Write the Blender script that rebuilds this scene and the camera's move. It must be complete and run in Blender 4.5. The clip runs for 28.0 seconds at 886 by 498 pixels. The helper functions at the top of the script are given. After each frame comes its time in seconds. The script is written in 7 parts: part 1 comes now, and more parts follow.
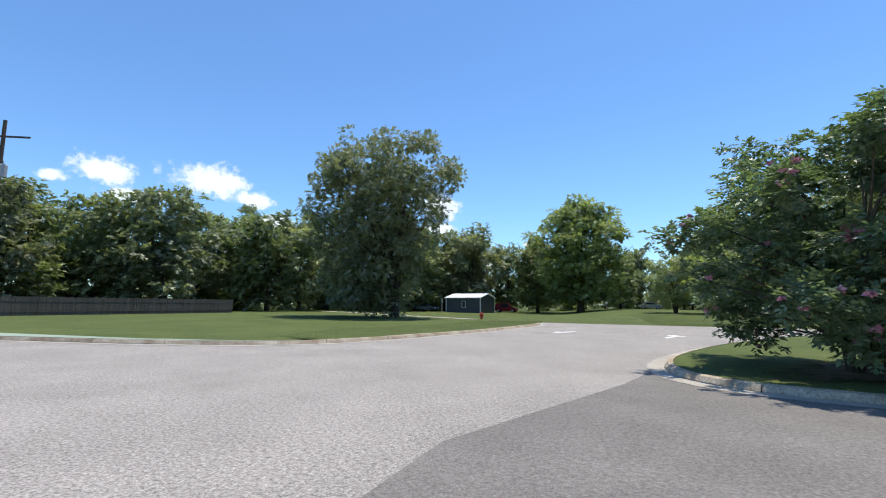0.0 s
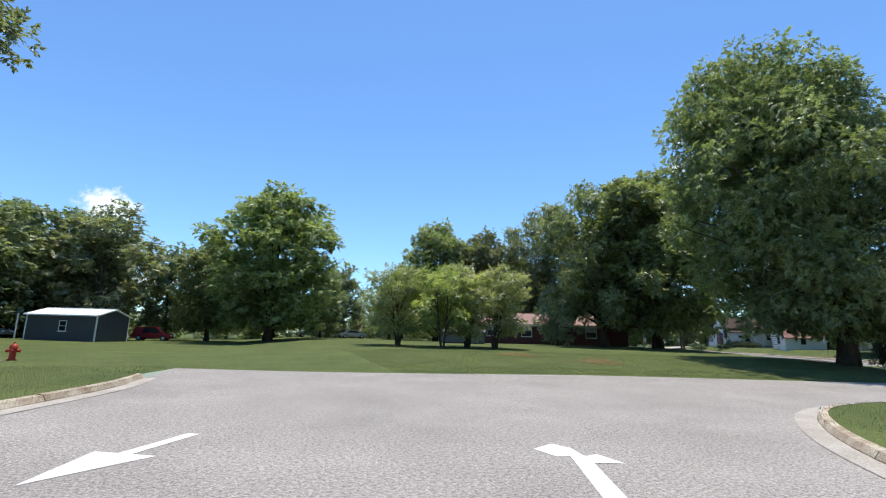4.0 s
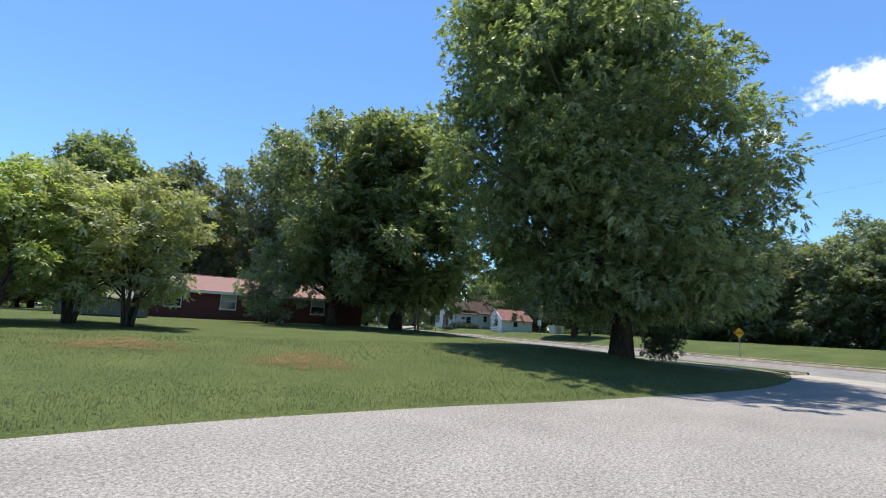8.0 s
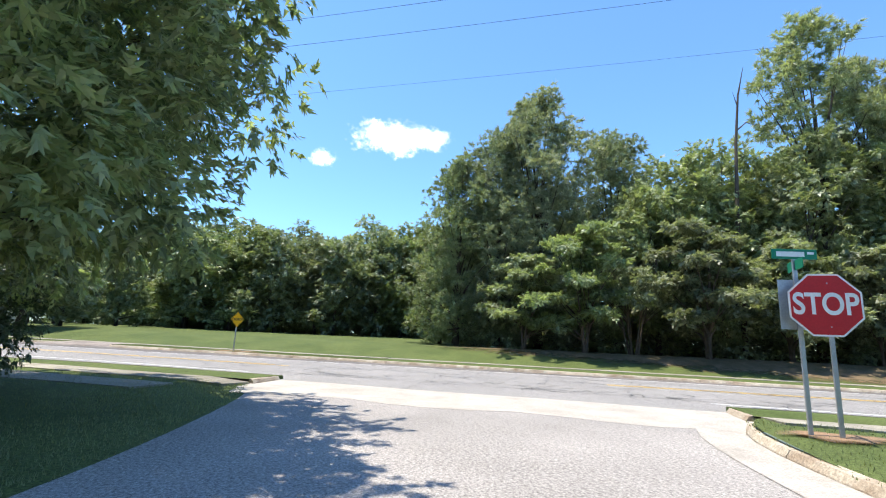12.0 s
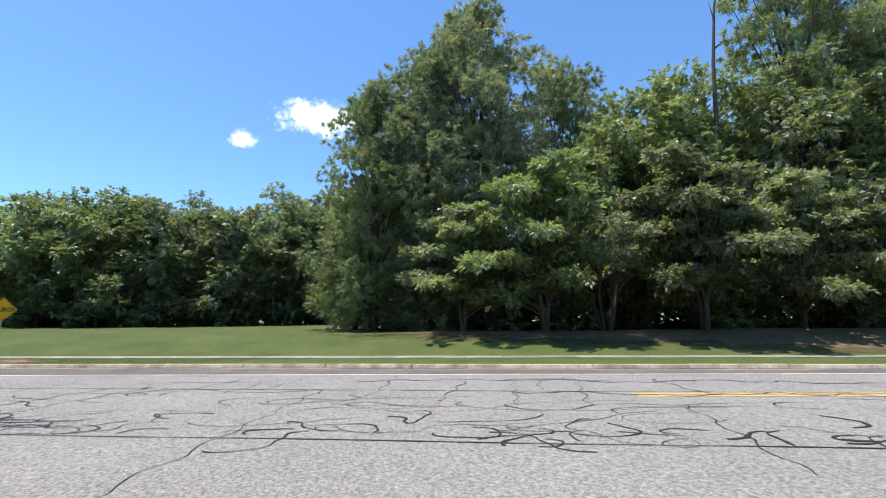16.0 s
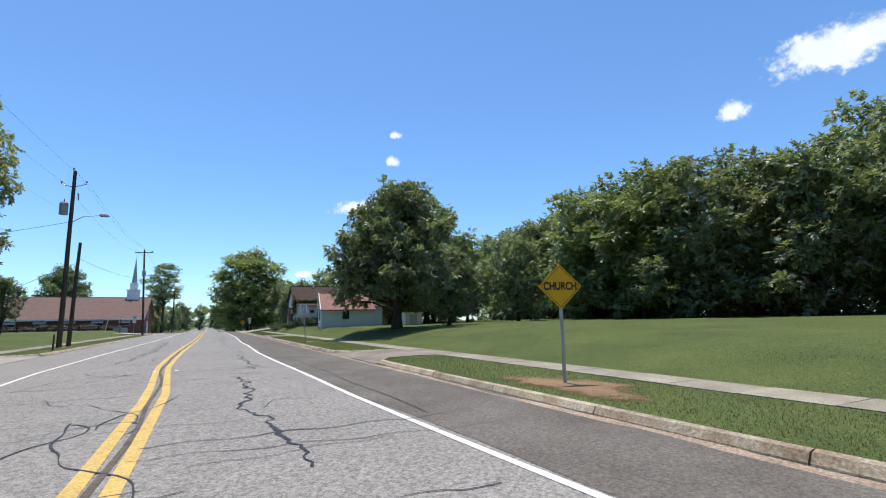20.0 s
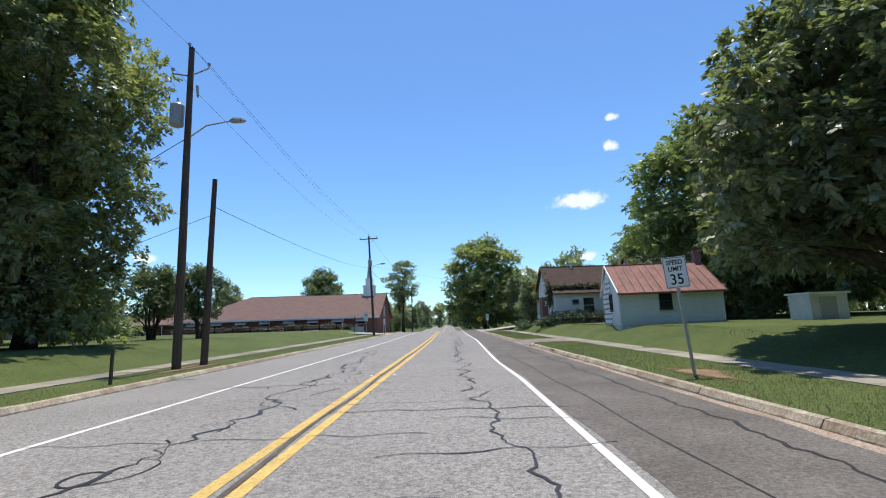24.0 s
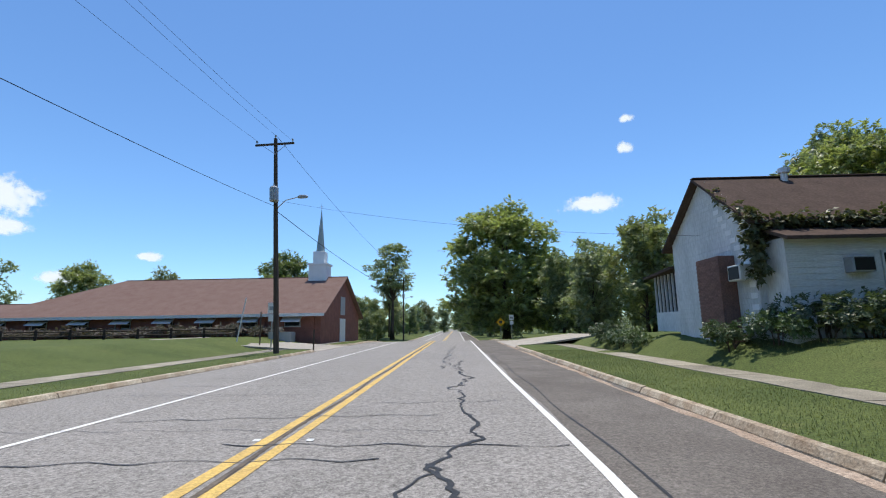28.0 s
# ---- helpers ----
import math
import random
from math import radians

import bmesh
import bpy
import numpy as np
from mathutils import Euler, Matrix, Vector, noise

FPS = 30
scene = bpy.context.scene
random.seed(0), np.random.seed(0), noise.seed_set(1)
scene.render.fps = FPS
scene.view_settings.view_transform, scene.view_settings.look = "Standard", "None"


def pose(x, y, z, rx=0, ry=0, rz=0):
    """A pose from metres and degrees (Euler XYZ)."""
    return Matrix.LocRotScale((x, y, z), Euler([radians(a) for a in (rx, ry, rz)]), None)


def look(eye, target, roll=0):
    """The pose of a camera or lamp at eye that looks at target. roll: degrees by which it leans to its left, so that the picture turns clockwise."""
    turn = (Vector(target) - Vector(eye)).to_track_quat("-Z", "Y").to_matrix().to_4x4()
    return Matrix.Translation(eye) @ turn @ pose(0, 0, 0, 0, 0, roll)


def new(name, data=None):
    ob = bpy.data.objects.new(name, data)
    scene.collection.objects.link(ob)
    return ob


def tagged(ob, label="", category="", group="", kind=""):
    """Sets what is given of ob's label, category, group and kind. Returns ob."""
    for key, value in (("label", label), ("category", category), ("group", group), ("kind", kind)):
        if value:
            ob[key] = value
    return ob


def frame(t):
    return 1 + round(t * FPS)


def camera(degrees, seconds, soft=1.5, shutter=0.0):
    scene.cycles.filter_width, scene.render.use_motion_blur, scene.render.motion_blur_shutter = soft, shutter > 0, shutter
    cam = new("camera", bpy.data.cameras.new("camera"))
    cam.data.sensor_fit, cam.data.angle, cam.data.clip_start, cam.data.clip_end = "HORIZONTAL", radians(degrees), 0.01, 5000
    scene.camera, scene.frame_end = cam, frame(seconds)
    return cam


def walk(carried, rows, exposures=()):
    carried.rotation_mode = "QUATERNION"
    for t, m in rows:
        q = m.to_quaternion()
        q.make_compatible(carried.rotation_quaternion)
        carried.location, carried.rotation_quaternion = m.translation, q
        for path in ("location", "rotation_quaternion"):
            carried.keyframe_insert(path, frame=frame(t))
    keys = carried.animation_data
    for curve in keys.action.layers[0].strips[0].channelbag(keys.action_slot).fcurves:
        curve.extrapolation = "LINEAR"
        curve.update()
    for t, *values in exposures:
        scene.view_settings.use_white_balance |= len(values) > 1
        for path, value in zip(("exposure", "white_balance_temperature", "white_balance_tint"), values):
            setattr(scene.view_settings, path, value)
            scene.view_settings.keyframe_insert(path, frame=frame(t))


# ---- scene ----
# the car's way: out of a lot, along a side street, left onto the main road
cam = camera(87.2, 28.0, soft=1.1)
PATH = [
    (0, (-0.731, -11.605, 1.553), (-1.151, -9.665, 1.791), 0.4),
    (0.5, (-1.356, -9.02, 1.55), (-1.781, -7.082, 1.804), 0.4),
    (1, (-1.703, -6.44, 1.548), (-2.093, -4.497, 1.822), 0.4),
    (1.5, (-1.882, -3.709, 1.547), (-2.193, -1.755, 1.839), 0.5),
    (2, (-1.755, -1.004, 1.538), (-1.948, 0.962, 1.849), 1.1),
    (2.5, (-1.262, 1.674, 1.543), (-1.228, 3.646, 1.876), 1.1),
    (3, (-0.487, 4.307, 1.547), (-0.179, 6.252, 1.895), 0.8),
    (3.5, (0.464, 7.098, 1.56), (1.03, 8.982, 1.919), 1.0),
    (4, (1.511, 9.701, 1.568), (2.299, 11.501, 1.94), 1.5),
    (4.5, (2.949, 11.849, 1.546), (3.917, 13.557, 1.926), 1.7),
    (6.5, (8.845, 18.175, 1.541), (10.26, 19.538, 1.911), 2.6),
    (7, (10.051, 19.104, 1.546), (11.538, 20.391, 1.909), 2.6),
    (7.5, (11.186, 19.94, 1.551), (12.744, 21.145, 1.898), 2.8),
    (8, (12.37, 20.697, 1.555), (13.983, 21.834, 1.877), 3.1),
    (8.5, (13.665, 21.425, 1.555), (15.326, 22.498, 1.851), 3.9),
    (9, (15.055, 21.933, 1.546), (16.779, 22.907, 1.824), 4.7),
    (9.5, (16.972, 21.994, 1.541), (18.767, 22.831, 1.822), 5.9),
    (10, (18.862, 21.742, 1.528), (20.744, 22.351, 1.825), 6.9),
    (10.5, (21.016, 21.448, 1.523), (22.975, 21.687, 1.842), 6.5),
    (11, (23.064, 20.756, 1.5), (25.034, 20.682, 1.838), 5.4),
    (11.5, (24.855, 19.788, 1.52), (26.795, 19.458, 1.881), 4.0),
    (12, (26.58, 18.706, 1.574), (28.465, 18.156, 1.953), 2.6),
    (12.5, (28.456, 17.625, 1.59), (30.281, 16.906, 1.976), 1.6),
    (13, (30.117, 16.676, 1.544), (31.888, 15.834, 1.939), 0.7),
    (13.5, (31.306, 16.163, 1.5), (33.037, 15.243, 1.895), 0.2),
    (15.5, (35.137, 14.492, 1.535), (36.911, 13.633, 1.876), -0.3),
    (16, (35.946, 14.32, 1.545), (37.743, 13.499, 1.859), -0.5),
    (16.5, (37.026, 14.177, 1.549), (38.852, 13.414, 1.838), -0.6),
    (17, (38.578, 14.065, 1.567), (40.447, 13.409, 1.845), -0.5),
    (17.5, (40.464, 14.226, 1.581), (42.378, 13.737, 1.895), -0.2),
    (18, (42.699, 14.682, 1.548), (44.661, 14.488, 1.883), -0.5),
    (18.5, (45.019, 15.249, 1.564), (46.98, 15.465, 1.888), -0.4),
    (19, (47.091, 16.222, 1.563), (48.972, 16.829, 1.87), -0.6),
    (19.5, (49.328, 17.654, 1.565), (51.102, 18.527, 1.864), -0.9),
    (20, (51.212, 19.396, 1.552), (52.866, 20.479, 1.855), -1.1),
    (20.5, (53.024, 21.466, 1.563), (54.516, 22.762, 1.869), -0.9),
    (21, (54.902, 23.679, 1.547), (56.232, 25.143, 1.846), -1.5),
    (21.5, (56.454, 25.981, 1.555), (57.681, 27.532, 1.853), -2.0),
    (22, (57.856, 28.447, 1.55), (59.01, 30.052, 1.849), -2.4),
    (22.5, (59.297, 31.221, 1.557), (60.379, 32.876, 1.859), -2.8),
    (24.5, (66.221, 43.53, 1.558), (67.194, 45.249, 1.87), -1.6),
    (25, (68.364, 46.744, 1.551), (69.339, 48.462, 1.862), -1.4),
    (25.5, (70.758, 50.367, 1.55), (71.732, 52.086, 1.864), -1.2),
    (26, (72.981, 54.128, 1.551), (73.953, 55.848, 1.865), -1.0),
    (26.5, (75.276, 57.976, 1.552), (76.244, 59.698, 1.869), -1.1),
    (27, (77.784, 61.911, 1.547), (78.741, 63.638, 1.867), -1.0),
    (27.5, (80.278, 65.975, 1.554), (81.224, 67.706, 1.879), -1.0),
    (28, (82.559, 70.274, 1.559), (83.507, 72.005, 1.888), -0.9),
]
EXPOSURES = [(0, 0.05), (4.5, 0.1), (8, 0.2), (9.5, 0.4), (10.5, 0.65), (11, 0.75), (12, 0.72), (13, 0.38), (15.5, 0.35), (17, 0.2), (19, 0.0), (21, -0.06), (25, -0.04), (28, -0.13)]
walk(cam, [(t, look(eye, target, roll)) for t, eye, target, roll in PATH], EXPOSURES)


# ---- world and sun ----
world = bpy.data.worlds.new("world")
scene.world = world
world.use_nodes = True
wt = world.node_tree
sky = wt.nodes.new("ShaderNodeTexSky")
sky.sky_type = "NISHITA"
sky.sun_disc = False
sky.sun_elevation = radians(76)
sky.sun_rotation = radians(35)
sky.altitude = 100
sky.air_density = 1.0
sky.dust_density = 0.2
sky.ozone_density = 1.6
tint = wt.nodes.new("ShaderNodeMix")
tint.data_type, tint.blend_type = "RGBA", "MULTIPLY"
tint.inputs[0].default_value = 1.0
tint.inputs[7].default_value = (0.73, 1.0, 1.25, 1)
wt.links.new(sky.outputs[0], tint.inputs[6])
wt.links.new(tint.outputs[2], wt.nodes["Background"].inputs[0])
wt.nodes["Background"].inputs[1].default_value = 0.155
sun_data = bpy.data.lights.new("sun", "SUN")
sun_data.energy = 5.2
sun_data.angle = radians(0.53)
sun_data.color = (1.0, 0.935, 0.83)
sun = new("sun", sun_data)
sun.matrix_world = look((27.2, 60 + 38.8, 190), (0, 60, 0))

# ---- plan helpers: s along the main road, c across it to the right ----
ANG = radians(30.2)
DX, DY = math.sin(ANG), math.cos(ANG)


def sc(s, c, z=0.0):
    return Vector((DX * s + DY * c, DY * s - DX * c, z))


def to_sc(x, y):
    return DX * x + DY * y, DY * x - DX * y


def smooth(a, b, v):
    t = min(1.0, max(0.0, (v - a) / (b - a)))
    return t * t * (3 - 2 * t)


# ---- materials ----
def mat(name, base, rough=0.8, metal=0.0, var=0.25, scale=3.0, fine=60.0, bump=0.15, base2=None, spec=0.3, island=0.0, obj_random=0.0, detail=6.0, stretch=(1, 1, 1), speck=0.0):
    """A surface with stains at one scale and grain at another."""
    m = bpy.data.materials.new(name)
    m.use_nodes = True
    nt = m.node_tree
    N, L = nt.nodes, nt.links
    b = N["Principled BSDF"]
    co = N.new("ShaderNodeTexCoord")
    mp = N.new("ShaderNodeMapping")
    mp.inputs["Scale"].default_value = stretch
    L.new(co.outputs["Object"], mp.inputs[0])
    n1 = N.new("ShaderNodeTexNoise")
    n1.inputs["Scale"].default_value = scale
    n1.inputs["Detail"].default_value = detail
    n1.inputs["Roughness"].default_value = 0.65
    n2 = N.new("ShaderNodeTexNoise")
    n2.inputs["Scale"].default_value = fine
    n2.inputs["Detail"].default_value = 3
    L.new(mp.outputs[0], n1.inputs[0])
    L.new(mp.outputs[0], n2.inputs[0])
    r1 = N.new("ShaderNodeValToRGB")
    b2 = base2 or tuple(v * (1 - var) for v in base)
    r1.color_ramp.elements[0].position, r1.color_ramp.elements[1].position = 0.33, 0.67
    r1.color_ramp.elements[0].color = (*b2, 1)
    r1.color_ramp.elements[1].color = (*base, 1)
    L.new(n1.outputs[0], r1.inputs[0])
    mr = N.new("ShaderNodeMapRange")
    mr.inputs[3].default_value, mr.inputs[4].default_value = 1 - var * 0.8, 1 + var * 0.8
    mr.inputs[1].default_value, mr.inputs[2].default_value = 0.3, 0.7
    L.new(n2.outputs[0], mr.inputs[0])
    mx = N.new("ShaderNodeVectorMath")
    mx.operation = "SCALE"
    L.new(r1.outputs[0], mx.inputs[0])
    out = mr.outputs[0]
    if island or obj_random:
        src = N.new("ShaderNodeNewGeometry").outputs["Random Per Island"] if island else N.new("ShaderNodeObjectInfo").outputs["Random"]
        k = island or obj_random
        m2 = N.new("ShaderNodeMapRange")
        m2.inputs[3].default_value, m2.inputs[4].default_value = 1 - k, 1 + k
        L.new(src, m2.inputs[0])
        mm = N.new("ShaderNodeMath")
        mm.operation = "MULTIPLY"
        L.new(out, mm.inputs[0])
        L.new(m2.outputs[0], mm.inputs[1])
        out = mm.outputs[0]
    if speck:
        # loose stone of many sizes, from pebbles to hand-wide clusters
        n4 = N.new("ShaderNodeTexNoise")
        n4.inputs["Scale"].default_value = 17.0
        n4.inputs["Detail"].default_value = 5
        n4.inputs["Roughness"].default_value = 0.92
        L.new(mp.outputs[0], n4.inputs[0])
        m4 = N.new("ShaderNodeMapRange")
        m4.inputs[1].default_value, m4.inputs[2].default_value = 0.36, 0.64
        m4.inputs[3].default_value, m4.inputs[4].default_value = 1 - speck, 1 + speck
        L.new(n4.outputs[0], m4.inputs[0])
        k4 = N.new("ShaderNodeMath")
        k4.operation = "MULTIPLY"
        L.new(out, k4.inputs[0])
        L.new(m4.outputs[0], k4.inputs[1])
        out = k4.outputs[0]
    L.new(out, mx.inputs["Scale"])
    L.new(mx.outputs[0], b.inputs["Base Color"])
    b.inputs["Roughness"].default_value = rough
    b.inputs["Metallic"].default_value = metal
    b.inputs["Specular IOR Level"].default_value = spec
    if bump:
        bp = N.new("ShaderNodeBump")
        bp.inputs["Strength"].default_value = bump
        bp.inputs["Distance"].default_value = 0.02
        L.new(n2.outputs[0], bp.inputs["Height"])
        L.new(bp.outputs[0], b.inputs["Normal"])
    return m


def leaf_mat(name, light, dark, trans=0.36, patch=0.35, gloss=0.43):
    """Leaves that let some light through; tint changes leaf by leaf and bough by bough."""
    m = bpy.data.materials.new(name)
    m.use_nodes = True
    nt = m.node_tree
    N, L = nt.nodes, nt.links
    b = N["Principled BSDF"]
    b.inputs["Roughness"].default_value = gloss
    b.inputs["Specular IOR Level"].default_value = 0.38
    geo = N.new("ShaderNodeNewGeometry")
    co = N.new("ShaderNodeTexCoord")
    n1 = N.new("ShaderNodeTexNoise")
    n1.inputs["Scale"].default_value = patch
    n1.inputs["Detail"].default_value = 4
    L.new(co.outputs["Object"], n1.inputs[0])
    add = N.new("ShaderNodeMath")
    add.operation = "MULTIPLY_ADD"
    add.inputs[1].default_value = 0.45
    L.new(geo.outputs["Random Per Island"], add.inputs[0])
    L.new(n1.outputs[0], add.inputs[2])
    rp = N.new("ShaderNodeValToRGB")
    rp.color_ramp.elements[0].position, rp.color_ramp.elements[1].position = 0.45, 0.95
    rp.color_ramp.elements[0].color = (*dark, 1)
    rp.color_ramp.elements[1].color = (*light, 1)
    L.new(add.outputs[0], rp.inputs[0])
    # each plant leans a little to its own green
    oi = N.new("ShaderNodeObjectInfo")
    hs = N.new("ShaderNodeHueSaturation")
    for sock, lo, hi, k in (("Hue", 0.475, 0.515, 1.0), ("Value", 0.95, 1.4, 7.31), ("Saturation", 0.56, 0.82, 3.17)):
        fr = N.new("ShaderNodeMath")
        fr.operation = "MULTIPLY"
        fr.inputs[1].default_value = k
        L.new(oi.outputs["Random"], fr.inputs[0])
        fc = N.new("ShaderNodeMath")
        fc.operation = "FRACT"
        L.new(fr.outputs[0], fc.inputs[0])
        mr_ = N.new("ShaderNodeMapRange")
        mr_.inputs[3].default_value, mr_.inputs[4].default_value = lo, hi
        L.new(fc.outputs[0], mr_.inputs[0])
        L.new(mr_.outputs[0], hs.inputs[sock])
    L.new(rp.outputs[0], hs.inputs["Color"])
    L.new(hs.outputs[0], b.inputs["Base Color"])
    tr = N.new("ShaderNodeBsdfTranslucent")
    sc_ = N.new("ShaderNodeMix")
    sc_.data_type = "RGBA"
    sc_.blend_type = "MULTIPLY"
    sc_.inputs[0].default_value = 1.0
    L.new(hs.outputs[0], sc_.inputs[6])
    sc_.inputs[7].default_value = (1.3, 1.42, 0.68, 1)
    L.new(sc_.outputs[2], tr.inputs[0])
    mix = N.new("ShaderNodeMixShader")
    mix.inputs[0].default_value = trans
    L.new(b.outputs[0], mix.inputs[1])
    L.new(tr.outputs[0], mix.inputs[2])
    L.new(mix.outputs[0], N["Material Output"].inputs[0])
    return m


def grass_ground_mat():
    m = mat("lawn_grass", (0.105, 0.128, 0.039), 0.9, var=0.34, scale=0.3, fine=26.0, bump=0.9, base2=(0.066, 0.09, 0.026), spec=0.15, speck=0.5)
    nt = m.node_tree
    N, L = nt.nodes, nt.links
    b = N["Principled BSDF"]
    co = N.new("ShaderNodeTexCoord")
    n3 = N.new("ShaderNodeTexNoise")
    n3.inputs["Scale"].default_value = 0.55
    n3.inputs["Detail"].default_value = 8
    n3.inputs["Roughness"].default_value = 0.75
    L.new(co.outputs["Object"], n3.inputs[0])
    rp = N.new("ShaderNodeValToRGB")
    rp.color_ramp.elements[0].position, rp.color_ramp.elements[1].position = 0.60, 0.75
    rp.color_ramp.elements[0].color = (0, 0, 0, 1)
    rp.color_ramp.elements[1].color = (1, 1, 1, 1)
    L.new(n3.outputs[0], rp.inputs[0])
    mx = N.new("ShaderNodeMix")
    mx.data_type = "RGBA"
    src = b.inputs["Base Color"].links[0].from_socket
    k = N.new("ShaderNodeMath")
    k.operation = "MULTIPLY"
    k.inputs[1].default_value = 0.55
    L.new(rp.outputs[0], k.inputs[0])
    L.new(k.outputs[0], mx.inputs[0])
    L.new(src, mx.inputs[6])
    mx.inputs[7].default_value = (0.19, 0.172, 0.066, 1)
    L.new(mx.outputs[2], b.inputs["Base Color"])
    return m


def cloud_mat():
    """Bright vapour that thins out into wisps; a glow stands in for sunlight."""
    m = bpy.data.materials.new("cloud_white")
    m.use_nodes = True
    N, L = m.node_tree.nodes, m.node_tree.links
    b = N["Principled BSDF"]
    b.inputs["Base Color"].default_value = (0.5, 0.5, 0.5, 1)
    b.inputs["Roughness"].default_value = 1.0
    b.inputs["Specular IOR Level"].default_value = 0.0
    # emission put in for the sunlit white of the cloud
    b.inputs["Emission Color"].default_value = (0.94, 0.97, 1.0, 1)
    b.inputs["Emission Strength"].default_value = 0.9
    at = N.new("ShaderNodeAttribute")
    at.attribute_name = "fade"
    co = N.new("ShaderNodeTexCoord")
    oi = N.new("ShaderNodeObjectInfo")
    sh = N.new("ShaderNodeMath")
    sh.operation = "MULTIPLY"
    sh.inputs[1].default_value = 60.0
    L.new(oi.outputs["Random"], sh.inputs[0])
    total = at.outputs["Fac"]
    for scale, gain in ((0.011, 1.5), (0.045, 0.7)):
        nz = N.new("ShaderNodeTexNoise")
        nz.noise_dimensions = "4D"
        nz.inputs["Scale"].default_value = scale
        nz.inputs["Detail"].default_value = 7
        nz.inputs["Roughness"].default_value = 0.6
        L.new(co.outputs["Object"], nz.inputs["Vector"])
        L.new(sh.outputs[0], nz.inputs["W"])
        k = N.new("ShaderNodeMath")
        k.operation = "MULTIPLY_ADD"
        k.inputs[1].default_value = gain
        L.new(nz.outputs[0], k.inputs[0])
        L.new(total, k.inputs[2])
        total = k.outputs[0]
    rg = N.new("ShaderNodeMapRange")
    rg.interpolation_type = "SMOOTHSTEP"
    rg.inputs[1].default_value, rg.inputs[2].default_value = 1.2, 1.72
    L.new(total, rg.inputs[0])
    L.new(rg.outputs[0], b.inputs["Alpha"])
    return m


def fading_mat(name, base, base2, scale):
    """Bare ground that breaks up into the grass towards its rim."""
    m = mat(name, base, 0.97, var=0.3, scale=scale, fine=28, bump=0.6, base2=base2, spec=0.1)
    nt = m.node_tree
    N, L = nt.nodes, nt.links
    at = N.new("ShaderNodeAttribute")
    at.attribute_name = "fade"
    co = N.new("ShaderNodeTexCoord")
    n3 = N.new("ShaderNodeTexNoise")
    n3.inputs["Scale"].default_value = 2.2
    n3.inputs["Detail"].default_value = 8
    n3.inputs["Roughness"].default_value = 0.7
    L.new(co.outputs["Object"], n3.inputs[0])
    add = N.new("ShaderNodeMath")
    add.operation = "ADD"
    L.new(at.outputs["Fac"], add.inputs[0])
    L.new(n3.outputs[0], add.inputs[1])
    rg = N.new("ShaderNodeMapRange")
    rg.inputs[1].default_value, rg.inputs[2].default_value = 0.75, 1.15
    L.new(add.outputs[0], rg.inputs[0])
    L.new(rg.outputs[0], N["Principled BSDF"].inputs["Alpha"])
    return m


M = {}
M["grass"] = grass_ground_mat()
M["blade"] = leaf_mat("grass_blades", (0.15, 0.175, 0.056), (0.09, 0.118, 0.036), 0.45, 0.6, 0.6)
M["chipseal"] = mat("street_chipseal", (0.325, 0.298, 0.27), 0.9, var=0.2, scale=0.35, fine=34, bump=0.5, base2=(0.25, 0.23, 0.208), spec=0.2, speck=0.55)
M["asphalt"] = mat("road_asphalt", (0.272, 0.256, 0.238), 0.9, var=0.25, scale=0.3, fine=40, bump=0.6, base2=(0.235, 0.222, 0.205), spec=0.2, speck=0.58)
M["shoulder"] = mat("brown_road_shoulder", (0.172, 0.156, 0.138), 0.92, var=0.3, scale=0.5, fine=40, bump=0.6, base2=(0.115, 0.101, 0.088), spec=0.2, speck=0.4)
M["patch"] = mat("dark_lot_asphalt", (0.2, 0.185, 0.168), 0.9, var=0.25, scale=0.5, fine=40, bump=0.5, spec=0.2, speck=0.4)
M["concrete"] = mat("concrete", (0.41, 0.375, 0.325), 0.9, var=0.24, scale=0.9, fine=30, bump=0.3, base2=(0.31, 0.28, 0.235), spec=0.2, obj_random=0.08, speck=0.15)
M["stained"] = mat("stained_drive_concrete", (0.3, 0.255, 0.215), 0.92, var=0.3, scale=0.6, fine=35, bump=0.4, base2=(0.17, 0.14, 0.118), spec=0.2, speck=0.3)
M["walk"] = mat("walk_concrete", (0.33, 0.3, 0.235), 0.92, var=0.3, scale=1.0, fine=35, bump=0.3, base2=(0.22, 0.195, 0.155), spec=0.2, obj_random=0.2, speck=0.2)
M["kerb"] = mat("kerb_concrete", (0.5, 0.44, 0.34), 0.92, var=0.35, scale=1.6, fine=25, bump=0.5, base2=(0.27, 0.2, 0.135), spec=0.2, obj_random=0.12, speck=0.2)
M["dirt"] = mat("sandy_grit", (0.4, 0.32, 0.25), 0.97, var=0.3, scale=1.2, fine=25, bump=0.6, base2=(0.26, 0.19, 0.14), spec=0.1, speck=0.4)
M["soil"] = fading_mat("bare_red_soil", (0.29, 0.185, 0.115), (0.2, 0.14, 0.08), 2.0)
M["litter"] = fading_mat("brown_leaf_litter", (0.2, 0.14, 0.085), (0.1, 0.085, 0.045), 1.5)
M["dry"] = fading_mat("dry_grass_patch", (0.24, 0.15, 0.075), (0.15, 0.13, 0.05), 2.5)
M["yellow_line"] = mat("yellow_road_paint", (0.66, 0.45, 0.13), 0.75, var=0.25, scale=2, fine=30, bump=0.1, base2=(0.5, 0.34, 0.11), speck=0.25)
M["white_line"] = mat("white_road_paint", (0.76, 0.75, 0.72), 0.7, var=0.15, scale=3, fine=30, bump=0.1, base2=(0.6, 0.59, 0.56))
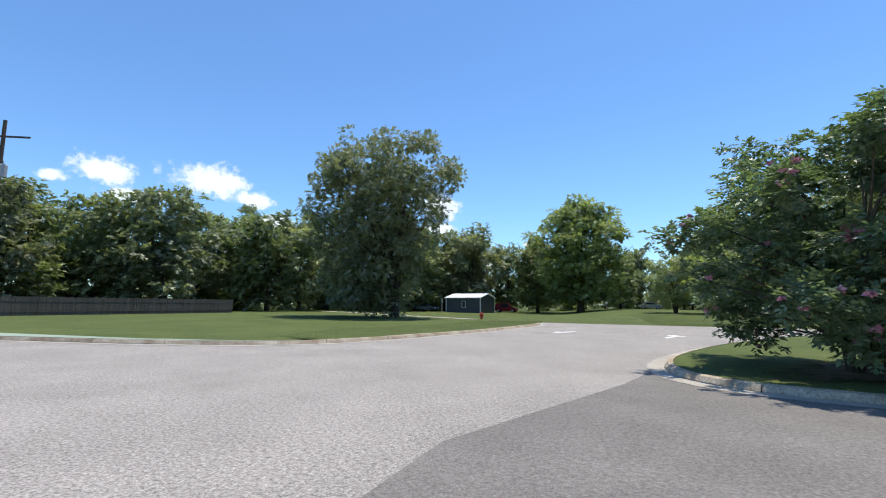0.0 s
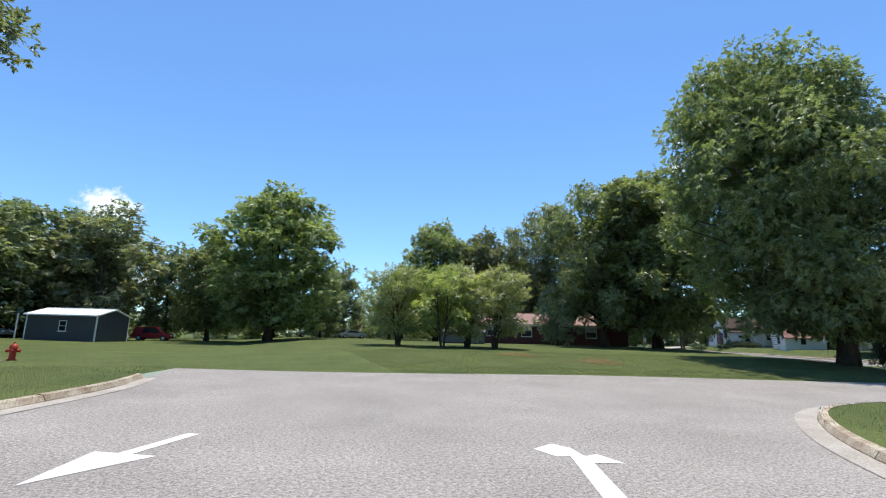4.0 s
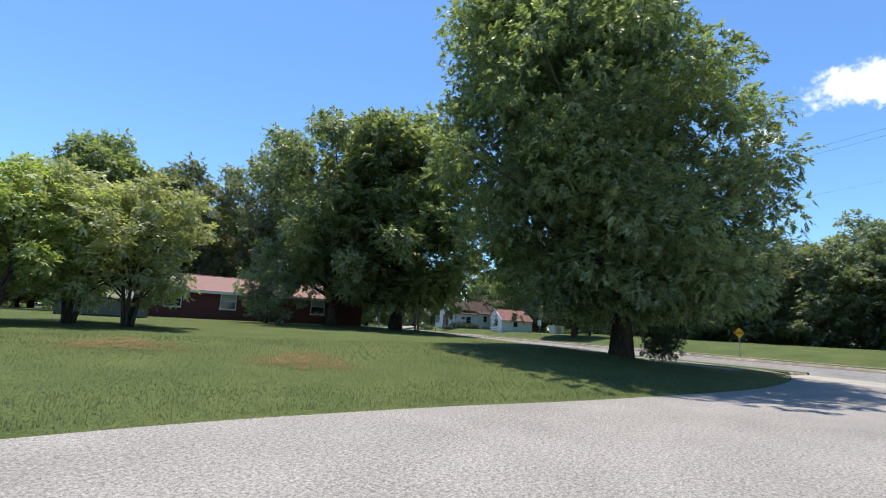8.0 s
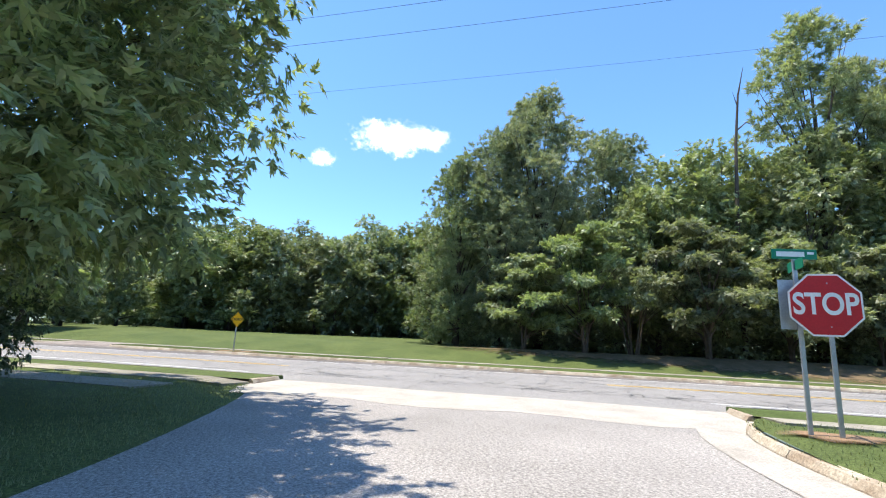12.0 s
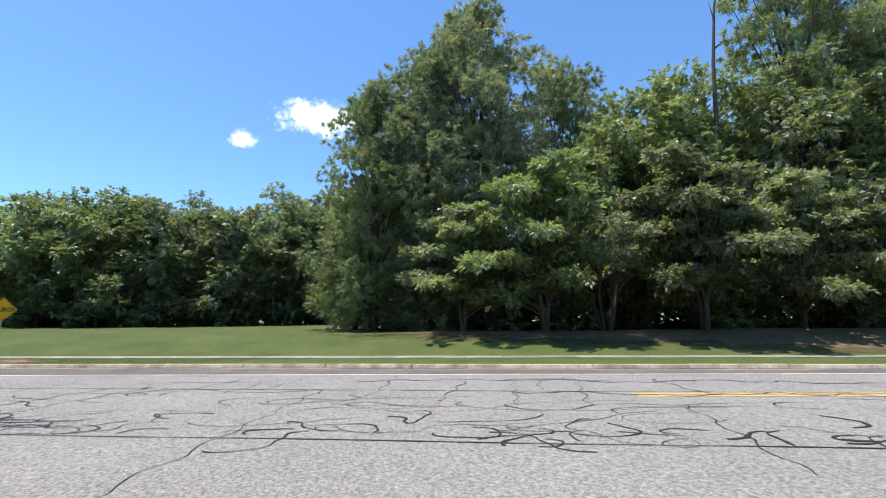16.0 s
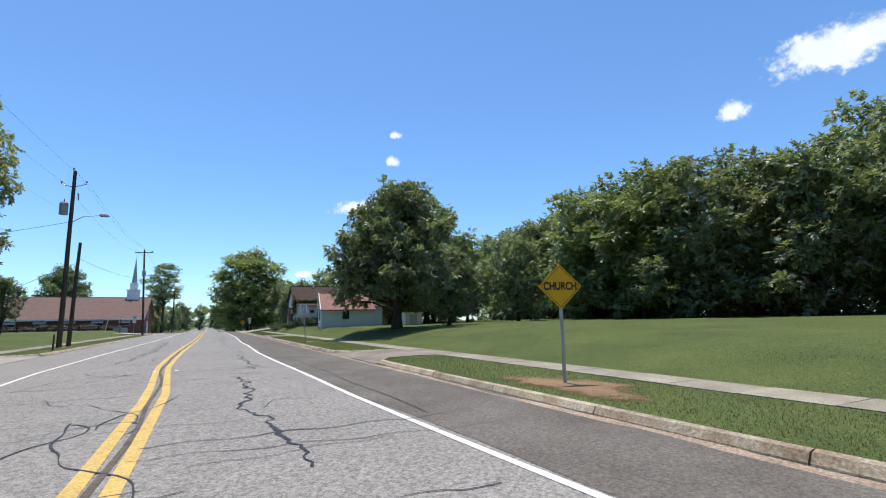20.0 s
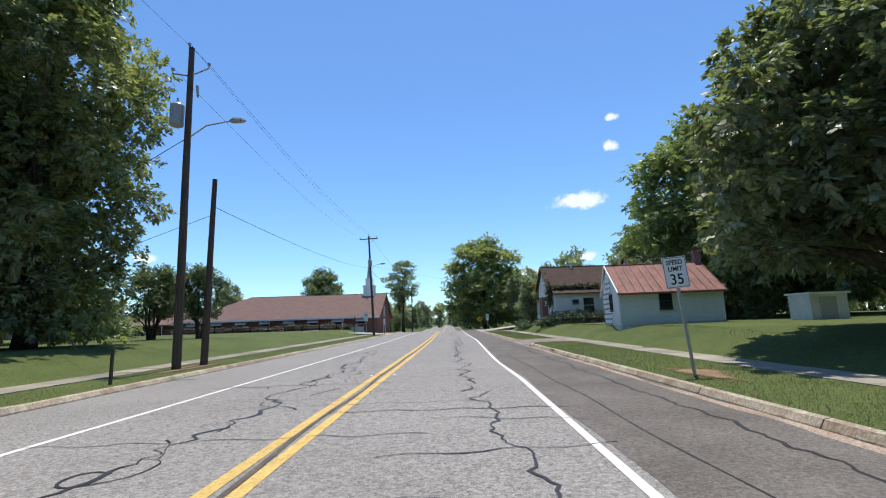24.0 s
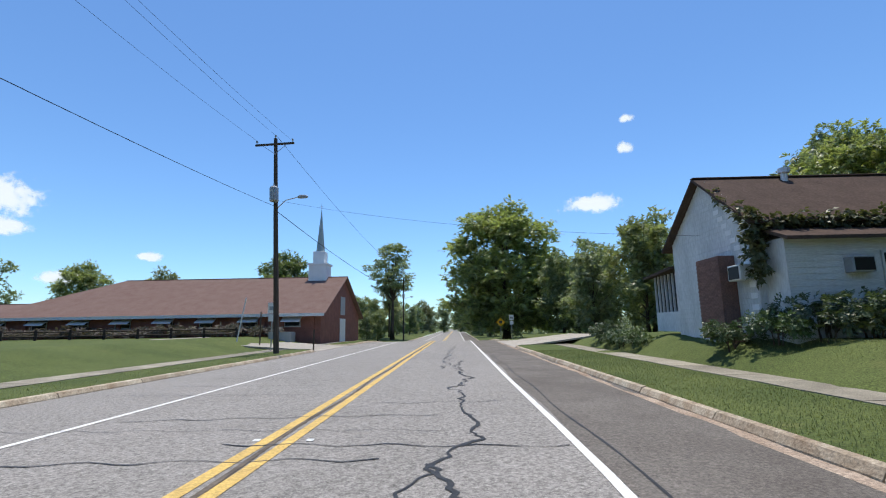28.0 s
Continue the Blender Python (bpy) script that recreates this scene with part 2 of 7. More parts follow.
M["seam"] = mat("old_brown_seam", (0.15, 0.12, 0.09), 0.8, var=0.35, scale=2, fine=20, bump=0.3, base2=(0.07, 0.058, 0.045))
M["tar"] = mat("crack_sealant", (0.035, 0.034, 0.033), 0.55, var=0.3, scale=4, fine=30, bump=0.2)
M["bark"] = mat("bark", (0.13, 0.1, 0.075), 0.95, var=0.4, scale=2.0, fine=14, bump=1.0, base2=(0.06, 0.047, 0.036), spec=0.1, stretch=(1, 1, 0.25))
M["leaf_pecan"] = leaf_mat("pecan_leaves", (0.3, 0.35, 0.105), (0.1, 0.135, 0.045), 0.45)
M["leaf_oak"] = leaf_mat("broad_leaves", (0.27, 0.325, 0.125), (0.105, 0.145, 0.055))
M["leaf_wood"] = leaf_mat("wood_edge_leaves", (0.3, 0.34, 0.13), (0.11, 0.15, 0.058))
M["leaf_young"] = leaf_mat("yellow_green_leaves", (0.42, 0.45, 0.11), (0.17, 0.23, 0.055), 0.4)
M["leaf_light"] = leaf_mat("light_green_leaves", (0.27, 0.33, 0.12), (0.11, 0.15, 0.055), 0.4)
M["leaf_pine"] = leaf_mat("pine_needles", (0.31, 0.34, 0.14), (0.13, 0.165, 0.068), 0.36)
M["leaf_myrtle"] = leaf_mat("myrtle_leaves", (0.17, 0.22, 0.1), (0.06, 0.095, 0.045), 0.3)
M["blossom"] = mat("pink_blossom", (0.62, 0.3, 0.36), 0.8, var=0.2, scale=8, fine=30, bump=0)
M["leaf_hedge"] = leaf_mat("hedge_leaves", (0.1, 0.16, 0.045), (0.035, 0.07, 0.02), 0.2)
M["leaf_vine"] = leaf_mat("vine_leaves", (0.15, 0.17, 0.05), (0.06, 0.08, 0.025), 0.25)
M["pole_wood"] = mat("treated_pole_wood", (0.105, 0.08, 0.06), 0.9, var=0.35, scale=1.5, fine=20, bump=0.5, stretch=(1, 1, 0.1))
M["steel"] = mat("galvanised_steel", (0.45, 0.46, 0.47), 0.45, metal=0.8, var=0.15, scale=5, fine=60, bump=0.05)
M["grey_can"] = mat("grey_enamel", (0.36, 0.38, 0.39), 0.4, var=0.1, scale=4, fine=50, bump=0.03)
M["wire"] = mat("black_cable", (0.03, 0.03, 0.03), 0.6, var=0.1, bump=0)
M["sign_red"] = mat("red_sign_sheeting", (0.52, 0.025, 0.03), 0.4, var=0.1, scale=2, fine=40, bump=0.02)
M["sign_yellow"] = mat("yellow_sign_sheeting", (0.8, 0.42, 0.01), 0.4, var=0.1, scale=2, fine=40, bump=0.02)
M["sign_white"] = mat("white_sign_sheeting", (0.82, 0.82, 0.8), 0.4, var=0.08, scale=2, fine=40, bump=0.02)
M["sign_green"] = mat("green_sign_sheeting", (0.01, 0.2, 0.11), 0.4, var=0.1, scale=2, fine=40, bump=0.02)
M["black"] = mat("black_paint", (0.02, 0.02, 0.02), 0.5, var=0.1, bump=0)
M["hydrant"] = mat("red_hydrant_paint", (0.5, 0.05, 0.025), 0.5, var=0.25, scale=6, fine=40, bump=0.1)
M["brick"] = mat("dark_red_brick", (0.3, 0.135, 0.1), 0.9, var=0.3, scale=1.5, fine=18, bump=0.4, base2=(0.21, 0.095, 0.075), spec=0.15)
M["maroon"] = mat("maroon_siding", (0.125, 0.04, 0.032), 0.75, var=0.2, scale=1.0, fine=20, bump=0.2)
M["shingle"] = mat("brown_shingles", (0.2, 0.138, 0.118), 0.95, var=0.18, scale=1.2, fine=14, bump=0.4, base2=(0.17, 0.108, 0.09), spec=0.1)
M["shingle_dark"] = mat("dark_brown_shingles", (0.105, 0.075, 0.062), 0.95, var=0.25, scale=1.2, fine=12, bump=0.5, spec=0.1)
M["tin_red"] = mat("rusty_red_tin", (0.27, 0.125, 0.1), 0.7, metal=0.1, var=0.3, scale=1.3, fine=10, bump=0.2, base2=(0.16, 0.075, 0.062), stretch=(1.6, 0.35, 1))
M["tin_pink"] = mat("faded_red_tin", (0.27, 0.155, 0.14), 0.7, metal=0.05, var=0.15, scale=0.7, fine=14, bump=0.1)
M["white_board"] = mat("weathered_white_boards", (0.72, 0.73, 0.72), 0.8, var=0.15, scale=1.2, fine=16, bump=0.25, base2=(0.55, 0.57, 0.56), stretch=(1, 1, 0.3))
M["white_new"] = mat("fresh_white_paint", (0.85, 0.85, 0.84), 0.7, var=0.05, scale=2, fine=20, bump=0.1)
M["mint_board"] = mat("pale_mint_boards", (0.6, 0.68, 0.63), 0.8, var=0.12, scale=1.0, fine=16, bump=0.25, base2=(0.5, 0.58, 0.54))
M["shed_grey"] = mat("slate_grey_panels", (0.075, 0.08, 0.088), 0.6, var=0.12, scale=1.0, fine=14, bump=0.1)
M["tin_white"] = mat("white_roof_metal", (0.8, 0.81, 0.82), 0.4, var=0.08, scale=1.0, fine=10, bump=0.05)
M["trim_white"] = mat("white_trim", (0.78, 0.78, 0.76), 0.6, var=0.08, scale=3, fine=20, bump=0.05)
M["glass"] = mat("window_glass", (0.02, 0.024, 0.028), 0.06, var=0.1, scale=0.5, fine=5, bump=0, spec=0.6)
M["blind"] = mat("pale_window_blinds", (0.42, 0.43, 0.42), 0.7, var=0.1, scale=2, fine=10, bump=0)
M["fence_wood"] = mat("weathered_fence_boards", (0.13, 0.115, 0.1), 0.95, var=0.3, scale=2, fine=16, bump=0.4, obj_random=0.2, stretch=(1, 1, 0.2))
M["rail_wood"] = mat("dark_fence_rails", (0.055, 0.042, 0.035), 0.9, var=0.3, scale=2, fine=16, bump=0.3)
M["chimney"] = mat("red_chimney_brick", (0.27, 0.15, 0.12), 0.9, var=0.3, scale=3, fine=20, bump=0.5, base2=(0.19, 0.11, 0.09), obj_random=0.2)
M["car_silver"] = mat("silver_car_paint", (0.42, 0.43, 0.45), 0.25, metal=0.5, var=0.04, bump=0)
M["car_maroon"] = mat("maroon_car_paint", (0.25, 0.025, 0.035), 0.25, var=0.05, bump=0)
M["rubber"] = mat("tyre_rubber", (0.02, 0.02, 0.02), 0.9, var=0.1, bump=0.05)
M["tan_wall"] = mat("tan_block_wall", (0.5, 0.36, 0.2), 0.85, var=0.15, scale=1, fine=14, bump=0.2)
M["cloud"] = cloud_mat()
M["slate_green"] = mat("grey_green_sheet", (0.17, 0.18, 0.17), 0.8, var=0.15, scale=1, fine=14, bump=0.1)


# ---- mesh helpers ----
def mesh_ob(name, verts, faces, material, parent=None, smooth_shade=False):
    me = bpy.data.meshes.new(name)
    me.from_pydata([tuple(v) for v in verts], [], faces)
    me.materials.append(material)
    if smooth_shade:
        me.polygons.foreach_set("use_smooth", [True] * len(me.polygons))
    ob = new(name, me)
    if parent:
        ob.parent = parent
    return ob


def part(name, bm, material, parent=None, label="", smooth_shade=False):
    """One bmesh as one mesh object, under a thing or a part."""
    me = bpy.data.meshes.new(name)
    bmesh.ops.recalc_face_normals(bm, faces=bm.faces[:])
    bm.to_mesh(me)
    bm.free()
    me.materials.append(material)
    if smooth_shade:
        me.polygons.foreach_set("use_smooth", [True] * len(me.polygons))
    ob = new(name, me)
    if parent:
        ob.parent = parent
    if label:
        ob["label"] = label
    return ob


def empty(name, m, label, category, group="", kind=""):
    ob = new(name)
    ob.matrix_world = m
    return tagged(ob, label, category, group, kind)


def box(bm, x0, x1, y0, y1, z0, z1, bevel=0.0, m=None):
    """A box added to bm, with softened edges if bevel is given."""
    r = bmesh.ops.create_cube(bm, size=1.0)
    vs = r["verts"]
    for v in vs:
        v.co = Vector(((x0 + x1) / 2 + v.co.x * (x1 - x0), (y0 + y1) / 2 + v.co.y * (y1 - y0), (z0 + z1) / 2 + v.co.z * (z1 - z0)))
    if bevel:
        es = list({e for v in vs for e in v.link_edges})
        r2 = bmesh.ops.bevel(bm, geom=es, offset=bevel, segments=1, affect="EDGES")
        vs = list({v for f in r2["faces"] for v in f.verts} | {v for v in vs if v.is_valid})
    if m is not None:
        bmesh.ops.transform(bm, matrix=m, verts=[v for v in vs if v.is_valid])
    return bm


def boxes(*rows, bevel=0.0):
    bm = bmesh.new()
    for r in rows:
        box(bm, *r, bevel=bevel)
    return bm


def tube(bm, pts, radii, seg=8, cap=True):
    """A tapered tube along pts."""
    rings = []
    n = len(pts)
    pts = [Vector(p) for p in pts]
    if not hasattr(radii, "__len__"):
        radii = [radii] * n
    side = None
    for i, p in enumerate(pts):
        d = (pts[min(i + 1, n - 1)] - pts[max(i - 1, 0)]).normalized()
        if side is None:
            side = d.orthogonal().normalized()
        else:
            side = (side - d * side.dot(d)).normalized()
        up = d.cross(side)
        rings.append([bm.verts.new(p + (side * math.cos(a) + up * math.sin(a)) * radii[i]) for a in [2 * math.pi * k / seg for k in range(seg)]])
    for a, b in zip(rings, rings[1:]):
        for k in range(seg):
            bm.faces.new((a[k], a[(k + 1) % seg], b[(k + 1) % seg], b[k]))
    if cap:
        bm.faces.new(rings[0][::-1])
        bm.faces.new(rings[-1])
    return bm


def prism(bm, outline, thick, m=None):
    """A flat plate of the outline (x, z) with its thickness along y."""
    a = [bm.verts.new((x, 0, z)) for x, z in outline]
    b = [bm.verts.new((x, thick, z)) for x, z in outline]
    bm.faces.new(a)
    bm.faces.new(b[::-1])
    n = len(outline)
    for i in range(n):
        bm.faces.new((a[i], b[i], b[(i + 1) % n], a[(i + 1) % n]))
    if m is not None:
        bmesh.ops.transform(bm, matrix=m, verts=a + b)
    return bm


def text_part(name, words, size, material, parent, m, depth=0.004, bold=0.0):
    cu = bpy.data.curves.new(name, "FONT")
    cu.body, cu.size, cu.extrude, cu.offset = words, size, depth, bold
    cu.align_x, cu.align_y = "CENTER", "CENTER"
    tmp = bpy.data.objects.new(name, cu)
    scene.collection.objects.link(tmp)
    bpy.context.view_layer.update()
    me = bpy.data.meshes.new_from_object(tmp.evaluated_get(bpy.context.evaluated_depsgraph_get()))
    bpy.data.objects.remove(tmp)
    me.materials.clear()
    me.materials.append(material)
    ob = new(name, me)
    ob.parent = parent
    ob.matrix_local = m
    return ob


def catmull(points, step=1.0):
    """Evenly stepped points of a smooth line through the given ones."""
    P = [Vector((p[0], p[1])) for p in points]
    P = [P[0] * 2 - P[1]] + P + [P[-1] * 2 - P[-2]]
    dense = []
    for i in range(1, len(P) - 2):
        a, b, c, d = P[i - 1 : i + 3]
        n = max(2, int((c - b).length / 0.25))
        for k in range(n):
            t = k / n
            dense.append(0.5 * (2 * b + (c - a) * t + (2 * a - 5 * b + 4 * c - d) * t * t + (3 * b - a - 3 * c + d) * t**3))
    dense.append(P[-2])
    out, acc = [dense[0]], 0.0
    for p, q in zip(dense, dense[1:]):
        acc += (q - p).length
        if acc >= step:
            out.append(q)
            acc = 0.0
    if (out[-1] - dense[-1]).length > step * 0.3:
        out.append(dense[-1])
    else:
        out[-1] = dense[-1]
    return out

# ---- plan of paved and grassed ground ----
KERB_L = catmull([(-70, 3.6), (-22, 3.3), (-14.5, 3.6), (-10.3, 4.8), (-7.6, 8), (-5.7, 12.2), (-4.4, 15), (-3.1, 19), (-1.4, 24.5), (-1.0, 28)], 0.75)
EDGE_N = catmull([(-0.6, 32.6), (4.5, 30.4), (9.7, 28.9), (14, 28.0), (16.5, 27.35), (20, 26.0), (22.5, 24.8), (25, 23.7), (31.6, 21.2), (37.5, 20.1), tuple(sc(38.3, 26.4)[:2])], 0.75)
KERB_S = catmull([tuple(sc(24.6, 26.4)[:2]), (34.8, 9.3), (33.6, 10.6), (31.8, 11.7), (29, 13), (25, 14.8), (21, 16.4), (18, 17.1), (15.2, 16.9), (12.8, 15.8), (10, 13.6), (7, 10), (4.6, 6.5), (2.8, 3.2), (2.1, 0.6), (2.5, -1.2), (4.3, -2.5), (10, -4.2), (20, -6.5), (24, -7.3)], 0.75)
STREET = [tuple(p) for p in KERB_L] + [tuple(p) for p in EDGE_N] + [tuple(p) for p in KERB_S] + [(60, -70), (-70, -70)]
MAIN_L, MAIN_R = 26.4, 40.1


def inside(poly, x, y):
    """Which of the points lie in the polygon."""
    x, y = np.asarray(x, float), np.asarray(y, float)
    hit = np.zeros(x.shape, bool)
    px, py = np.array(poly, float).T
    qx, qy = np.roll(px, 1), np.roll(py, 1)
    for a, b, c, d in zip(px, py, qx, qy):
        if b != d:
            hit ^= ((b > y) != (d > y)) & (x < (c - a) * (y - b) / (d - b) + a)
    return hit


def edge_distance(line, x, y):
    x, y = np.asarray(x, float), np.asarray(y, float)
    best = np.full(x.shape, 1e9)
    for p in line:
        best = np.minimum(best, np.hypot(x - p[0], y - p[1]))
    return best


def vsmooth(a, b, v):
    t = np.clip((v - a) / (b - a), 0, 1)
    return t * t * (3 - 2 * t)


def right_line(s):
    """Where the white line on the right runs."""
    return float(np.interp(s, (-120, 12, 30, 44.5, 48, 52, 59.5, 64, 70, 80, 86, 97, 108, 118, 400), (38.95, 38.95, 38.3, 37.7, 37.5, 37.32, 37.18, 37.03, 36.95, 37.12, 37.05, 37.3, 37.57, 37.5, 37.5)))


DRIVES_R = ((60.6, 65.4, 1.1), (97.4, 102.0, 1.0), (138.0, 149.0, 1.5))
DRIVES_L = ((69.5, 75.0, 0.9), (135.5, 143.5, 1.0))


def left_shift(s):
    """The left kerb stands nearer to the road's middle beside the junction."""
    return 1.75 * (1 - smooth(42, 64, s))


def shift(s):
    """The painted lanes drift towards the left kerb as the road goes on."""
    return 1.35 * (1 - smooth(12, 44, s)) + float(np.interp(s, (40, 48, 55, 63, 72, 83, 95, 108, 130), (0.1, 0.15, 0.08, -0.4, -0.42, -0.27, -0.08, 0.05, 0.0)))


def hill(s):
    """The road and its sides fall away beyond the church."""
    return -1.3 * vsmooth(151, 187, np.asarray(s, float))


def lawn_height(x, y):
    """The height of the grass: flat by the kerbs, a bank across the main road, a rise towards the houses."""
    x, y = np.atleast_1d(np.asarray(x, float)), np.atleast_1d(np.asarray(y, float))
    s, c = DX * x + DY * y, DY * x - DX * y
    h = np.full(x.shape, 0.13)
    steep = vsmooth(80, 90, s)
    bank = (vsmooth(44.7, 50.0, c) * (1 - steep) + vsmooth(44.5, 46.2, c) * steep) * (0.85 + 0.04 * vsmooth(84, 94, s) - 0.35 * vsmooth(132, 142, s)) + np.clip(c - 50, 0, 60) * 0.012
    h += bank
    west = vsmooth(0.5, 10.0, np.where(c < 22, edge_distance(EDGE_N, x, y), 0)) * (y > 24 - 0.14 * x) * vsmooth(0, 12, x)
    h += 0.55 * west * (1 - vsmooth(18, 23, c)) + 0.25 * vsmooth(12, 32, edge_distance(EDGE_N, x, y)) * (c < 20) * vsmooth(0, 12, x) * (y > 22)
    h += 0.2 * vsmooth(4, 30, -x) * (c < 20)
    en = edge_distance(EDGE_N, x, y)
    h -= 0.08 * vsmooth(1.6, 0.3, en) + 0.07 * vsmooth(0.3, 0.0, en)
    h += 0.04 * np.sin(x * 0.31 + 1.3) * np.cos(y * 0.27) * vsmooth(46, 52, c)
    h += 0.13 * vsmooth(3.0, 0.6, np.hypot(x - 32.3, y - 9.6))
    # the verges dip under the drives
    for u, rows in ((c - MAIN_R, DRIVES_R), (MAIN_L - c, DRIVES_L)):
        for s0, s1, flare in rows:
            e = flare * np.clip((1.25 - u) / 1.25, 0, 1)
            m = vsmooth(s0 - e - 0.16, s0 - e + 0.02, s) * vsmooth(s1 + e + 0.16, s1 + e - 0.02, s) * (u > -0.6) * (u < 3.05)
            low = np.interp(u, (0, 1.2, 2.9), (-0.05, 0.045, 0.095))
            h = h * (1 - m) + np.minimum(h, low) * m
    return h + hill(s)


def gz(x, y):
    return float(lawn_height(x, y)[0])


def build_ground():
    from_grid = []
    for lo_x, hi_x, lo_y, hi_y, st in ((-45, 125, -30, 150, 2.5),):
        for gx in np.arange(lo_x, hi_x, st):
            for gy in np.arange(lo_y, hi_y, st):
                from_grid.append((gx + random.uniform(-0.5, 0.5), gy + random.uniform(-0.5, 0.5)))
    for r, n in ((150, 60), (220, 50), (330, 40), (600, 36), (1200, 30), (2600, 24)):
        for k in range(n):
            a = 2 * math.pi * k / n
            from_grid.append((40 + r * math.cos(a), 60 + r * math.sin(a)))
    lines = []
    lines.append([tuple(p) for p in STREET] + [STREET[0]])
    cuts = lambda rows: [v for s0, s1, fl in rows for v in (s0 - fl - 0.2, s0 - fl + 0.05, s1 + fl - 0.05, s1 + fl + 0.2)]
    right = [tuple(sc(s, MAIN_R)[:2]) for s in sorted(list(np.arange(-160, 640, 3.0)) + cuts(DRIVES_R))]
    left = [tuple(sc(s, MAIN_L)[:2]) for s in list(np.arange(-160, 24.0, 3.0)) + [24.6]]
    left2 = [tuple(sc(s, MAIN_L)[:2]) for s in sorted([38.3] + list(np.arange(41, 640, 3.0)) + cuts(DRIVES_L))]
    mouth = [left[-1], left2[0]]
    lines += [right, left, left2, mouth]
    verts, edges = [], []
    for ln in lines:
        i0 = len(verts)
        verts += ln
        edges += [(i0 + i, i0 + i + 1) for i in range(len(ln) - 1)]
    for c in (40.45, 42.9, 44.6, 45.4, 24.3, 22.6, 26.0):
        for s in np.arange(-30, 200, 2.0):
            if c > 30 or not 23.0 < s < 40.0:
                from_grid.append(tuple(sc(s, c)[:2]))
    for base, sg, rows in ((MAIN_R, 1, DRIVES_R), (MAIN_L, -1, DRIVES_L)):
        for s0, s1, fl in rows:
            for u in (0.35, 0.7, 1.1, 1.6, 2.2, 2.8):
                e = fl * max(0.0, (1.25 - u) / 1.25)
                for s in (s0 - e - 0.2, s0 - e + 0.06, (s0 + s1) / 2, s1 + e - 0.06, s1 + e + 0.2):
                    from_grid.append(tuple(sc(s, base + sg * u)[:2]))
    barrier = np.array(verts)
    keep = []
    for p in from_grid:
        if np.min(np.hypot(barrier[:, 0] - p[0], barrier[:, 1] - p[1])) > 0.15:
            keep.append(p)
    verts += keep
    from mathutils.geometry import delaunay_2d_cdt
    v, e, f, *_ = delaunay_2d_cdt([Vector(p) for p in verts], edges, [], 0, 1e-4)
    v = np.array([(p.x, p.y) for p in v])
    f = np.array([t[:3] for t in f])
    cx, cy = v[f].mean(1).T
    cc = DY * cx - DX * cy
    ss = DX * cx + DY * cy
    street = inside(STREET, cx, cy) & (cc < MAIN_L)
    main = (cc > MAIN_L) & (cc < MAIN_R) & (ss > -160) & (ss < 637)
    far = np.hypot(v[:, 0] - 40, v[:, 1] - 60) > 400
    z = lawn_height(v[:, 0], v[:, 1])
    z[far] = np.minimum(z[far], 0.4)
    # the turf ends behind the kerb stones
    turf = v.copy()
    for ln, sg in ((right, 1), ([p for p in left2 if to_sc(*p)[0] > 66], -1), (KERB_L[12:], -1), (KERB_S[2:], -1)):
        ps = [Vector((p[0], p[1])) for p in ln]
        for i, p in enumerate(ps):
            d = (ps[min(i + 1, len(ps) - 1)] - ps[max(i - 1, 0)]).normalized() * 0.15 * sg
            at = np.hypot(v[:, 0] - p.x, v[:, 1] - p.y) < 0.03
            turf[at] = v[at] + (d.y, -d.x)
    for name, pick, height, material in (("ground", ~street & ~main, z, M["grass"]), ("street_paving", street & ~main, np.zeros(len(v)), M["chipseal"])):
        used, inv = np.unique(f[pick].ravel(), return_inverse=True)
        tri = inv.reshape(-1, 3)
        ob = mesh_ob(name, np.column_stack([(turf if name == "ground" else v)[used], height[used]]).tolist(), tri.tolist(), material, smooth_shade=name == "ground")
        yield ob


ground, street = list(build_ground())
tagged(ground, "mown green lawn with dry patches and a low bank", "lawn", kind="structure")
tagged(street, "pale grey worn chip-seal paving of a side street", "street", kind="structure")

# main road: a long strip
vs, fs = [], []
for i, s in enumerate(np.arange(-160, 641, 3.0)):
    dz = float(hill(s))
    vs += [sc(s, MAIN_L, dz), sc(s, 33.4, 0.03 + dz), sc(s, MAIN_R, dz)]
    if i:
        a = 3 * i
        fs += [(a - 3, a - 2, a + 1, a), (a - 2, a - 1, a + 2, a + 1)]
road = tagged(mesh_ob("road", vs, fs, M["asphalt"]), "grey cracked asphalt road with sealed cracks", "road", kind="structure")


def road_z(c):
    return 0.03 * max(0.0, 1 - abs(c - 33.4) / 6.8)


def sheet(name, outline, z, material, label, category, parent=None):
    vs2 = [(p[0], p[1], z(p[0], p[1]) if callable(z) else z) for p in outline]
    ob = mesh_ob(name, vs2, [tuple(range(len(vs2)))], material, parent)
    return tagged(ob, label, category, kind="structure") if label else ob


# darker asphalt of the lot behind the island
sheet("lot_paving", [(2.2, 1.6), (0.8, -1.5), (-1.9, -6.2), (-3.7, -16), (24, -16), (20, -6.65), (10, -4.35), (4.3, -2.65), (2.4, -1.2), (2.0, 0.6)], 0.004, M["patch"], "darker grey asphalt of a car park", "car park")
# concrete apron at the mouth of the side street
av, af = [], []
for k, s in enumerate(np.linspace(24.4, 38.6, 15)):
    near = 24.6 + 0.25 * math.sin(s * 1.3) + 0.12 * math.sin(s * 3.1)
    av += [sc(s, near, 0.005), sc(s, 26.4, 0.006), sc(s, 27.8 + 0.08 * math.sin(s * 0.9), 0.012)]
    if k:
        a = 3 * k
        af += [(a - 3, a - 2, a + 1, a), (a - 2, a - 1, a + 2, a + 1)]
apron = tagged(mesh_ob("concrete_apron", av, af, M["concrete"]), "pale worn concrete apron where the street meets the road", "apron", kind="structure")
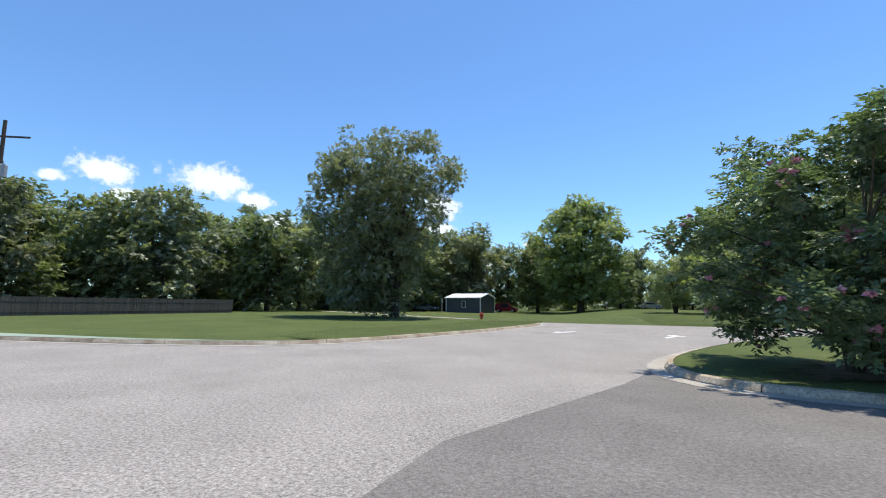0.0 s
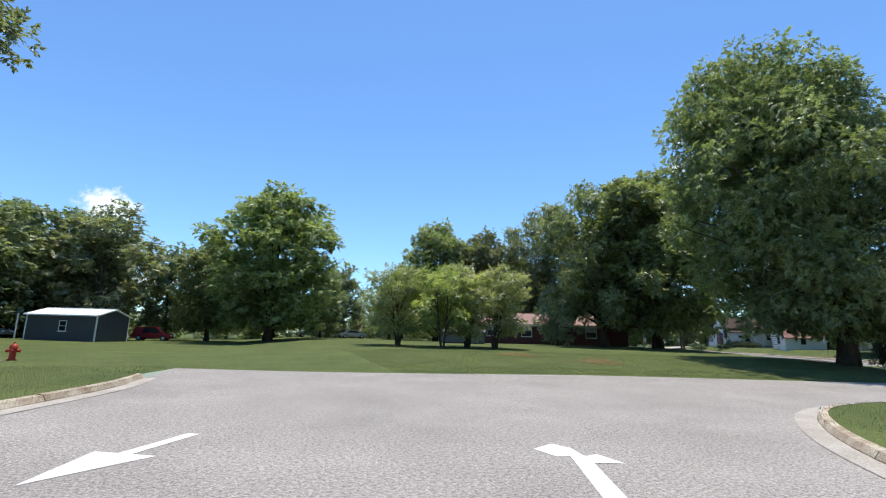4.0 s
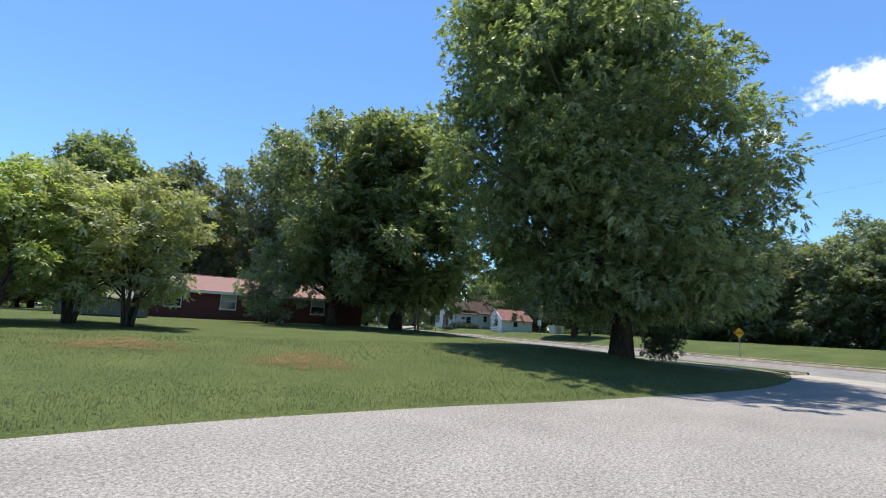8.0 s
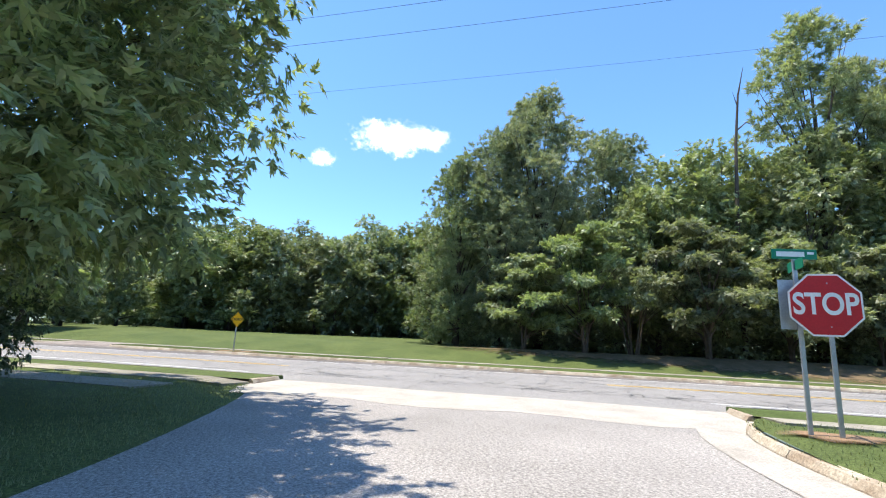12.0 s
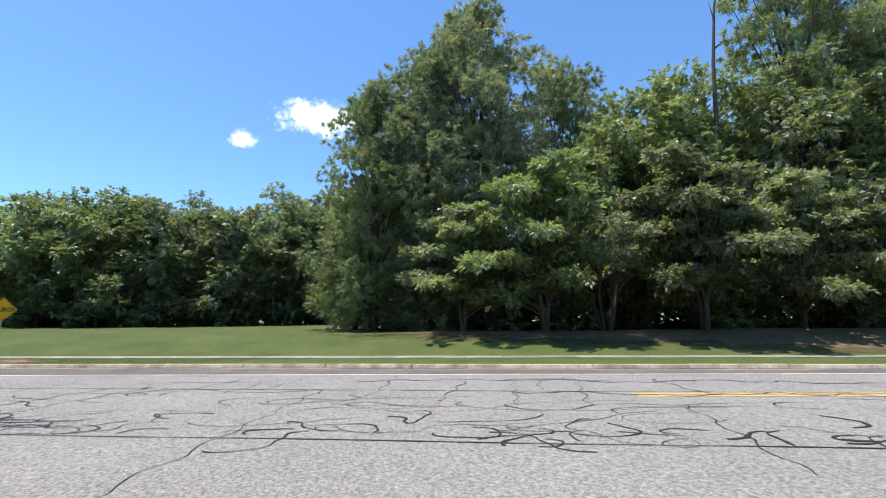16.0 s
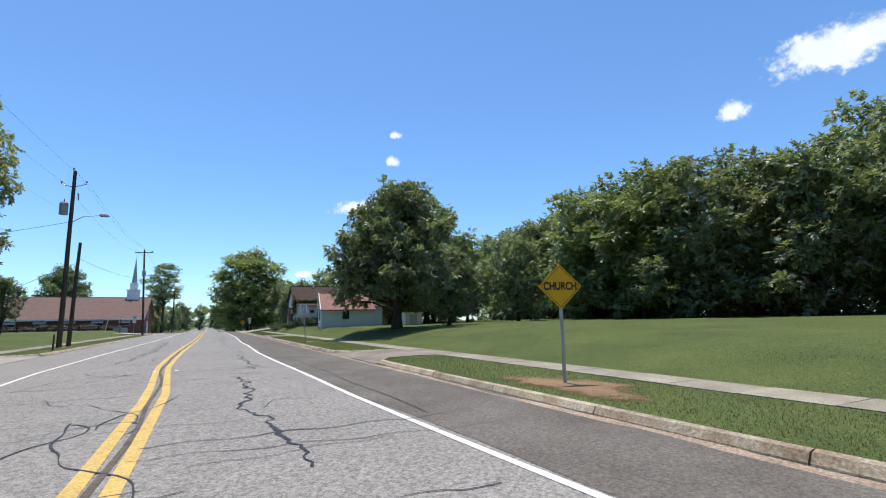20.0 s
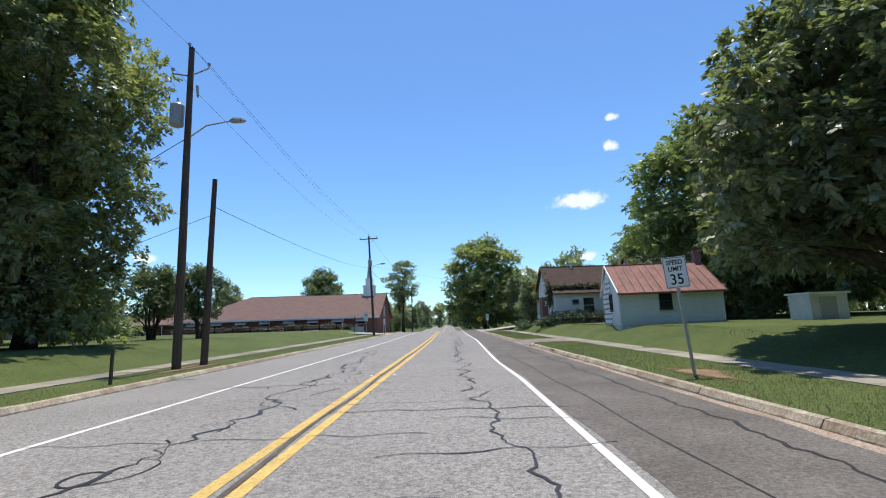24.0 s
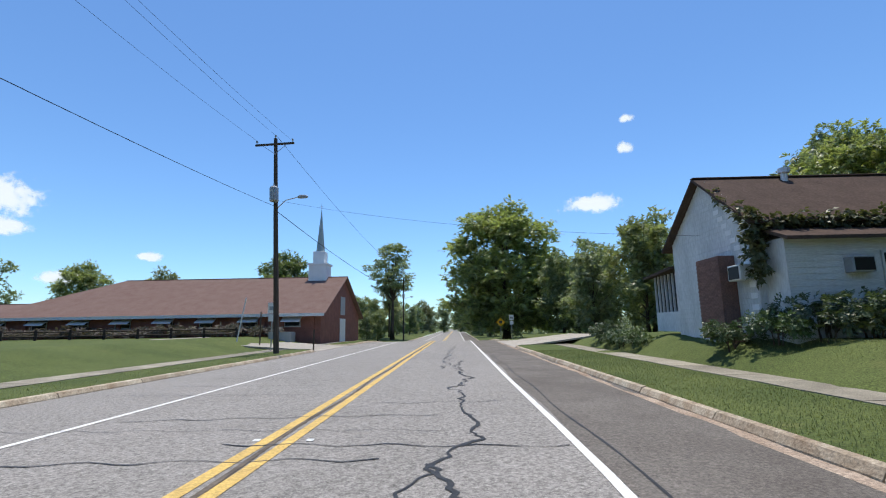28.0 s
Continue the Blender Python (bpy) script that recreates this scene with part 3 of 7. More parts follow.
# the browner shoulder outside the white line
sv, sf = [], []
for k, s in enumerate(np.arange(-60, 300, 2.0)):
    inner = right_line(s) + 0.12 + 0.05 * math.sin(s * 0.8) + 0.03 * math.sin(s * 2.9)
    sv += [sc(s, inner, 0.03 * (1 - (inner - 33.4) / 6.7) + 0.005 + float(hill(s))), sc(s, MAIN_R - 0.005, 0.005 + float(hill(s)))]
    if k:
        a = 2 * k
        sf.append((a - 2, a - 1, a + 1, a))
tagged(mesh_ob("road_shoulder", sv, sf, M["shoulder"]), "brown-grey worn asphalt shoulder beside the kerb", "road shoulder", kind="structure")


# ---- road markings ----
def ribbon(line, width, z, material, name, parent=None):
    vs2, fs2 = [], []
    pts = [Vector((p[0], p[1])) for p in line]
    for i, p in enumerate(pts):
        d = (pts[min(i + 1, len(pts) - 1)] - pts[max(i - 1, 0)]).normalized()
        n = Vector((d.y, -d.x)) * width / 2
        zz = z[i] if hasattr(z, "__len__") else z
        vs2 += [(p.x - n.x, p.y - n.y, zz), (p.x + n.x, p.y + n.y, zz)]
        if i:
            fs2.append((2 * i - 2, 2 * i - 1, 2 * i + 1, 2 * i))
    return mesh_ob(name, vs2, fs2, material, parent)


for name, c0, w, m, s0, s1 in (("yellow_line", 33.63, 0.17, "yellow_line", 42.5, 400), ("yellow_line", 33.29, 0.17, "yellow_line", 41.5, 400), ("edge_line", 37.55, 0.12, "white_line", -120, 400), ("edge_line", 29.7, 0.12, "white_line", 41, 400), ("edge_line", 29.7, 0.12, "white_line", -120, 25), ("yellow_line", 33.63, 0.17, "yellow_line", -120, 29.6), ("yellow_line", 33.29, 0.17, "yellow_line", -120, 29.3)):
    ss = np.arange(s0, s1 + 0.1, 2.5)
    across = [right_line(s) if c0 > 36 else c0 + (shift(s) if c0 > 30 or s > 44 else 0.0) for s in ss]
    ob = ribbon([sc(s, c)[:2] for s, c in zip(ss, across)], w, [road_z(c) + 0.007 + float(hill(s)) for s, c in zip(ss, across)], M[m], name)
    tagged(ob, "yellow double centre line, worn" if "yellow" in name else "white painted road edge line", "road marking", kind="structure")

# the dark seam between the yellow lines
seam = [sc(s, 33.46 + 0.05 * math.sin(s * 0.9) + shift(s))[:2] for s in np.arange(42, 200, 0.8)]
tagged(ribbon(seam, 0.075, [0.038 + float(hill(s)) for s in np.arange(42, 200, 0.8)], M["seam"], "centre_seam"), "brown open seam along the road's centre", "road seam", kind="structure")


def arrow(name, x, y, turn, kind):
    if kind == "straight":
        out = [(-0.1, -1.3), (0.1, -1.3), (0.1, 0.0), (0.45, 0.0), (0.0, 1.35), (-0.45, 0.0), (-0.1, 0.0)]
    else:
        out = [(-0.12, -1.5), (0.14, -1.5), (0.1, 0.3), (0.52, 0.35), (0.25, 0.8), (0.05, 0.65), (-0.05, 1.1), (-0.3, 1.35), (-0.62, 0.95), (-0.35, 0.55), (-0.15, 0.6)]
    ob = mesh_ob(name, [(px, py, 0) for px, py in out], [tuple(range(len(out)))], M["white_line"])
    ob.matrix_world = pose(x, y, 0.006, 0, 0, turn)
    tagged(ob, "worn white arrow painted on the street", "road arrow", kind="structure")


arrow("lane_arrow", 0.4, 17.1, 147, "straight")
arrow("lane_arrow", 5.75, 14.6, -29, "fork")


# ---- kerbs: separate lengths with open joints ----
def kerb_run(name, line, length, width, height, side, label, material, skip=()):
    """Lengths of kerb along a line; side +1 puts the kerb to the line's right."""
    root = empty(name, Matrix(), label, "kerb", kind="structure")
    pts = [Vector((p[0], p[1])) for p in line]
    dist = [0.0]
    for a, b in zip(pts, pts[1:]):
        dist.append(dist[-1] + (b - a).length)

    def place(d):
        d = min(max(d, 0), dist[-1])
        i = min(np.searchsorted(dist, d, "right") - 1, len(pts) - 2)
        t = (d - dist[i]) / (dist[i + 1] - dist[i])
        p = pts[i].lerp(pts[i + 1], t)
        return p

    def normal(d):
        a, b = place(d - 0.3), place(d + 0.3)
        v = (b - a).normalized()
        return Vector((v.y, -v.x)) * side

    prof = [(0.0, -0.05), (0.012, height * 0.2), (0.075, height * 0.94), (width, height + 0.012), (width, -0.05)]
    d = 0.0
    while d < dist[-1] - 0.3:
        e = min(d + length, dist[-1])
        mid = (d + e) / 2
        if not any(a <= mid <= b for a, b in skip):
            n = max(2, int((e - d) / 0.7) + 1)
            lift = random.uniform(-0.008, 0.008)
            vs2, fs2 = [], []
            for k in range(n):
                q = d + 0.012 + (e - d - 0.024) * k / (n - 1)
                p, nn = place(q), normal(q)
                dz = float(hill(to_sc(p.x, p.y)[0]))
                vs2 += [(p.x + nn.x * w, p.y + nn.y * w, h + dz + (lift if h > 0 else 0)) for w, h in prof]
                if k:
                    a, b = 5 * (k - 1), 5 * k
                    fs2 += [(a + j, a + (j + 1) % 5, b + (j + 1) % 5, b + j) for j in range(5)]
            fs2 += [(4, 3, 2, 1, 0), tuple(range(5 * n - 5, 5 * n))]
            mesh_ob("kerb_length", vs2, fs2, material, root)
        d = e
    return root


def gutter(name, line, width, label):
    ob = ribbon([(p[0], p[1]) for p in line], width, 0.0105, M["concrete"], name)
    return tagged(ob, label, "gutter", kind="structure")


kerb_run("kerb_1", KERB_L[12:], 3.05, 0.2, 0.15, -1, "pale concrete kerb of the lawn beside the car park", M["kerb"])
kerb_run("kerb_2", KERB_S[2:], 3.05, 0.2, 0.14, -1, "pale concrete kerb of the planted corner", M["kerb"])
def runs(first, last, rows):
    """Stretches of kerb left between the drives."""
    out, s = [], first
    for s0, s1, fl in rows:
        out.append((s, s0 - fl - 1.15))
        s = s1 + fl + 1.15
    return out + [(s, last)]


for a_, b_ in runs(-40, 260, DRIVES_R):
    kerb_run("kerb_3", [sc(s, MAIN_R)[:2] for s in np.linspace(a_, b_, int(b_ - a_) + 2)], 3.05, 0.17, 0.14, 1, "stained concrete kerb along the main road", M["kerb"])
# the verges end at the street's mouth in rounded kerb corners
CORNER_N = [sc(s, MAIN_L + d)[:2] for s, d in ((38.35, -0.1), (38.35, 0.7), (38.38, 1.35), (38.5, 1.62), (38.75, 1.73))]
CORNER_S = [sc(s, MAIN_L + d)[:2] for s, d in ((24.85, 1.73), (25.1, 1.62), (25.22, 1.35), (25.25, 0.7), (25.25, -0.1))]
for a_, b_ in runs(38.6, 240, DRIVES_L):
    kerb_run("kerb_4", (CORNER_N if a_ < 40 else []) + [sc(s, MAIN_L + left_shift(s))[:2] for s in np.linspace(a_ + (0.4 if a_ < 40 else 0), b_, int(b_ - a_) + 2)], 3.05, 0.17, 0.13, -1, "dirty concrete kerb along the main road", M["kerb"])
kerb_run("kerb_5", [sc(s, MAIN_L + left_shift(s))[:2] for s in np.arange(-60, 24.6, 1.0)] + CORNER_S, 3.05, 0.17, 0.13, -1, "dirty concrete kerb along the main road", M["kerb"])


def offset(line, w):
    pts = [Vector((p[0], p[1])) for p in line]
    out = []
    for i, p in enumerate(pts):
        d = (pts[min(i + 1, len(pts) - 1)] - pts[max(i - 1, 0)]).normalized()
        out.append((p.x + d.y * w, p.y - d.x * w))
    return out


gutter("gutter_pan", offset(KERB_L[12:], 0.2), 0.42, "pale concrete gutter along the lawn kerb")
gutter("gutter_pan", offset(KERB_S[2:20], 0.42), 0.85, "pale concrete gutter round the planted corner")
gutter("gutter_pan", offset(KERB_S[19:60], 0.2), 0.4, "pale concrete gutter round the planted corner")

# reddish grit lying along the road's right kerb
grit = ribbon([sc(s, MAIN_R - 0.16 + 0.1 * math.sin(s * 0.7) + 0.06 * math.sin(s * 2.3))[:2] for s in np.arange(20, 150, 0.7)], 0.26, 0.006, M["dirt"], "kerb_grit")
tagged(grit, "reddish grit washed along the kerb", "grit", kind="stuff")


# ---- footways: slabs one by one ----
def footway(name, s0, s1, c0, c1, label, skip=()):
    root = empty(name, Matrix(), label, "footway", kind="structure")
    s = s0
    while s < s1:
        if not any(a <= s + 0.7 <= b for a, b in skip):
            vs2 = []
            for q in (s + 0.012, s + 1.488):
                for c in (c0, c1):
                    p = sc(q, c + 0.03 * math.sin(q))
                    vs2.append((p.x, p.y, gz(p.x, p.y) + 0.02 + random.uniform(-0.006, 0.006)))
            vs2 += [(x, y, z - 0.1) for x, y, z in vs2]
            mesh_ob("slab", vs2, [(0, 1, 3, 2), (4, 6, 7, 5), (0, 4, 5, 1), (2, 3, 7, 6), (0, 2, 6, 4), (1, 5, 7, 3)], M["walk"], root)
        s += 1.5
    return root


footway("footway_1", 0, 196, 43.15, 44.35, "stained concrete footway slabs in the grass")
footway("footway_2", 39.2, 170, 22.8, 24.1, "narrow concrete footway slabs in the grass", skip=((68.6, 75.9), (134.6, 144.4)))
footway("footway_4", -20, 24.9, 24.95, 26.15, "stained concrete footway slabs beside the verge")
footway("footway_5", 38.4, 46.0, 24.95, 26.15, "stained concrete footway slabs beside the verge")
# grass verge that fills out to the kerb beside the junction
for s0_, s1_ in ((38.5, 66.0), (-60.0, 25.1)):
    gv, gf = [], []
    for k, s in enumerate(np.arange(s0_, s1_ + 0.01, (s1_ - s0_) / 30)):
        gv += [sc(s, MAIN_L - 0.1, 0.128), sc(s, MAIN_L + left_shift(s) / 2, 0.15), sc(s, MAIN_L + left_shift(s) - 0.07, 0.13)]
        if k:
            a = 3 * k
            gf += [(a - 3, a - 2, a + 1, a), (a - 2, a - 1, a + 2, a + 1)]
    gv += [sc(s0_, MAIN_L - 0.1, -0.02), sc(s0_, MAIN_L + left_shift(s0_), -0.02), sc(s1_, MAIN_L - 0.1, -0.02), sc(s1_, MAIN_L + left_shift(s1_), -0.02)]
    e = len(gv)
    gf += [(0, 1, 2, e - 3, e - 4), (e - 7, e - 6, e - 5, e - 1, e - 2)]
    tagged(mesh_ob("verge", gv, gf, M["grass"]), "grass verge between footway and kerb", "lawn", kind="structure")


def pad(name, pts, lift, label, material="concrete"):
    vs2 = []
    n = len(pts)
    for p in pts:
        vs2.append((p[0], p[1], p[2] if len(p) > 2 and p[2] else gz(p[0], p[1]) + lift))
    vs2 += [(x, y, z - 0.12) for x, y, z in vs2]
    fs2 = [tuple(range(n)), tuple(range(2 * n - 1, n - 1, -1))] + [(i, i + n, (i + 1) % n + n, (i + 1) % n) for i in range(n)]
    return tagged(mesh_ob(name, vs2, fs2, M[material]), label, "driveway", kind="structure")


def drive(s0, s1, c0, c1, flare, label, material="concrete"):
    """A drive from the road's edge, flared at the kerb, over the verge."""
    sgn = 1 if c1 > c0 else -1
    a = [sc(s0 - flare, c0, 0.012), sc(s0, c0 + sgn * 1.2, 0.11), sc(s0, c1), sc(s1, c1), sc(s1, c0 + sgn * 1.2, 0.11), sc(s1 + flare, c0, 0.012)]
    pad("driveway", a, 0.035, label, material)


def returns(s0, s1, base, sg, fl):
    """Curved kerb ends on both sides of a drive."""
    for a, d in ((s0, -1), (s1, 1)):
        line = catmull([sc(a + d * (fl + 1.2), base)[:2], sc(a + d * (fl + 0.3), base + sg * 0.02)[:2], sc(a + d * fl * 0.35, base + sg * 0.42)[:2], sc(a, base + sg * 1.25)[:2], sc(a, base + sg * 2.4)[:2]], 0.3)
        kerb_run("kerb_return", line, 1.2, 0.17, 0.14, -d * sg, "stained concrete kerb curving into a drive", M["kerb"])


for s0_, s1_, fl_ in DRIVES_R:
    returns(s0_, s1_, MAIN_R, 1, fl_)
for s0_, s1_, fl_ in DRIVES_L:
    returns(s0_, s1_, MAIN_L, -1, fl_)
drive(60.6, 65.4, 40.12, 43.15, 1.1, "brown-stained concrete driveway apron across the verge", "stained")
drive(97.4, 102.0, 40.12, 43.15, 1.0, "brown-stained concrete driveway apron across the verge", "stained")
drive(138.0, 149.0, 40.12, 47.0, 1.5, "pale concrete mouth of a side street")
drive(69.5, 75.0, 26.38, 22.6, 0.8, "pale concrete driveway crossing the grass")
drive(135.5, 143.5, 26.38, 14.0, 1.0, "pale concrete driveway of the church")

# the walk that ends by the hydrant
walk_line = catmull([(-7.4, 34.4), (-14, 39.6), (-24, 48.4), (-36, 60)], 1.5)
root = empty("footway_3", Matrix(), "narrow pale concrete walk crossing the lawn", "footway", kind="structure")
for a, b in zip(walk_line, walk_line[1:]):
    d = (b - a).normalized()
    n = Vector((d.y, -d.x)) * 0.75
    q = [a - n + d * 0.01, a + n + d * 0.01, b + n - d * 0.01, b - n - d * 0.01]
    vs2 = [(p.x, p.y, gz(p.x, p.y) + 0.03) for p in q] + [(p.x, p.y, gz(p.x, p.y) - 0.07) for p in q]
    mesh_ob("slab", vs2, [(0, 1, 2, 3), (7, 6, 5, 4), (0, 4, 5, 1), (1, 5, 6, 2), (2, 6, 7, 3), (3, 7, 4, 0)], M["concrete"], root)


# ---- sealed cracks ----
def crack_lines():
    rnd = random.Random(5)
    out = []
    # cracks across the road
    s = 6.0
    while s < 150:
        c0, c1 = (rnd.uniform(27.5, 31), rnd.uniform(33, 36.5)) if rnd.random() < 0.5 else (rnd.uniform(32.5, 35), rnd.uniform(36.5, 38.6))
        pts, drift = [], rnd.uniform(-0.5, 0.5)
        n = int((c1 - c0) / 0.2)
        for k in range(n):
            c = c0 + (c1 - c0) * k / n
            pts.append((s + drift * (k / n) + 0.07 * math.sin(c * 5 + s) + rnd.uniform(-0.02, 0.02), c))
        out.append((pts, rnd.uniform(0.006, 0.02)))
        s += rnd.uniform(0.6, 1.8)
    # wandering lines along the lanes
    for s0, s1, c, amp in ((8, 34, 36.6, 0.35), (60, 78, 36.0, 0.3), (78, 108, 35.7, 0.28), (96, 124, 36.1, 0.3), (66, 84, 31.4, 0.4), (84, 96, 31.0, 0.4), (120, 140, 35.6, 0.3), (70, 98, 39.2, 0.15), (8, 30, 34.3, 0.3), (48, 58, 35.4, 0.3)):
        pts, s, ph = [], s0, rnd.uniform(0, 6)
        while s < s1:
            w = amp * (1.6 * noise.noise((s * 0.45, ph, 0)) + 1.1 * noise.noise((s * 1.5, ph, 3)) + 0.5 * noise.noise((s * 4.5, ph, 7)))
            pts.append((s + 0.35 * noise.noise((s * 1.2, ph, 11)), c + w))
            s += 0.12
        out.append((pts, rnd.uniform(0.022, 0.04)))
    # loose loops in the near lane by the junction
    for k in range(95):
        s, c = rnd.uniform(-6, 52), rnd.choice((rnd.uniform(31.2, 33.2) + 0.8, rnd.gauss(32.9, 0.35), rnd.uniform(30.5, 38)))
        a, pts = rnd.uniform(-0.4, 0.4), []
        turn = 0.0
        for j in range(rnd.randint(18, 50)):
            turn = turn * 0.8 + rnd.uniform(-0.4, 0.4)
            a = a * 0.985 + turn * 0.4
            s += 0.12 * math.cos(a)
            c += 0.12 * math.sin(a) * 0.6
            pts.append((s, c))
        out.append((pts, rnd.uniform(0.006, 0.019)))
    # a dense tangle in the near wheel tracks beside the junction
    for k in range(60):
        s, c = rnd.uniform(18, 40), rnd.gauss(30.9, 0.32)
        a, pts, turn = rnd.choice((0.0, math.pi)) + rnd.uniform(-0.5, 0.5), [], 0.0
        for j in range(rnd.randint(8, 26)):
            turn = turn * 0.8 + rnd.uniform(-0.6, 0.6)
            a += turn * 0.45
            s += 0.09 * math.cos(a)
            c += 0.09 * math.sin(a) * 0.7
            pts.append((s, c))
        out.append((pts, rnd.uniform(0.012, 0.028)))
    for k in range(34):
        s, c = rnd.uniform(56, 100), rnd.uniform(30.3, 32.8)
        a, pts, turn = rnd.uniform(-0.6, 0.6), [], 0.0
        for j in range(rnd.randint(10, 30)):
            turn = turn * 0.85 + rnd.uniform(-0.5, 0.5)
            a += turn * 0.45
            s += 0.12 * math.cos(a)
            c += 0.12 * math.sin(a) * 0.6
            pts.append((s, c))
        out.append((pts, rnd.uniform(0.012, 0.022)))
    # straight sealed joints along the road
    for c in (33.4 + 1.35,):
        out.append(([(s, c + 0.02 * math.sin(s)) for s in np.arange(10, 46, 0.5)], 0.025))
    out.append(([(s, 30.2 + 0.02 * math.sin(s)) for s in np.arange(0, 44, 0.5)], 0.02))
    out.append(([(s, 37.9 + 0.04 * math.sin(s)) for s in np.arange(50, 130, 0.5)], 0.018))
    return out


vs, fs = [], []
for pts, w in crack_lines():
    P = [Vector(sc(s, c)[:2]) for s, c in pts]
    for i, p in enumerate(P):
        d = P[min(i + 1, len(P) - 1)] - P[max(i - 1, 0)]
        d = d.normalized() if d.length > 1e-6 else Vector((1, 0))
        k = w * (0.8 + 0.9 * noise.noise((p.x * 1.3, p.y * 1.3, 0)))
        n = Vector((d.y, -d.x)) * max(k, 0.006)
        z = road_z(pts[i][1]) + 0.009
        vs += [(p.x - n.x, p.y - n.y, z), (p.x + n.x, p.y + n.y, z)]
        if i:
            a = len(vs)
            fs.append((a - 4, a - 3, a - 1, a - 2))
tagged(mesh_ob("crack_sealing", vs, fs, M["tar"]), "black wandering crack sealant on the asphalt", "crack sealant", kind="stuff")


# ---- grass blades where the car passes near ----
def blades(name, test_points, label, height=0.038, width=0.007):
    rs = np.random.RandomState(3)
    p = np.asarray(test_points)
    n = len(p)
    z = lawn_height(p[:, 0], p[:, 1])
    a = rs.uniform(0, 2 * np.pi, n)
    h = height * rs.uniform(0.5, 1.5, n)
    w = width * rs.uniform(0.7, 1.5, n)
    lean = rs.uniform(-0.6, 0.6, (n, 2)) * h[:, None]
    v = np.empty((n, 3, 3))
    v[:, 0] = np.column_stack([p[:, 0] - w * np.cos(a), p[:, 1] - w * np.sin(a), z - 0.01])
    v[:, 1] = np.column_stack([p[:, 0] + w * np.cos(a), p[:, 1] + w * np.sin(a), z - 0.01])
    v[:, 2] = np.column_stack([p[:, 0] + lean[:, 0], p[:, 1] + lean[:, 1], z + h])
    me = bpy.data.meshes.new(name)
    me.vertices.add(3 * n)
    me.vertices.foreach_set("co", v.ravel())
    me.loops.add(3 * n)
    me.loops.foreach_set("vertex_index", np.arange(3 * n))
    me.polygons.add(n)
    me.polygons.foreach_set("loop_start", np.arange(0, 3 * n, 3))
    me.update(calc_edges=True)
    me.materials.append(M["blade"])
    return tagged(new(name, me), label, "grass", kind="stuff")


def scatter_sc(n, s0, s1, c0, c1, seed):
    rs = np.random.RandomState(seed)
    s, c = rs.uniform(s0, s1, n), rs.uniform(c0, c1, n)
    return np.column_stack([DX * s + DY * c, DY * s - DX * c])


pts = [scatter_sc(70000, 40, 130, 40.3, 43.05, 1), scatter_sc(24000, 40, 120, 44.55, 47.5, 2), scatter_sc(16000, 44, 130, 24.2, 26.2, 3)]
rs = np.random.RandomState(9)
cand = np.column_stack([rs.uniform(0, 43, 260000), rs.uniform(20, 42, 260000)])
d = edge_distance(EDGE_N, cand[:, 0], cand[:, 1])
keep = ~inside(STREET, cand[:, 0], cand[:, 1]) & (rs.uniform(0, 1, len(cand)) < np.clip(1.2 - d / 11, 0.05, 1)) & (cand[:, 0] > 8)
keep &= (DY * cand[:, 0] - DX * cand[:, 1]) < 26.0
pts.append(cand[keep][:120000])
near_r = np.column_stack([rs.uniform(12, 36, 30000), rs.uniform(5, 18, 30000)])
keep = ~inside(STREET, near_r[:, 0], near_r[:, 1]) & ((DY * near_r[:, 0] - DX * near_r[:, 1]) < 26) & (edge_distance(KERB_S, near_r[:, 0], near_r[:, 1]) < 4)
pts.append(near_r[keep])
ll = np.column_stack([rs.uniform(-12, 2, 40000), rs.uniform(6, 32, 40000)])
keep = ~inside(STREET, ll[:, 0], ll[:, 1]) & (edge_distance(KERB_L, ll[:, 0], ll[:, 1]) < 6)
pts.append(ll[keep])
blades("grass_blades", np.vstack(pts), "short mown grass blades standing on the lawn")

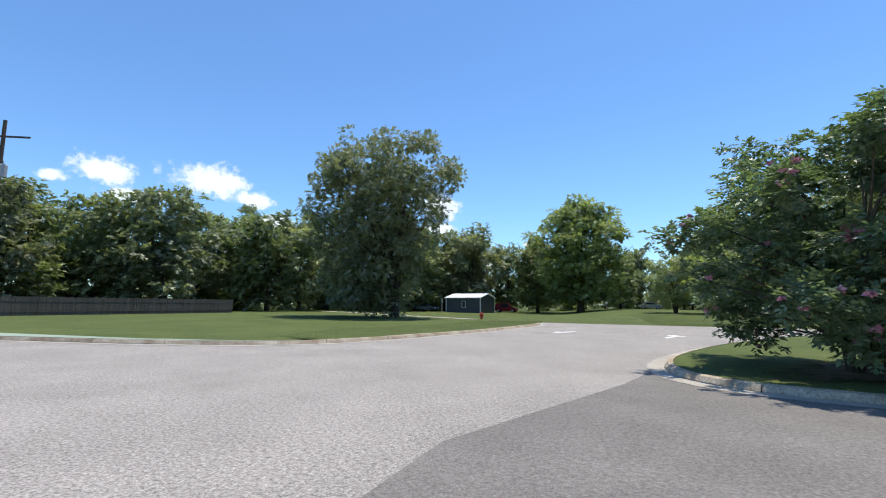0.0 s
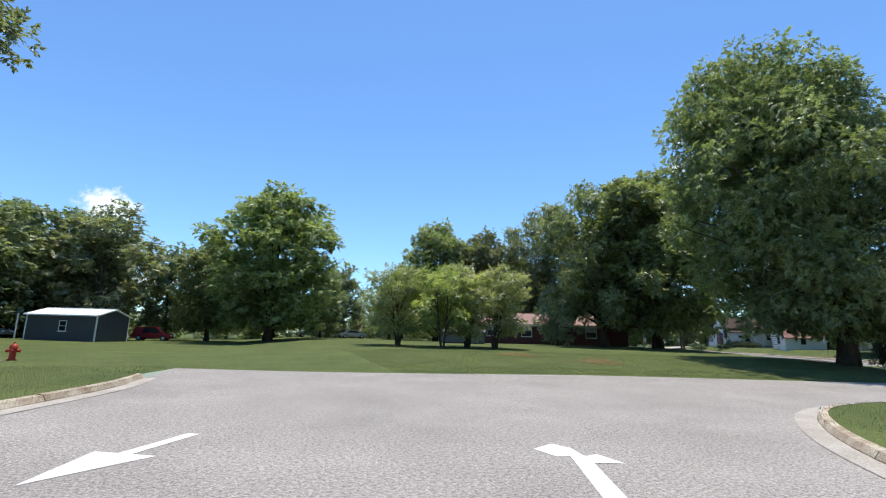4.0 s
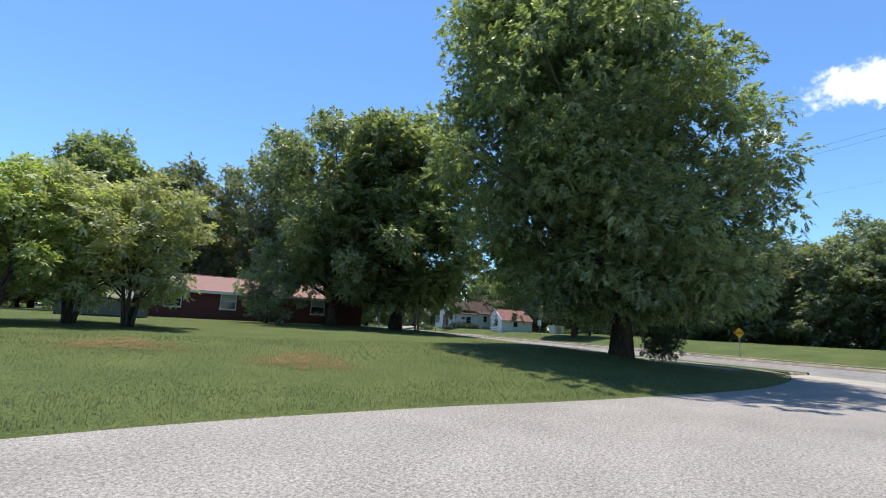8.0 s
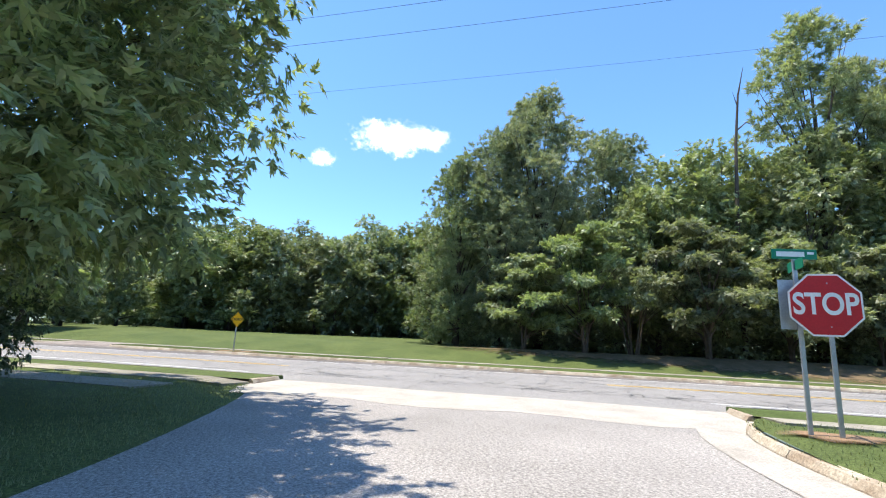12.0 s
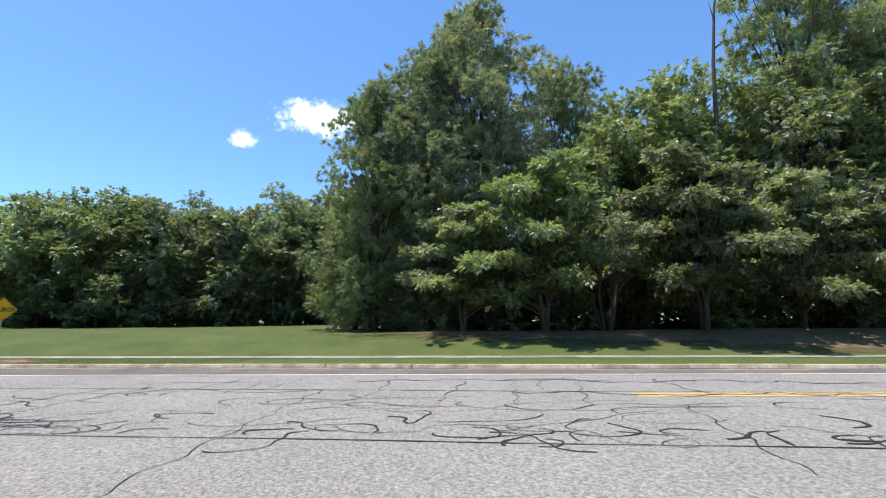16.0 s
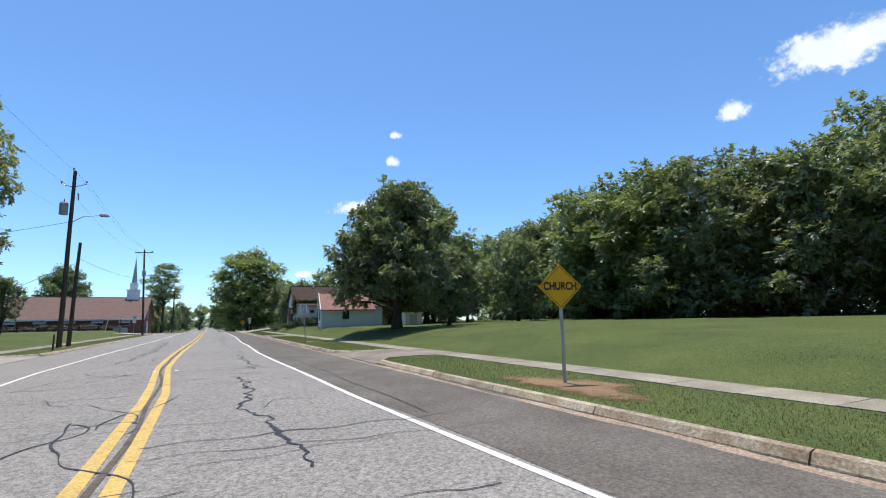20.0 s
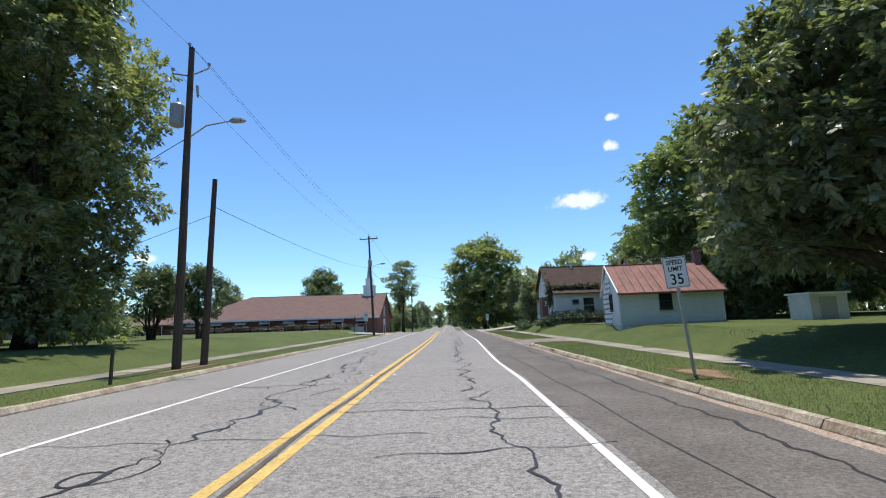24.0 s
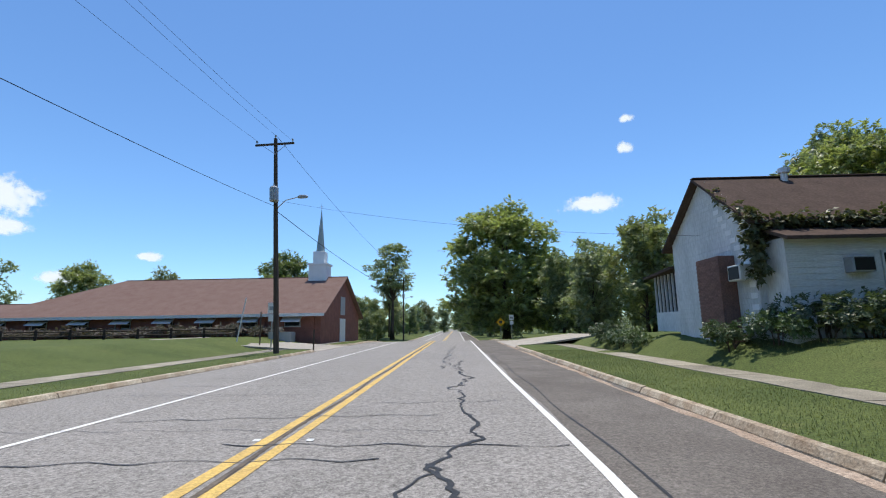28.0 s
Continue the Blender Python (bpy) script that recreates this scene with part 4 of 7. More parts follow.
# ---- trees ----
def leaf_mesh(name, lobes, n, length, width, seed, material, droop=0.35, shell=0.62, flat=0.85, tri=False, spray=12, reach=1.7, tuft=False):
    """A crown of n separate leaves: leafy sprays gathered in lobes (x, y, z, r); tuft makes each spray a brush of needles."""
    rs = np.random.RandomState(seed)
    lobes = np.asarray(lobes, float)
    wgt = lobes[:, 3] ** 2
    m = max(1, n // spray)
    n = m * spray
    pick = rs.choice(len(lobes), m, p=wgt / wgt.sum())
    unit = lambda v: v / (np.linalg.norm(v, axis=-1, keepdims=True) + 1e-9)
    d = unit(rs.normal(size=(m, 3)))
    r = lobes[pick, 3] * (shell + (1 - shell) * rs.uniform(0, 1, m) ** 0.6) * rs.uniform(0.85, 1.08, m)
    off = d * r[:, None]
    off[:, 2] *= flat
    root = lobes[pick, :3] + off
    axis = d * 0.9 + rs.normal(size=(m, 3)) * 0.4
    axis[:, 2] -= droop
    axis = unit(axis)
    up = d * 0.55 + rs.normal(size=(m, 3)) * 0.3
    up[:, 2] += 1.0
    side = unit(np.cross(axis, up))
    face = unit(np.cross(side, axis))
    size = rs.uniform(0.8, 1.2, (m, 1, 1))
    if tuft:
        along = axis[:, None] * 0.75 + rs.normal(size=(m, spray, 3)) * 0.62
        base = root[:, None] + rs.normal(size=(m, spray, 3)) * length * 0.12
        face_l = rs.normal(size=(m, spray, 3))
    else:
        u = (np.arange(spray) + 0.5)[None, :, None] / spray
        sgn = np.where(np.arange(spray) % 2, 1.0, -1.0)[None, :, None]
        along = axis[:, None] * (0.35 + 0.65 * u) + side[:, None] * sgn * (1.05 - 0.7 * u) + rs.normal(size=(m, spray, 3)) * 0.22
        along[:, :, 2] -= droop * 0.35
        base = root[:, None] + axis[:, None] * (length * reach * (u - 0.3)) * size + rs.normal(size=(m, spray, 3)) * length * 0.14
        base[:, :, 2:] -= 0.3 * droop * length * reach * u * u
        face_l = face[:, None] + rs.normal(size=(m, spray, 3)) * 0.3
    along = unit(along)
    lat = unit(np.cross(along, face_l)).reshape(n, 3)
    along, base = along.reshape(n, 3), base.reshape(n, 3)
    ln = length * rs.uniform(0.65, 1.3, n)[:, None]
    wd = width * rs.uniform(0.7, 1.3, n)[:, None]
    bend = np.array([0, 0, -1.0]) * ln * 0.12
    if tri:
        q = 3
        v = np.empty((n, 3, 3))
        v[:, 0] = base + lat * wd * 0.62
        v[:, 1] = base - lat * wd * 0.62
        v[:, 2] = base + along * ln + bend
    else:
        q = 4
        v = np.empty((n, 4, 3))
        v[:, 0] = base
        v[:, 1] = base + along * ln * 0.45 + lat * wd * 0.5
        v[:, 2] = base + along * ln + bend
        v[:, 3] = base + along * ln * 0.45 - lat * wd * 0.5
    me = bpy.data.meshes.new(name)
    me.vertices.add(q * n)
    me.vertices.foreach_set("co", v.ravel())
    me.loops.add(q * n)
    me.loops.foreach_set("vertex_index", np.arange(q * n))
    me.polygons.add(n)
    me.polygons.foreach_set("loop_start", np.arange(0, q * n, q))
    me.update(calc_edges=True)
    me.materials.append(material)
    return me


def profile_lobes(rnd, prof, boughs, size, low=(0.0, 0.0), high=(0.0, 0.0), core=40, notch=0.0):
    """Boughs over a crown whose reach changes with height as prof (z, reach) says; its axis drifts from low to high."""
    zs, rr = [p[0] for p in prof], [p[1] for p in prof]
    fine = np.linspace(zs[0], zs[-1], 200)
    cdf = np.cumsum(np.interp(fine, zs, rr) + 0.8)
    cdf /= cdf[-1]
    out = []

    def centre(z):
        t = (z - zs[0]) / (zs[-1] - zs[0])
        return low[0] + (high[0] - low[0]) * t, low[1] + (high[1] - low[1]) * t

    for k in range(boughs):
        z = float(np.interp((k + rnd.random()) / boughs, cdf, fine))
        a = k * 2.399963 + rnd.uniform(-0.35, 0.35)
        R_ = float(np.interp(z, zs, rr)) * rnd.uniform(0.86, 1.04) * (1 + notch * math.cos(2 * a + 0.6))
        R_ = max(0.3, R_ - 0.8 * size) * (0.6 if k % 6 == 5 else 1.0)
        ox, oy = centre(z)
        ca, sa = math.cos(a), math.sin(a)
        for j in range(6):
            t_, i_ = rnd.gauss(0, 0.75) * size, -abs(rnd.gauss(0, 0.9)) * size
            sz = size * rnd.uniform(0.45, 0.8)
            out.append((ox + (R_ + i_) * ca - t_ * sa, oy + (R_ + i_) * sa + t_ * ca, z + rnd.gauss(0, 0.3) * size - 0.12 * i_, sz))
    for k in range(core):
        z = rnd.uniform(zs[0] + size * 0.5, zs[-1] - size * 1.5)
        ox, oy = centre(z)
        a, q = rnd.uniform(0, 6.28), 0.55 * float(np.interp(z, zs, rr)) * rnd.random() ** 0.5
        out.append((ox + q * math.cos(a), oy + q * math.sin(a), z, size * 1.25))
    return out


def round_lobes(rnd, height, base, radius, count, size, top=0.45, wob=0.25, power=2.5, off=(0.0, 0.0)):
    """Boughs over a rounded, uneven crown, each a bunch of lobes with gaps between the bunches."""
    out = []
    mid = base + (height - base) * top
    boughs = max(12, count // 4)
    reach = radius - 0.9 * size
    p1, p2 = rnd.uniform(0, 6.28), rnd.uniform(0, 6.28)
    for k in range(boughs):
        u = (k + 0.5) / boughs
        a = k * 2.399963 + rnd.uniform(-0.4, 0.4)
        zf = 1 - 1.9 * u
        rad = (1 - abs(zf) ** power) ** (1 / power)
        fill = rnd.uniform(0.76, 1.0) * (1 + wob * (0.3 * math.sin(2 * a + p1 + 3 * zf) + 0.3 * math.sin(3 * a + p2 - 4 * zf)))
        if k % 5 == 4:
            fill *= 0.5
        cx, cy = reach * rad * fill * math.cos(a) + off[0], reach * rad * fill * math.sin(a) + off[1]
        cz = mid + (zf * (height - mid - 0.5 * size) if zf > 0 else zf * (mid - base)) * rnd.uniform(0.86, 1.0) * (1 + 0.12 * wob * math.sin(2 * a + p2))
        spread = size * rnd.uniform(0.7, 1.15)
        for j in range(6):
            d = Vector((rnd.gauss(0, 1), rnd.gauss(0, 1), rnd.gauss(0, 0.55)))
            d = d.normalized() * spread * rnd.uniform(0.4, 1.0)
            sz = size * rnd.uniform(0.42, 0.8)
            out.append((cx + d.x, cy + d.y, max(base + sz * 0.6, min(cz + d.z, height - sz * 0.5)), sz))
    # a core that closes the middle
    for k in range(count // 7):
        z = base + (height - base) * rnd.uniform(0.2, 0.85)
        out.append((rnd.uniform(-0.4, 0.4) * radius + off[0], rnd.uniform(-0.4, 0.4) * radius + off[1], z, size * 1.3))
    return out


def limb_mesh(name, rnd, height, r0, lobes, fork, limbs, stems=1, spread=0.3, lean=(0, 0)):
    """Trunk, or several stems, with limbs that reach into the crown."""
    bm = bmesh.new()
    tops = []
    for k in range(stems):
        a = 6.28 * k / max(stems, 1) + rnd.uniform(-0.3, 0.3)
        off = spread if stems > 1 else 0.0
        b0 = Vector((0.12 * stems * off * math.cos(a), 0.12 * stems * off * math.sin(a), -0.15))
        top = Vector((off * height * 0.55 * math.cos(a) + lean[0], off * height * 0.55 * math.sin(a) + lean[1], height * 0.82 * rnd.uniform(0.8, 1.0)))
        pts, rad = [], []
        for i in range(8):
            t = i / 7
            wob = Vector((rnd.uniform(-1, 1), rnd.uniform(-1, 1), 0)) * r0 * (0.15 if i < 3 else 0.6) * (0 < i < 7)
            pts.append(b0.lerp(top, t) + wob)
            rad.append(r0 * (1.35 if i == 0 else 1.0) * (1 - 0.88 * t))
        tube(bm, pts, rad, 10 if stems == 1 else 6)
        tops.append(pts)
    pool = sorted(lobes, key=lambda l: l[2])
    for k in range(limbs):
        l = pool[int((k + rnd.uniform(0, 0.9)) * len(pool) / limbs) % len(pool)]
        end = Vector(l[:3])
        stem = min(tops, key=lambda q: (q[-1] - end).length)
        t = min(0.85, max(fork, (end.z / height) * 0.7))
        i = t * 7
        start = stem[int(i)].lerp(stem[min(int(i) + 1, 7)], i - int(i))
        mid = start.lerp(end, 0.5) + Vector((0, 0, 0.12 * (end - start).length * rnd.uniform(-0.3, 1)))
        rr = r0 * (1 - 0.85 * t) * rnd.uniform(0.35, 0.6) + 0.02
        tube(bm, [start, start.lerp(mid, 0.5) + Vector((0, 0, 0.1)), mid, end], [rr, rr * 0.75, rr * 0.5, rr * 0.15], 5, cap=False)
    me = bpy.data.meshes.new(name)
    bm.to_mesh(me)
    bm.free()
    me.materials.append(M["bark"])
    me.polygons.foreach_set("use_smooth", [True] * len(me.polygons))
    return me


def tree_kind(trunk_me, crown_mes, label, category, name="tree"):
    """A tree ready to be copied: an empty with trunk and crown."""
    def make(x, y, size=1.0, turn=0.0, wide=1.0, label2="", group="", sink=0.05):
        root = new(name)
        root.matrix_world = Matrix.LocRotScale((x, y, gz(x, y) - sink), Euler((0, 0, radians(turn))), (size * wide, size * wide, size))
        t = new("trunk", trunk_me)
        t.parent = root
        for nm, me in crown_mes:
            c = new(nm, me)
            c.parent = root
        return tagged(root, label2 or label, category, group)
    return make


R = random.Random(11)
# great pecan at the corner of the lot
lob = profile_lobes(R, ((2.2, 7.0), (5, 9.0), (9, 9.7), (13, 9.3), (17, 8.2), (20.5, 6.2), (22.4, 3.2)), 116, 1.75, (-1.1, -0.6), (-1.4, 4.2), 170)
great_pecan = tree_kind(limb_mesh("trunk", R, 20.5, 0.5, lob, 0.16, 40), [("crown", leaf_mesh("crown", lob, 560000, 0.19, 0.078, 1, M["leaf_pecan"], 0.24, flat=0.72, tri=True))], "tall spreading pecan tree full of drooping green leaves", "tree")
lob = profile_lobes(R, ((1.2, 4.4), (3.5, 6.0), (7, 7.0), (10, 8.2), (13.5, 9.3), (16, 8.6), (17.6, 6.4), (18.3, 4.4)), 80, 1.55, (-2.6, -1.2), (-0.9, -0.4), 60, 0.12)
lawn_tree = tree_kind(limb_mesh("trunk", R, 16.5, 0.42, lob, 0.12, 34, stems=2, spread=0.1), [("crown", leaf_mesh("crown", lob, 120000, 0.27, 0.14, 22, M["leaf_oak"], 0.18, flat=0.72))], "broad shade tree standing alone on the lawn", "tree")
lob = round_lobes(R, 18.6, 1.6, 8.6, 220, 1.5, 0.45, 0.4, 2.4, (-1.0, 0.3))
lawn_pecan = tree_kind(limb_mesh("trunk", R, 17, 0.45, lob, 0.12, 34), [("crown", leaf_mesh("crown", lob, 90000, 0.29, 0.15, 2, M["leaf_oak"], 0.2, flat=0.72))], "tall shade tree hanging over the maroon house", "tree")
lob = profile_lobes(R, ((2.2, 5.0), (4.5, 7.0), (9, 7.6), (13, 7.2), (17, 5.4), (19.6, 2.6)), 64, 1.5, core=50)
yard_pecan = tree_kind(limb_mesh("trunk", R, 19, 0.4, lob, 0.16, 30), [("crown", leaf_mesh("crown", lob, 80000, 0.32, 0.16, 3, M["leaf_pecan"], 0.2, flat=0.72, tri=True, spray=10))], "tall leafy pecan tree in the house yard", "tree")
lob = profile_lobes(R, ((2.2, 4.6), (4.2, 6.6), (6.5, 6.4), (9, 5.4), (11.5, 3.8), (12.8, 2.0)), 50, 1.15, (-0.6, 0.4), (0.6, 0.0), 40)
field_oak = tree_kind(limb_mesh("trunk", R, 13, 0.42, lob, 0.14, 34), [("crown", leaf_mesh("crown", lob, 70000, 0.28, 0.15, 23, M["leaf_oak"], 0.12, flat=0.45))], "spreading shade tree in the yard of the small white house", "tree")
lob = profile_lobes(R, ((0.8, 5.0), (4, 5.6), (8, 5.8), (12, 6.6), (16, 6.4), (19, 4.6), (21.4, 2.2)), 76, 1.45, core=60)
drive_tree = tree_kind(limb_mesh("trunk", R, 20, 0.42, lob, 0.1, 30), [("crown", leaf_mesh("crown", lob, 96000, 0.29, 0.15, 24, M["leaf_pecan"], 0.2, flat=0.72))], "huge dark shade tree beside the driveway", "tree")
lob = round_lobes(R, 20, 0.6, 6.0, 130, 1.5, 0.5, 0.5, 2.6)
wood_a = tree_kind(limb_mesh("trunk", R, 20, 0.3, lob, 0.1, 14), [("crown", leaf_mesh("crown", lob, 21000, 0.44, 0.24, 4, M["leaf_wood"], 0.15, tri=True, spray=8, reach=1.6))], "leafy tree at the edge of a wood", "tree")
edge_a = tree_kind(limb_mesh("trunk", R, 19, 0.28, lob, 0.1, 16), [("crown", leaf_mesh("crown", lob, 60000, 0.27, 0.14, 14, M["leaf_wood"], 0.15, tri=True))], "leafy tree at the edge of a wood", "tree")
lob = round_lobes(R, 20, 0.4, 6.6, 120, 1.7, 0.45, 0.55, 2.4)
wood_b = tree_kind(limb_mesh("trunk", R, 20, 0.3, lob, 0.1, 14), [("crown", leaf_mesh("crown", lob, 21000, 0.46, 0.25, 5, M["leaf_oak"], 0.15, tri=True, spray=8, reach=1.6))], "dark green tree of a dense wood", "tree")
edge_b = tree_kind(limb_mesh("trunk", R, 19, 0.28, lob, 0.1, 16), [("crown", leaf_mesh("crown", lob, 60000, 0.27, 0.14, 15, M["leaf_oak"], 0.15, tri=True))], "dark green tree of a dense wood", "tree")
lob = round_lobes(R, 9, 0.3, 4.4, 90, 1.1, 0.5, 0.4)
wood_low = tree_kind(limb_mesh("trunk", R, 9, 0.16, lob, 0.1, 16), [("crown", leaf_mesh("crown", lob, 36000, 0.21, 0.11, 6, M["leaf_wood"], 0.15))], "low branching tree of the wood's edge", "tree")
lob = []
for k in range(15):
    a_, r_, z_ = k * 2.4, 4.2 * (1 - 0.5 * (k / 15) ** 1.5) * R.uniform(0.55, 1.0), 2.2 + 6.4 * k / 15
    for j in range(9):
        f_ = (j + 1) / 9
        lob.append((r_ * f_ * math.cos(a_) + R.uniform(-0.5, 0.5), r_ * f_ * math.sin(a_) + R.uniform(-0.5, 0.5), z_ + 0.5 * f_ - 0.7 * f_ * f_ + R.uniform(-0.12, 0.12), R.uniform(0.45, 0.8)))
layered = tree_kind(limb_mesh("trunk", R, 8.4, 0.13, lob, 0.12, 30, stems=2, spread=0.12), [("crown", leaf_mesh("crown", lob, 40000, 0.2, 0.11, 16, M["leaf_light"], 0.12, 0.2, 0.32))], "low spreading tree with light green branches in flat layers", "tree")
lob = profile_lobes(R, ((4.2, 4.0), (5.6, 5.2), (6.8, 4.4), (7.6, 2.0)), 40, 0.7, core=6)
fan_tree = tree_kind(limb_mesh("trunk", R, 6.6, 0.13, lob, 0.3, 40, stems=6, spread=0.34), [("crown", leaf_mesh("crown", lob, 15000, 0.22, 0.11, 26, M["leaf_wood"], 0.3, 0.2, 0.35))], "low tree with pale bare stems fanning out under a flat crown", "tree")
lob = round_lobes(R, 7.0, 0.9, 3.4, 80, 0.85, 0.5, 0.3)
young = tree_kind(limb_mesh("trunk", R, 6.8, 0.09, lob, 0.2, 26, stems=4, spread=0.22), [("crown", leaf_mesh("crown", lob, 14000, 0.22, 0.1, 7, M["leaf_young"], 0.15, 0.3, spray=8))], "small yellow-green tree with several thin stems", "tree", "small_tree")
lob = round_lobes(R, 6.0, 0.3, 3.0, 150, 0.6, 0.45, 0.3)
flowers = [(x * 1.06, y * 1.06, z * 1.02, 0.22) for x, y, z, r in lob if R.random() < 0.4]
myrtle = tree_kind(limb_mesh("trunk", R, 5.6, 0.07, lob, 0.15, 30, stems=6, spread=0.3), [("crown", leaf_mesh("crown", lob, 80000, 0.1, 0.055, 8, M["leaf_myrtle"], 0.0, 0.25, spray=10)), ("blossom", leaf_mesh("blossom", flowers, 3200, 0.07, 0.06, 9, M["blossom"], -0.2, 0.2, spray=20, tuft=True))], "crape myrtle with dark leaves and pink blossom on the island", "tree", "crape_myrtle")
lob = round_lobes(R, 6.0, 1.0, 2.4, 90, 0.7, 0.6, 0.25)
vase = tree_kind(limb_mesh("trunk", R, 5.4, 0.1, lob, 0.12, 26, stems=6, spread=0.22), [("crown", leaf_mesh("crown", lob, 26000, 0.14, 0.07, 10, M["leaf_myrtle"], 0.0, 0.35))], "dark vase-shaped crape myrtle with many stems on the lawn", "tree", "crape_myrtle")


def pine_lobes(rnd, height, bare, count, reach, full=2.2, size=1.25):
    out = []
    for k in range(count):
        t = k / (count - 1)
        z = bare + (height - bare) * t
        a = k * 2.4 + rnd.uniform(-0.5, 0.5)
        rr = reach * (1 - 0.72 * t ** full) * rnd.uniform(0.45, 1.0) * min(1.0, 0.6 + 1.6 * t)
        sz = size * rnd.uniform(0.7, 1.1)
        out.append((rr * math.cos(a), rr * math.sin(a), z + rnd.uniform(-0.6, 0.6), sz))
        for f in (0.7, 0.4):
            if rnd.random() < 0.8:
                out.append((rr * f * math.cos(a + 0.4), rr * f * math.sin(a + 0.4), z + rnd.uniform(-0.3, 0.7), sz * 0.85))
    return out


lob = pine_lobes(R, 21.5, 1.2, 96, 5.4, 5.5)
pine_full = tree_kind(limb_mesh("trunk", R, 21.5, 0.32, lob, 0.12, 30), [("crown", leaf_mesh("crown", lob, 90000, 0.4, 0.055, 12, M["leaf_pine"], -0.5, 0.25, tri=True, spray=18, tuft=True))], "full pine tree with needles down to the ground", "pine tree", "pine_tree")
lob = pine_lobes(R, 24, 12, 30, 4.6, 2.8, 1.1)
pine_tall = tree_kind(limb_mesh("trunk", R, 24, 0.28, lob, 0.5, 30), [("crown", leaf_mesh("crown", lob, 30000, 0.42, 0.06, 13, M["leaf_pine"], -0.5, 0.2, tri=True, spray=18, tuft=True))], "tall pine with a bare trunk and open crown", "pine tree", "pine_tree")


def bush_kind(w, h, n, leaf, seed, material, label, name="shrub"):
    rnd = random.Random(seed)
    lobs = [(rnd.uniform(-w, w) * 0.5, rnd.uniform(-w, w) * 0.5, h * rnd.uniform(0.35, 0.75), h * rnd.uniform(0.25, 0.38)) for _ in range(14)]
    crown = leaf_mesh("foliage", lobs, n, leaf, leaf * 0.5, seed, material, 0.1, 0.4)
    stem = limb_mesh("stems", rnd, h * 0.8, 0.03, lobs, 0.1, 10, stems=4, spread=0.3)
    return tree_kind(stem, [("foliage", crown)], label, "shrub", name)


# ---- the named trees ----
great_pecan(37.2, 26.9, 1.0, 0, 1.0)
lawn_tree(-15.6, 34.0, 1.0, 0, 1.0)
yard_pecan(45.8, 49.2, 1.05, 40, 1.3)
lawn_pecan(41.5, 53.0, 1.1, 130, 1.0, "tall shade tree hanging over the maroon house")
yard_pecan(5.6, 74.5, 1.02, 200, 1.35)
yard_pecan(-2.0, 86, 0.75, 10, 1.1)
myrtle(6.2, 0.5, 1.02, 0, 1.4)
young(17.3, 45.4, 1.0, 20, 1.05)
young(14.5, 48.5, 1.0, 140, 1.05)
young(20.2, 46.6, 1.05, 80, 1.15)
young(21.8, 44.6, 1.0, 230, 1.1)
wood_low(35.5, 54.0, 0.62, 60, 1.0, "low leafy tree in front of the maroon house")

# the wood across the main road, south of the field
rnd = random.Random(21)
for s, c, kind, size in ((38.3, 55.0, pine_full, 0.78), (34.8, 56, pine_full, 0.92), (31.2, 57, pine_full, 1.1), (24, 62, pine_full, 1.0), (21, 57.5, edge_a, 0.85), (15.5, 58.5, edge_a, 0.98), (9, 57.5, edge_b, 0.98), (3, 57, edge_a, 0.95), (-4, 57, edge_b, 1.0), (-11, 56, edge_a, 0.95), (-19, 57, wood_b, 1.0), (6.5, 60, pine_tall, 1.32), (2.0, 62, pine_tall, 1.15), (0, 59, pine_tall, 1.08), (-5, 66, pine_tall, 1.05), (-14, 66, pine_tall, 1.1), (19, 67, wood_b, 1.02), (12, 68, wood_a, 1.05), (3, 69, wood_b, 1.05), (-8, 69, wood_a, 1.1), (29, 68, wood_a, 0.95), (37, 67, wood_b, 0.85), (41, 60, edge_b, 0.62)):
    p = sc(s, c)
    kind(p.x, p.y, size, rnd.uniform(0, 360), rnd.uniform(0.95, 1.15), group="trees of the roadside wood")
for s, c, size in ((32, 51.0, 0.9), (27.5, 49.6, 1.1), (24, 51.0, 0.85), (19.5, 49.2, 1.1), (14, 50.5, 1.0), (9, 50, 0.95), (3, 52, 0.95), (-4, 52, 0.9), (-11, 51, 1.0), (-20, 52, 1.0)):
    p = sc(s, c)
    (fan_tree if s == 24 else layered if s in (32, 27.5, 19.5, 14, 9, 3, -11) else wood_low)(p.x, p.y, size, rnd.uniform(0, 360), rnd.uniform(0.95, 1.2), group="low trees of the roadside wood")
# the wood behind the field
for k in range(22):
    s = 36 + k * 4.6 + rnd.uniform(-1, 1)
    c = 84 + 10 * math.sin(k * 0.5) * 0.4 + rnd.uniform(-2, 2) + max(0, s - 95) * 0.35
    p = sc(s, c)
    (wood_a if k % 2 else wood_b)(p.x, p.y, rnd.uniform(0.82, 1.02), rnd.uniform(0, 360), rnd.uniform(1.0, 1.2), group="trees of the wood behind the field")
for k in range(14):
    s = 36 + k * 7.5
    p = sc(s + rnd.uniform(-2, 2), 94 + rnd.uniform(-2, 3))
    (wood_b if k % 2 else wood_a)(p.x, p.y, rnd.uniform(0.95, 1.12), rnd.uniform(0, 360), 1.15, group="trees of the wood behind the field")
